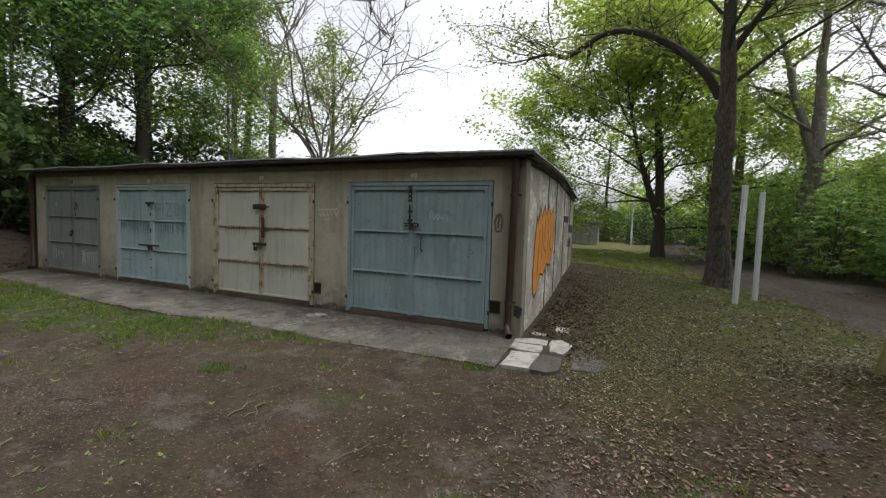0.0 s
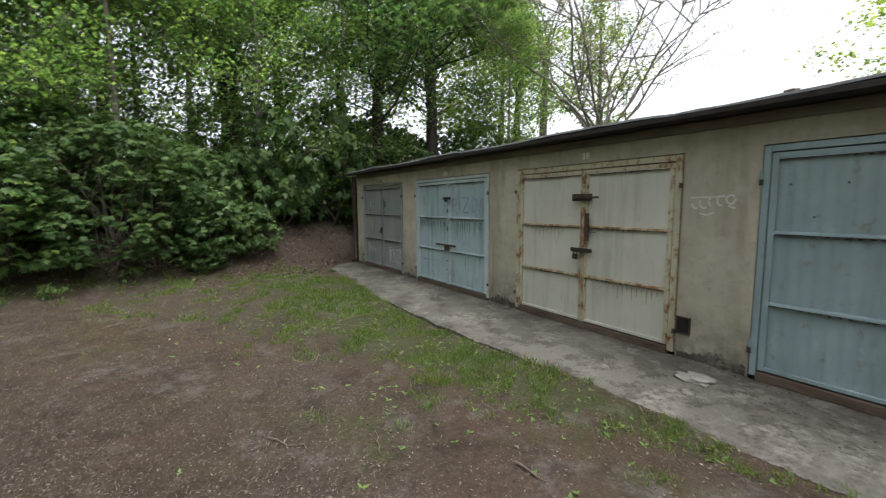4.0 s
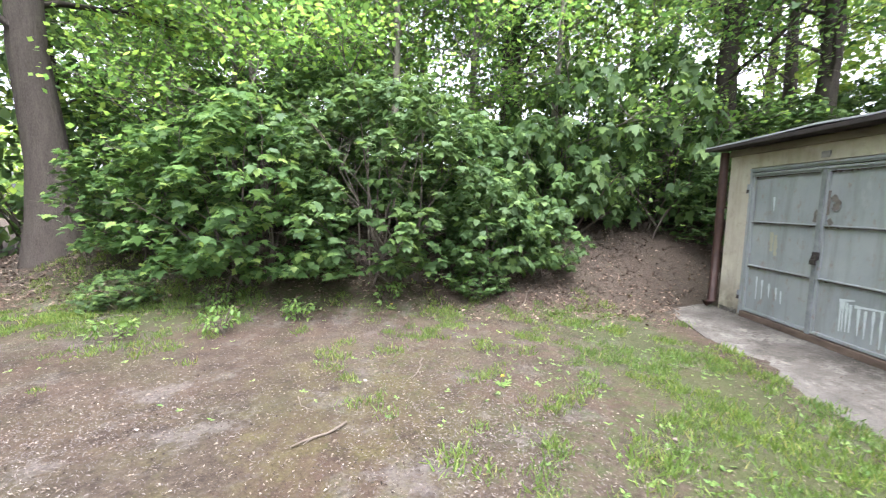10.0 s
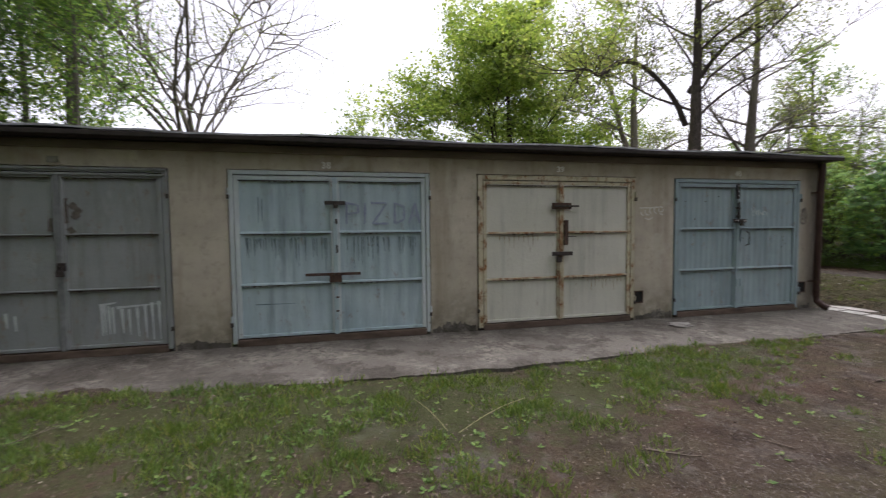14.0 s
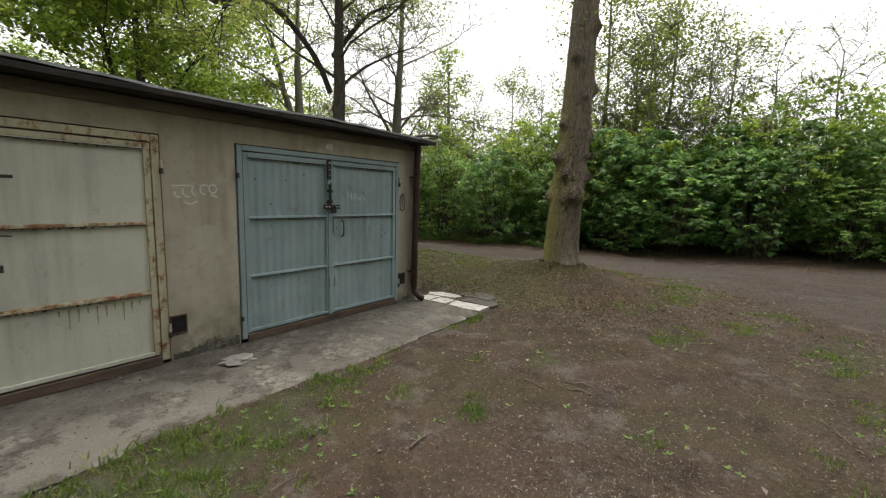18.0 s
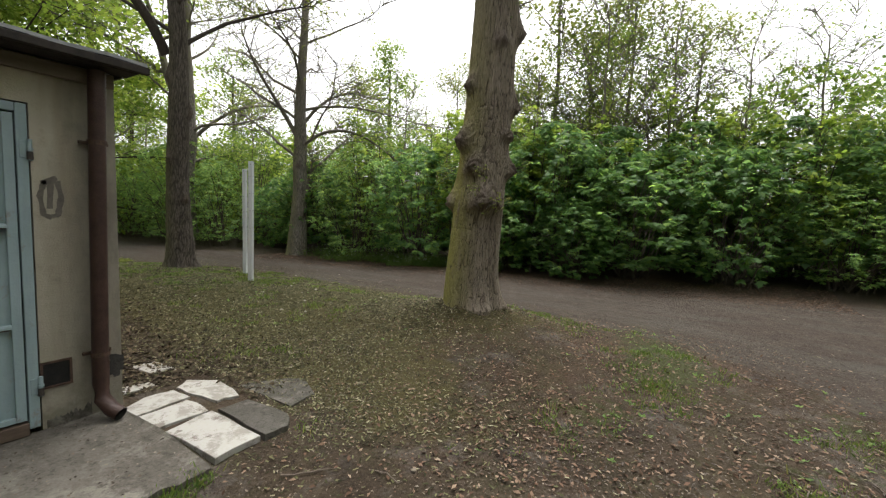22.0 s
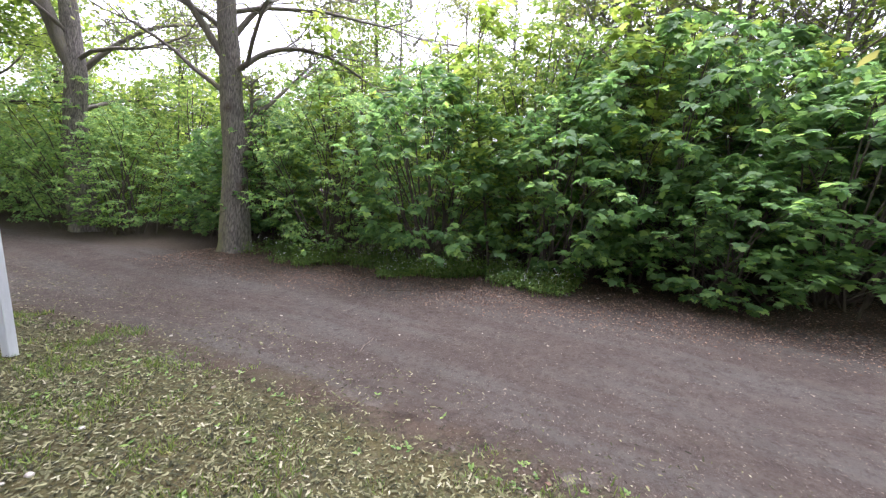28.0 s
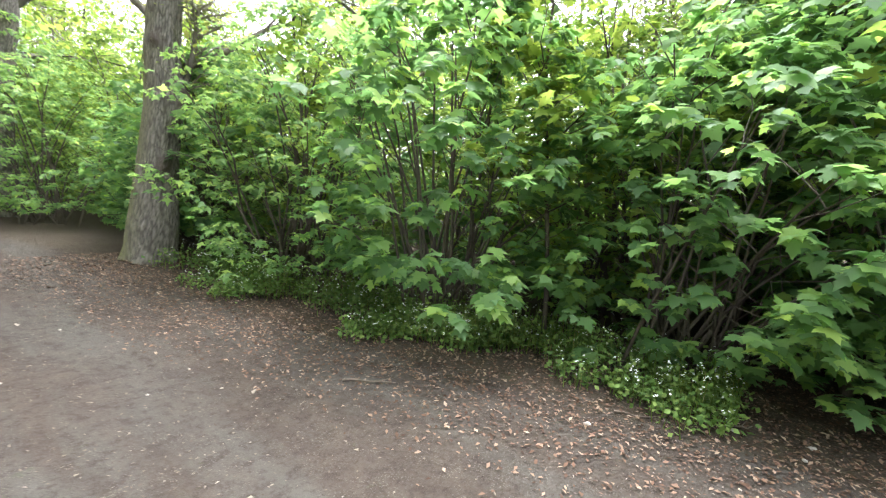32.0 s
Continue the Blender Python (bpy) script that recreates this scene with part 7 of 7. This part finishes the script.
for n, (kind, x, y, s, t) in enumerate(((s2, -13.7, -9.2, 0.85, 0.9), (s1, -14.5, -6.6, 0.95, 1.0), (s2, -14.6, -4.3, 0.85, 1.0), (s1, -15.4, -8.6, 1.0, 0.9), (s3, -14.3, -3.5, 1.3, 1.3), (s3, -12.9, -3.75, 0.6, 0.7), (s1, -16.0, -2.9, 0.8, 0.75), (s1, -14.9, 1.5, 0.8, 0.75), (s1, -16.6, 0.9, 0.9, 0.75), (s1, -15.6, 3.0, 1.0, 0.9), (s4, -18.9, 3.0, 0.9, 0.8), (s1, -14.4, 4.4, 0.9, 0.8), (s4, -20.5, 1.6, 1.0, 0.9), (s4, -14.4, 6.8, 0.9, 0.9), (s4, -18, 6.5, 1.0, 0.9), (s4, -19.5, -3.0, 0.9, 0.8), (s4, -19, -6, 1.0, 0.8), (s4, -22.5, -0.5, 1.0, 0.9), (s4, -17.5, -12.5, 1.0, 0.9), (s4, -20.5, -11, 1.1, 0.9), (s4, -22.5, -15.5, 1.2, 1.0), (s4, -26, -8, 1.2, 1.0), (s4, -26, 8, 1.2, 1.0), (s3, -12.3, -8.9, 0.6, 0.7), (s4, -19.5, 9.5, 1.1, 1.0), (s3, -13.35, -3.45, 1.15, 1.1), (s3, -14.7, -2.5, 1.4, 1.3), (s3, -15.3, -1.7, 1.7, 1.6), (s1, -16.2, -0.9, 0.7, 0.6), (s3, -15.7, 0.3, 1.8, 1.7), (s4, -19.2, -0.6, 0.8, 0.9), (s4, -18.6, 4.9, 0.9, 1.0), (s4, -20.5, 4.2, 1.0, 1.2), (s4, -16.6, 4.4, 0.7, 0.8), (s4, -18.2, 0.6, 0.8, 0.8))):
    again(kind, x, y, 53 * n + 15, s, t)
for n, (x, y, w, h) in enumerate(((-11.3, -6.95, 0.42, 0.36), (-12.3, -7.5, 0.5, 0.3), (-11.9, -6.2, 0.35, 0.2), (-12.5, -5.1, 0.4, 0.24), (-12.9, -4.1, 0.35, 0.22), (-10.9, -7.9, 0.5, 0.24))):
    make_shrub("herb_clump", "bright green herb clump at the wood's edge", x, y, w, w, h, 64 + n, 150, 0.07, M_GROUNDCOVER, OVAL, 10, 0.02, group="herbs at the wood's edge", per=6, tilt=0.5, rosette=True)


def far_woods():
    """Distant woods all round, as a ragged band of foliage."""
    rng = np.random.default_rng(91)
    k = 46000
    a = rng.uniform(0, 2 * np.pi, k)
    r = rng.uniform(58, 80, k)
    top = 5 - 2.5 * np.exp(-((a - 4.9) / 0.6) ** 2) + 2.5 * np.sin(a * 9) + 2 * np.sin(a * 23 + 1) + 1.5 * np.sin(a * 51)
    z = rng.uniform(0, 1, k) ** 1.2 * top
    c = np.stack([r * np.sin(a), 10 + r * np.cos(a), z], -1)
    v, f = scatter(c, rng.uniform(0.7, 1.5, k), DIAMOND, rng, 0.7)
    tagged(mesh_part("far_woods", array_mesh("far_woods", v, f), M_LEAF_TREE), "distant green woods round the clearing", "woods", kind="stuff")


far_woods()
# undergrowth beyond the lawn
for n in range(15):
    again(s4, -17 + 1.9 * n + 0.5 * math.sin(n * 2.1), 41 + 2.5 * math.sin(n * 1.7), 63 * n, 1.05, 0.9 + 0.2 * math.cos(n * 2.3))
# woods behind the clearing, mostly unseen: added to cut skylight on the garage front
for n in range(13):
    again((w5, w5, w3)[n % 3], -30 + 5.2 * n + 1.5 * math.sin(n * 2.7), -17 - 2.5 * math.cos(n * 1.9), 41 * n, 1.0 if n % 3 < 2 else 1.3)
    again(s4, -28 + 5.0 * n, -15.5 - math.sin(n * 3.1), 77 * n, 1.5, 1.3)


# ---------------------------------------------------------------- litter, grass, sticks, stones
def apron_front(x):
    return np.where((x > -13.4) & (x < 0.08), np.interp(x, [-13.4, -12.3, -10.9, -8.8, -7.3, -5.8, -4.3, -2.9, -0.5, 0.08], [-0.25, -0.9, -1.12, -1.29, -1.34, -1.32, -1.23, -1.26, -1.16, -1.16]), 9.0)


def free_ground(x, y):
    """Where nothing is built on the ground."""
    under = (x > X0 - 0.1) & (x < X1 + 0.05) & (y > -0.1) & (y < DEPTH + 0.1)
    return ~under & ~((y > apron_front(x) - 0.01) & (y < 0.2) & (x < 0.08)) & ~((x > X1 - 0.1) & (x < 0.1) & (y > -1.18) & (y < 0.1))


def spread(n, weight, seed, box4):
    rng = np.random.default_rng(seed)
    x, y = rng.uniform(box4[0], box4[1], n), rng.uniform(box4[2], box4[3], n)
    keep = free_ground(x, y) & (rng.random(n) < weight(x, y))
    return x[keep], y[keep], rng


def patchy(x, y, a, b):
    return 0.5 + 0.5 * np.sin(x * a + 1.7 * np.sin(y * b)) * np.sin(y * a * 0.9 + 1.3 * np.sin(x * b * 1.1))


def build_litter():
    def weight(x, y):
        road, lit, sw, lawn = masks(x, y)
        return np.clip(0.4 + 0.6 * lit - 0.3 * road, 0.1, 1) * np.clip(0.12 + 0.55 * patchy(x, y, 2.1, 1.3) + 0.55 * patchy(y, x, 0.83, 0.57) * patchy(x, y, 4.7, 2.3), 0, 1)
    for name, seed, area, n, lo, hi, label in (("leaf_litter", 1, (-0.5, 5.0, -5.5, 11), 320000, 0.011, 0.04, "fallen catkins and dry leaves on the verge"), ("forecourt_litter", 2, (-13.5, 4.5, -9, 0.5), 420000, 0.009, 0.03, "wood chips and dry leaf scraps on the bare earth")):
        x, y, rng = spread(n, weight if seed == 2 else (lambda x, y: weight(x, y) * (0.15 + 0.85 * ease(y + 0.5 * np.sin(x * 1.9), -3.0, -0.8)) + 0.3 * ease(y, -2.5, -0.5) * masks(x, y)[1]), seed, area)
        c = np.stack([x, y, lie(x, y) + rng.uniform(0.001, 0.012, len(x))], -1)
        v, f = scatter(c, rng.uniform(lo, hi, len(x)), CATKIN * (1.7, 1, 1) if seed == 1 else BIT * (0.7, 1, 1), rng, 0.3)
        tagged(mesh_part(name, array_mesh(name, v, f), M_CATKIN if seed == 1 else M_BITS), label, "leaf litter", kind="stuff")

    x, y, rng = spread(280000, lambda x, y: ease(-y + 0.4 * np.sin(x), 2.6, 4.0) * (0.1 + 0.9 * patchy(x, y, 1.1, 0.7) ** 2), 12, (-12, 3.5, -9, -2.2))
    c = np.stack([x, y, lie(x, y) + rng.uniform(0.002, 0.012, len(x))], -1)
    v, f = scatter(c, rng.uniform(0.008, 0.036, len(x)), BIT * (0.32, 1, 1), rng, 0.3)
    tagged(mesh_part("wood_chips", array_mesh("wood_chips", v, f), M_CHIPS), "greyish wood chips strewn over the forecourt", "wood chips", kind="stuff")

    def ruts(x, y):
        e = track_east(y)
        mid = (track_west(y) + e) / 2
        return (0.25 + 0.75 * np.clip(np.abs(x - mid) / 1.8, 0, 1) ** 1.5) * (0.35 + 0.65 * patchy(x, y, 1.9, 0.9)) * masks(x, y)[0]
    x, y, rng = spread(170000, ruts, 3, (3.4, 9.4, -8, 12))
    c = np.stack([x, y, lie(x, y) + rng.uniform(0.001, 0.008, len(x))], -1)
    v, f = scatter(c, rng.uniform(0.006, 0.024, len(x)), BIT * (0.7, 1, 1), rng, 0.25)
    tagged(mesh_part("road_litter", array_mesh("road_litter", v, f), M_GRIT), "dry leaf scraps and grit scattered on the dirt road", "leaf litter", kind="stuff")
    x, y, rng = spread(1500, lambda x, y: 0.1 + 0.3 * patchy(x, y, 1.3, 0.7), 5, (-12, 8.5, -8, 10))
    c = np.stack([x, y, lie(x, y) + rng.uniform(0.004, 0.014, len(x))], -1)
    v, f = scatter(c, rng.uniform(0.02, 0.05, len(x)), BIT * (1.3, 1, 1.5), rng, 0.3)
    tagged(mesh_part("pale_leaves", array_mesh("pale_leaves", v, f), M_PALE), "bleached single dead leaves on the earth", "leaf litter", kind="stuff")
    x, y, rng = spread(80000, lambda x, y: ease(-x, 11.6, 13.0) * 0.9 * (1 - 0.7 * bell(x, y, -14.5, 0.2, 1.6, 0.8)), 4, (-20, -11.3, -14, 3.0))
    c = np.stack([x, y, lie(x, y) + rng.uniform(0.002, 0.02, len(x))], -1)
    v, f = scatter(c, rng.uniform(0.025, 0.075, len(x)), BIT, rng, 0.35)
    tagged(mesh_part("russet_leaves", array_mesh("russet_leaves", v, f), M_RUSSET), "russet dead leaves on the wooded bank", "leaf litter", kind="stuff")
    x, y, rng = spread(110000, lambda x, y: 0.9 * ease(x - track_east(y), -1.6, -0.1) * (1 - ease(x - track_east(y), 1.2, 2.2)), 6, (5.5, 10.8, -6, 9))
    c = np.stack([x, y, lie(x, y) + rng.uniform(0.002, 0.015, len(x))], -1)
    v, f = scatter(c, rng.uniform(0.012, 0.045, len(x)), BIT * (0.8, 1, 1), rng, 0.3)
    tagged(mesh_part("russet_leaves", array_mesh("russet_leaves", v, f), M_BROWNLEAF), "russet dead leaves along the thicket's foot", "leaf litter", kind="stuff")
    x, y, rng = spread(46000, lambda x, y: bell(x, y, 2.0, -2.7, 2.0, 1.7) * (0.3 + 0.7 * patchy(x, y, 2.3, 1.1)), 14, (-1.5, 4.6, -6, 0.5))
    c = np.stack([x, y, lie(x, y) + rng.uniform(0.002, 0.015, len(x))], -1)
    v, f = scatter(c, rng.uniform(0.014, 0.05, len(x)), BIT * (0.8, 1, 1), rng, 0.32)
    tagged(mesh_part("brown_leaves", array_mesh("brown_leaves", v, f), M_BROWNLEAF), "brown leaf scraps on the verge by the old tree", "leaf litter", kind="stuff")
    x, y, rng = spread(30000, lambda x, y: np.clip(1.2 * bell(x, y, -0.25, 1.6, 0.65, 2.2) * (0.5 + 0.5 * patchy(x, y, 2.9, 1.7)), 0, 1), 7, (-0.6, 2.2, -0.6, 6))
    c = np.stack([x, y, lie(x, y) + rng.uniform(0.004, 0.024, len(x))], -1)
    v, f = scatter(c, rng.uniform(0.025, 0.06, len(x)), BIT, rng, 0.35)
    tagged(mesh_part("dark_leaves", array_mesh("dark_leaves", v, f), M_DAMP), "dark damp leaves heaped along the side wall", "leaf litter", kind="stuff")
    # scraps on the apron itself
    rng = np.random.default_rng(9)
    x, y = rng.uniform(-13, -0.6, 5200), -np.abs(rng.uniform(0.02, 1.1, 5200)) ** 1.3
    v, f = scatter(np.stack([x, y, np.full(5200, -0.03) - 0.025 * np.abs(y)], -1), rng.uniform(0.004, 0.026, 5200), BIT, rng, 0.2)
    tagged(mesh_part("apron_litter", array_mesh("apron_litter", v, f), M_BITS), "leaf scraps on the concrete apron", "leaf litter", kind="stuff")


def build_grass():
    def weight(x, y):
        road, lit, sw, lawn = masks(x, y)
        sw = sw + 0.45 * np.exp(-((y - apron_front(x) + 0.07) / 0.09) ** 2)
        sw = sw + 0.4 * np.clip(patchy(x, y, 1.45, 0.8) * patchy(y, x, 2.3, 1.2) - 0.5, 0, 1) / 0.5
        return np.clip((sw + 0.03) * (patchy(x, y, 3.3, 1.7) * (0.12 + patchy(y, x, 8.3, 3.1) ** 1.5)) * 4.6 - 0.22, 0.0, 1) * (1 - road)
    for name, seed, area, n, lo, hi, label in (("grass", 1, (-17, 0, -13, -1), 720000, 0.025, 0.075, "patchy short green grass along the concrete apron"), ("verge_grass", 2, (0, 5, -5.8, 10), 270000, 0.018, 0.055, "thin grass on the leafy verge"), ("lawn", 3, (-6, 5, 9, 24), 90000, 0.06, 0.13, "rough lawn beyond the garages")):
        x, y, rng = spread(n // 34, weight, seed + 30, area)
        vigour = rng.uniform(0.45, 1.2, len(x))
        x, y = (np.repeat(q, 40) + rng.normal(0, 1, len(q) * 40) * 0.05 * np.repeat(vigour, 40) for q in (x, y))
        vigour = np.repeat(vigour, 40)
        c = np.stack([x, y, lie(x, y) - 0.004], -1)
        v, f = scatter(c, vigour * rng.uniform(lo, hi, len(x)), BLADE * (1.8, 1, 1), rng, 0.55)
        tagged(mesh_part(name, array_mesh(name, v, f), M_LAWN if name == "lawn" else M_GRASS), label, "grass", kind="stuff")
    # low rosettes of broad leaves
    x, y, rng = spread(34000, lambda x, y: np.clip(masks(x, y)[2] * 1.2, 0, 1) * patchy(x, y, 2.7, 1.1) ** 1.5 * 0.9, 41, (-13.5, 4.5, -9, 6))
    c = np.repeat(np.stack([x, y, lie(x, y) + 0.004], -1), 5, 0)
    v, f = scatter(c, rng.uniform(0.018, 0.046, len(c)), DIAMOND * (0.8, 1, 1), rng, 0.2, droop=-0.35)
    tagged(mesh_part("weeds", array_mesh("weeds", v, f), M_GROUNDCOVER), "low broad-leaved weeds in the grass", "weeds", kind="stuff")


def stick(x, y, turn, length, r, seed):
    rng = np.random.default_rng(seed)
    d = np.array([math.cos(turn), math.sin(turn)])
    pts = []
    for f in np.linspace(-0.5, 0.5, 6):
        q = np.array([x, y]) + d * f * length + rng.normal(0, 0.012, 2)
        pts.append((q[0], q[1], float(lie(*q)) + r + 0.004 + 0.012 * rng.random()))
    rad = np.linspace(r, r * 0.5, 6)
    paths = [(np.array(pts), rad)]
    s = np.array(pts[3])
    paths.append((np.array([s, s + (d[0] * 0.1 - d[1] * 0.05, d[1] * 0.1 + d[0] * 0.05, 0.01)]), np.array([r * 0.5, r * 0.25])))
    return tagged(tube_part("stick", paths, M_STICK, None, 6), "dead fallen stick lying on the earth", "stick", "fallen sticks")


def build_sticks():
    rng = np.random.default_rng(71)
    for n, (x, y, x2, y2) in enumerate(((-2.1, -3.31, -2.11, -3.03), (-3.68, -2.67, -3.45, -2.65), (-6.4, -3.09, -6.1, -3.24), (-2.02, -3.01, -1.95, -3.29), (-0.36, -1.58, -0.16, -1.79), (7.87, 2.02, 7.99, 1.65), (8.2, 1.4, 8.4, 1.2), (-15.4, -2.6, -14.7, -2.27), (-10.6, -4.5, -10.1, -4.6), (-4.9, -3.9, -4.6, -3.7), (-9.3, -5.0, -9.0, -5.3), (-3.1, -4.2, -2.8, -4.5), (0.9, -4.0, 1.2, -4.2), (-12.6, -4.3, -11.9, -4.5), (-13.1, -2.9, -12.5, -3.2), (5.0, 2.4, 5.3, 2.5), (6.9, 3.6, 7.1, 3.3))):
        stick((x + x2) / 2, (y + y2) / 2, math.atan2(y2 - y, x2 - x), math.hypot(x2 - x, y2 - y), rng.uniform(0.006, 0.01), n)
    for n in range(34):
        x, y = rng.uniform(-10.5, 3.0), rng.uniform(-6.2, -1.9)
        stick(x, y, rng.uniform(0, 3.1), rng.uniform(0.12, 0.36), rng.uniform(0.003, 0.007), 100 + n)
    for n, (x, y, x2, y2) in enumerate(((-7.7, -1.9, -7.55, -2.5), (-6.78, -2.1, -7.48, -2.55))):
        pts = [(x + (x2 - x) * f, y + (y2 - y) * f, float(lie(x + (x2 - x) * f, y + (y2 - y) * f)) + 0.02 + 0.03 * math.sin(f * 3)) for f in np.linspace(0, 1, 6)]
        tagged(tube_part("straw_stalk", [(np.array(pts), np.linspace(0.0035, 0.002, 6))], M_STRAW, None, 5), "long dry straw stalk lying in the grass", "stalk", "straw stalks")
    known = ((2.67, 2.31), (2.75, 1.78), (3.16, 0.73), (2.04, 2.18), (1.33, 2.75), (2.12, 1.29), (1.77, 0.83), (1.63, 1.14), (2.3, 0.55), (2.96, 2.61), (2.41, 1.7), (8.4, 0.9), (7.57, 2.1), (8.25, 1.32), (-7.99, -4.48))
    for n in range(46):
        x, y = (rng.uniform(0.3, 4.2), rng.uniform(-3, 6)) if n % 3 else (rng.uniform(4.4, 8.2), rng.uniform(-4, 7))
        if n < len(known):
            x, y = known[n]
        s = rng.uniform(0.007, 0.016) if n >= len(known) else rng.uniform(0.016, 0.028)
        bm = bmesh.new()
        bmesh.ops.create_icosphere(bm, subdivisions=2, radius=s)
        for v in bm.verts:
            v.co *= 1 + 0.5 * noise.noise(v.co * 45 + Vector((n, 0, 0)))
            v.co.z *= 0.6
        ob = part("pebble", bm, M_PEBBLE, None, "", True)
        ob.location, ob.rotation_euler = (x, y, float(lie(x, y)) + s * 0.25), (0, 0, n)
        tagged(ob, "pale rounded stone lying in the leaf litter", "stone", "pale stones")


def build_nest():
    rng = np.random.default_rng(15)
    paths = []
    for k in range(260):
        a = rng.normal(0, 1, 3)
        a /= np.linalg.norm(a)
        p = a * rng.uniform(0.1, 0.38)
        d = np.cross(a, rng.normal(0, 1, 3))
        d /= np.linalg.norm(d)
        paths.append((np.array([p - d * 0.22, p * 1.1, p + d * 0.22]), np.array([0.007, 0.009, 0.005])))
    ob = tube_part("mistletoe_ball", paths, M_TWIG, None, 4)
    ob.location = (3.0, 16.95, 5.9)
    tagged(ob, "dark round tangle of twigs high in the lawn tree", "mistletoe")


DANDELIONS = ((-12.27, -5.04), (-12.85, -4.55), (-12.9, -4.8), (-10.0, -3.8))


def build_bank_things():
    rng = np.random.default_rng(33)
    for x, y, turn, ln, r in ((-14.45, -3.6, 0.4, 0.5, 0.055), (-14.15, -3.25, 2.3, 0.3, 0.04)):
        d = np.array([math.cos(turn), math.sin(turn), 0])
        p = [np.array([x, y, float(lie(x, y)) + r * 0.7]) + d * f * ln + np.array([0, 0, rng.normal(0, 0.006)]) for f in np.linspace(-0.5, 0.5, 7)]
        log = thing("rotten_log", "short broken rotten log lying in dead leaves", "log", group="wood on the bank")
        wood = tube_part("wood", [(np.array(p), r * rng.uniform(0.85, 1.1, 7))], M_STICK, log, 12)
        for end, s in ((p[0], -1), (p[-1], 1)):
            tube_part("broken_end", [(np.array([end - d * 0.01 * s, end + d * 0.012 * s, end + d * 0.016 * s]), np.array([r, r * 0.8, 0.004]))], M_PALEWOOD, wood, 12, "pale torn wood")
    for n, (x, y) in enumerate(DANDELIONS):
        z = float(lie(x, y))
        plant = thing("dandelion", "yellow dandelion in flower in the grass", "flower", (x, y, z), "dandelions")
        h = 0.07 + 0.02 * (n % 2)
        stalk = tube_part("stalk", [(np.array([(0, 0, 0), (0.006, 0.003, h * 0.6), (0.012, 0.004, h)]), np.array([0.003, 0.0025, 0.003]))], M_GRASS, plant, 5)
        c = np.tile([0.012, 0.004, h], (34, 1))
        v, f = scatter(c, rng.uniform(0.012, 0.022, 34), DIAMOND * (0.6, 1, 1), rng, 0.25, None, -0.35)
        mesh_part("flower_head", array_mesh("flower_head", v, f), M_DANDELION, stalk, "bright yellow petals")
        v, f = scatter(np.tile([0, 0, 0.006], (9, 1)), rng.uniform(0.06, 0.11, 9), OVAL * (0.7, 1, 1), rng, 0.12, np.arange(9) * 0.7, -0.25)
        mesh_part("leaf_rosette", array_mesh("leaf_rosette", v, f), M_GROUNDCOVER, plant)


build_bank_things()
build_nest()
build_litter()
build_grass()
build_sticks()
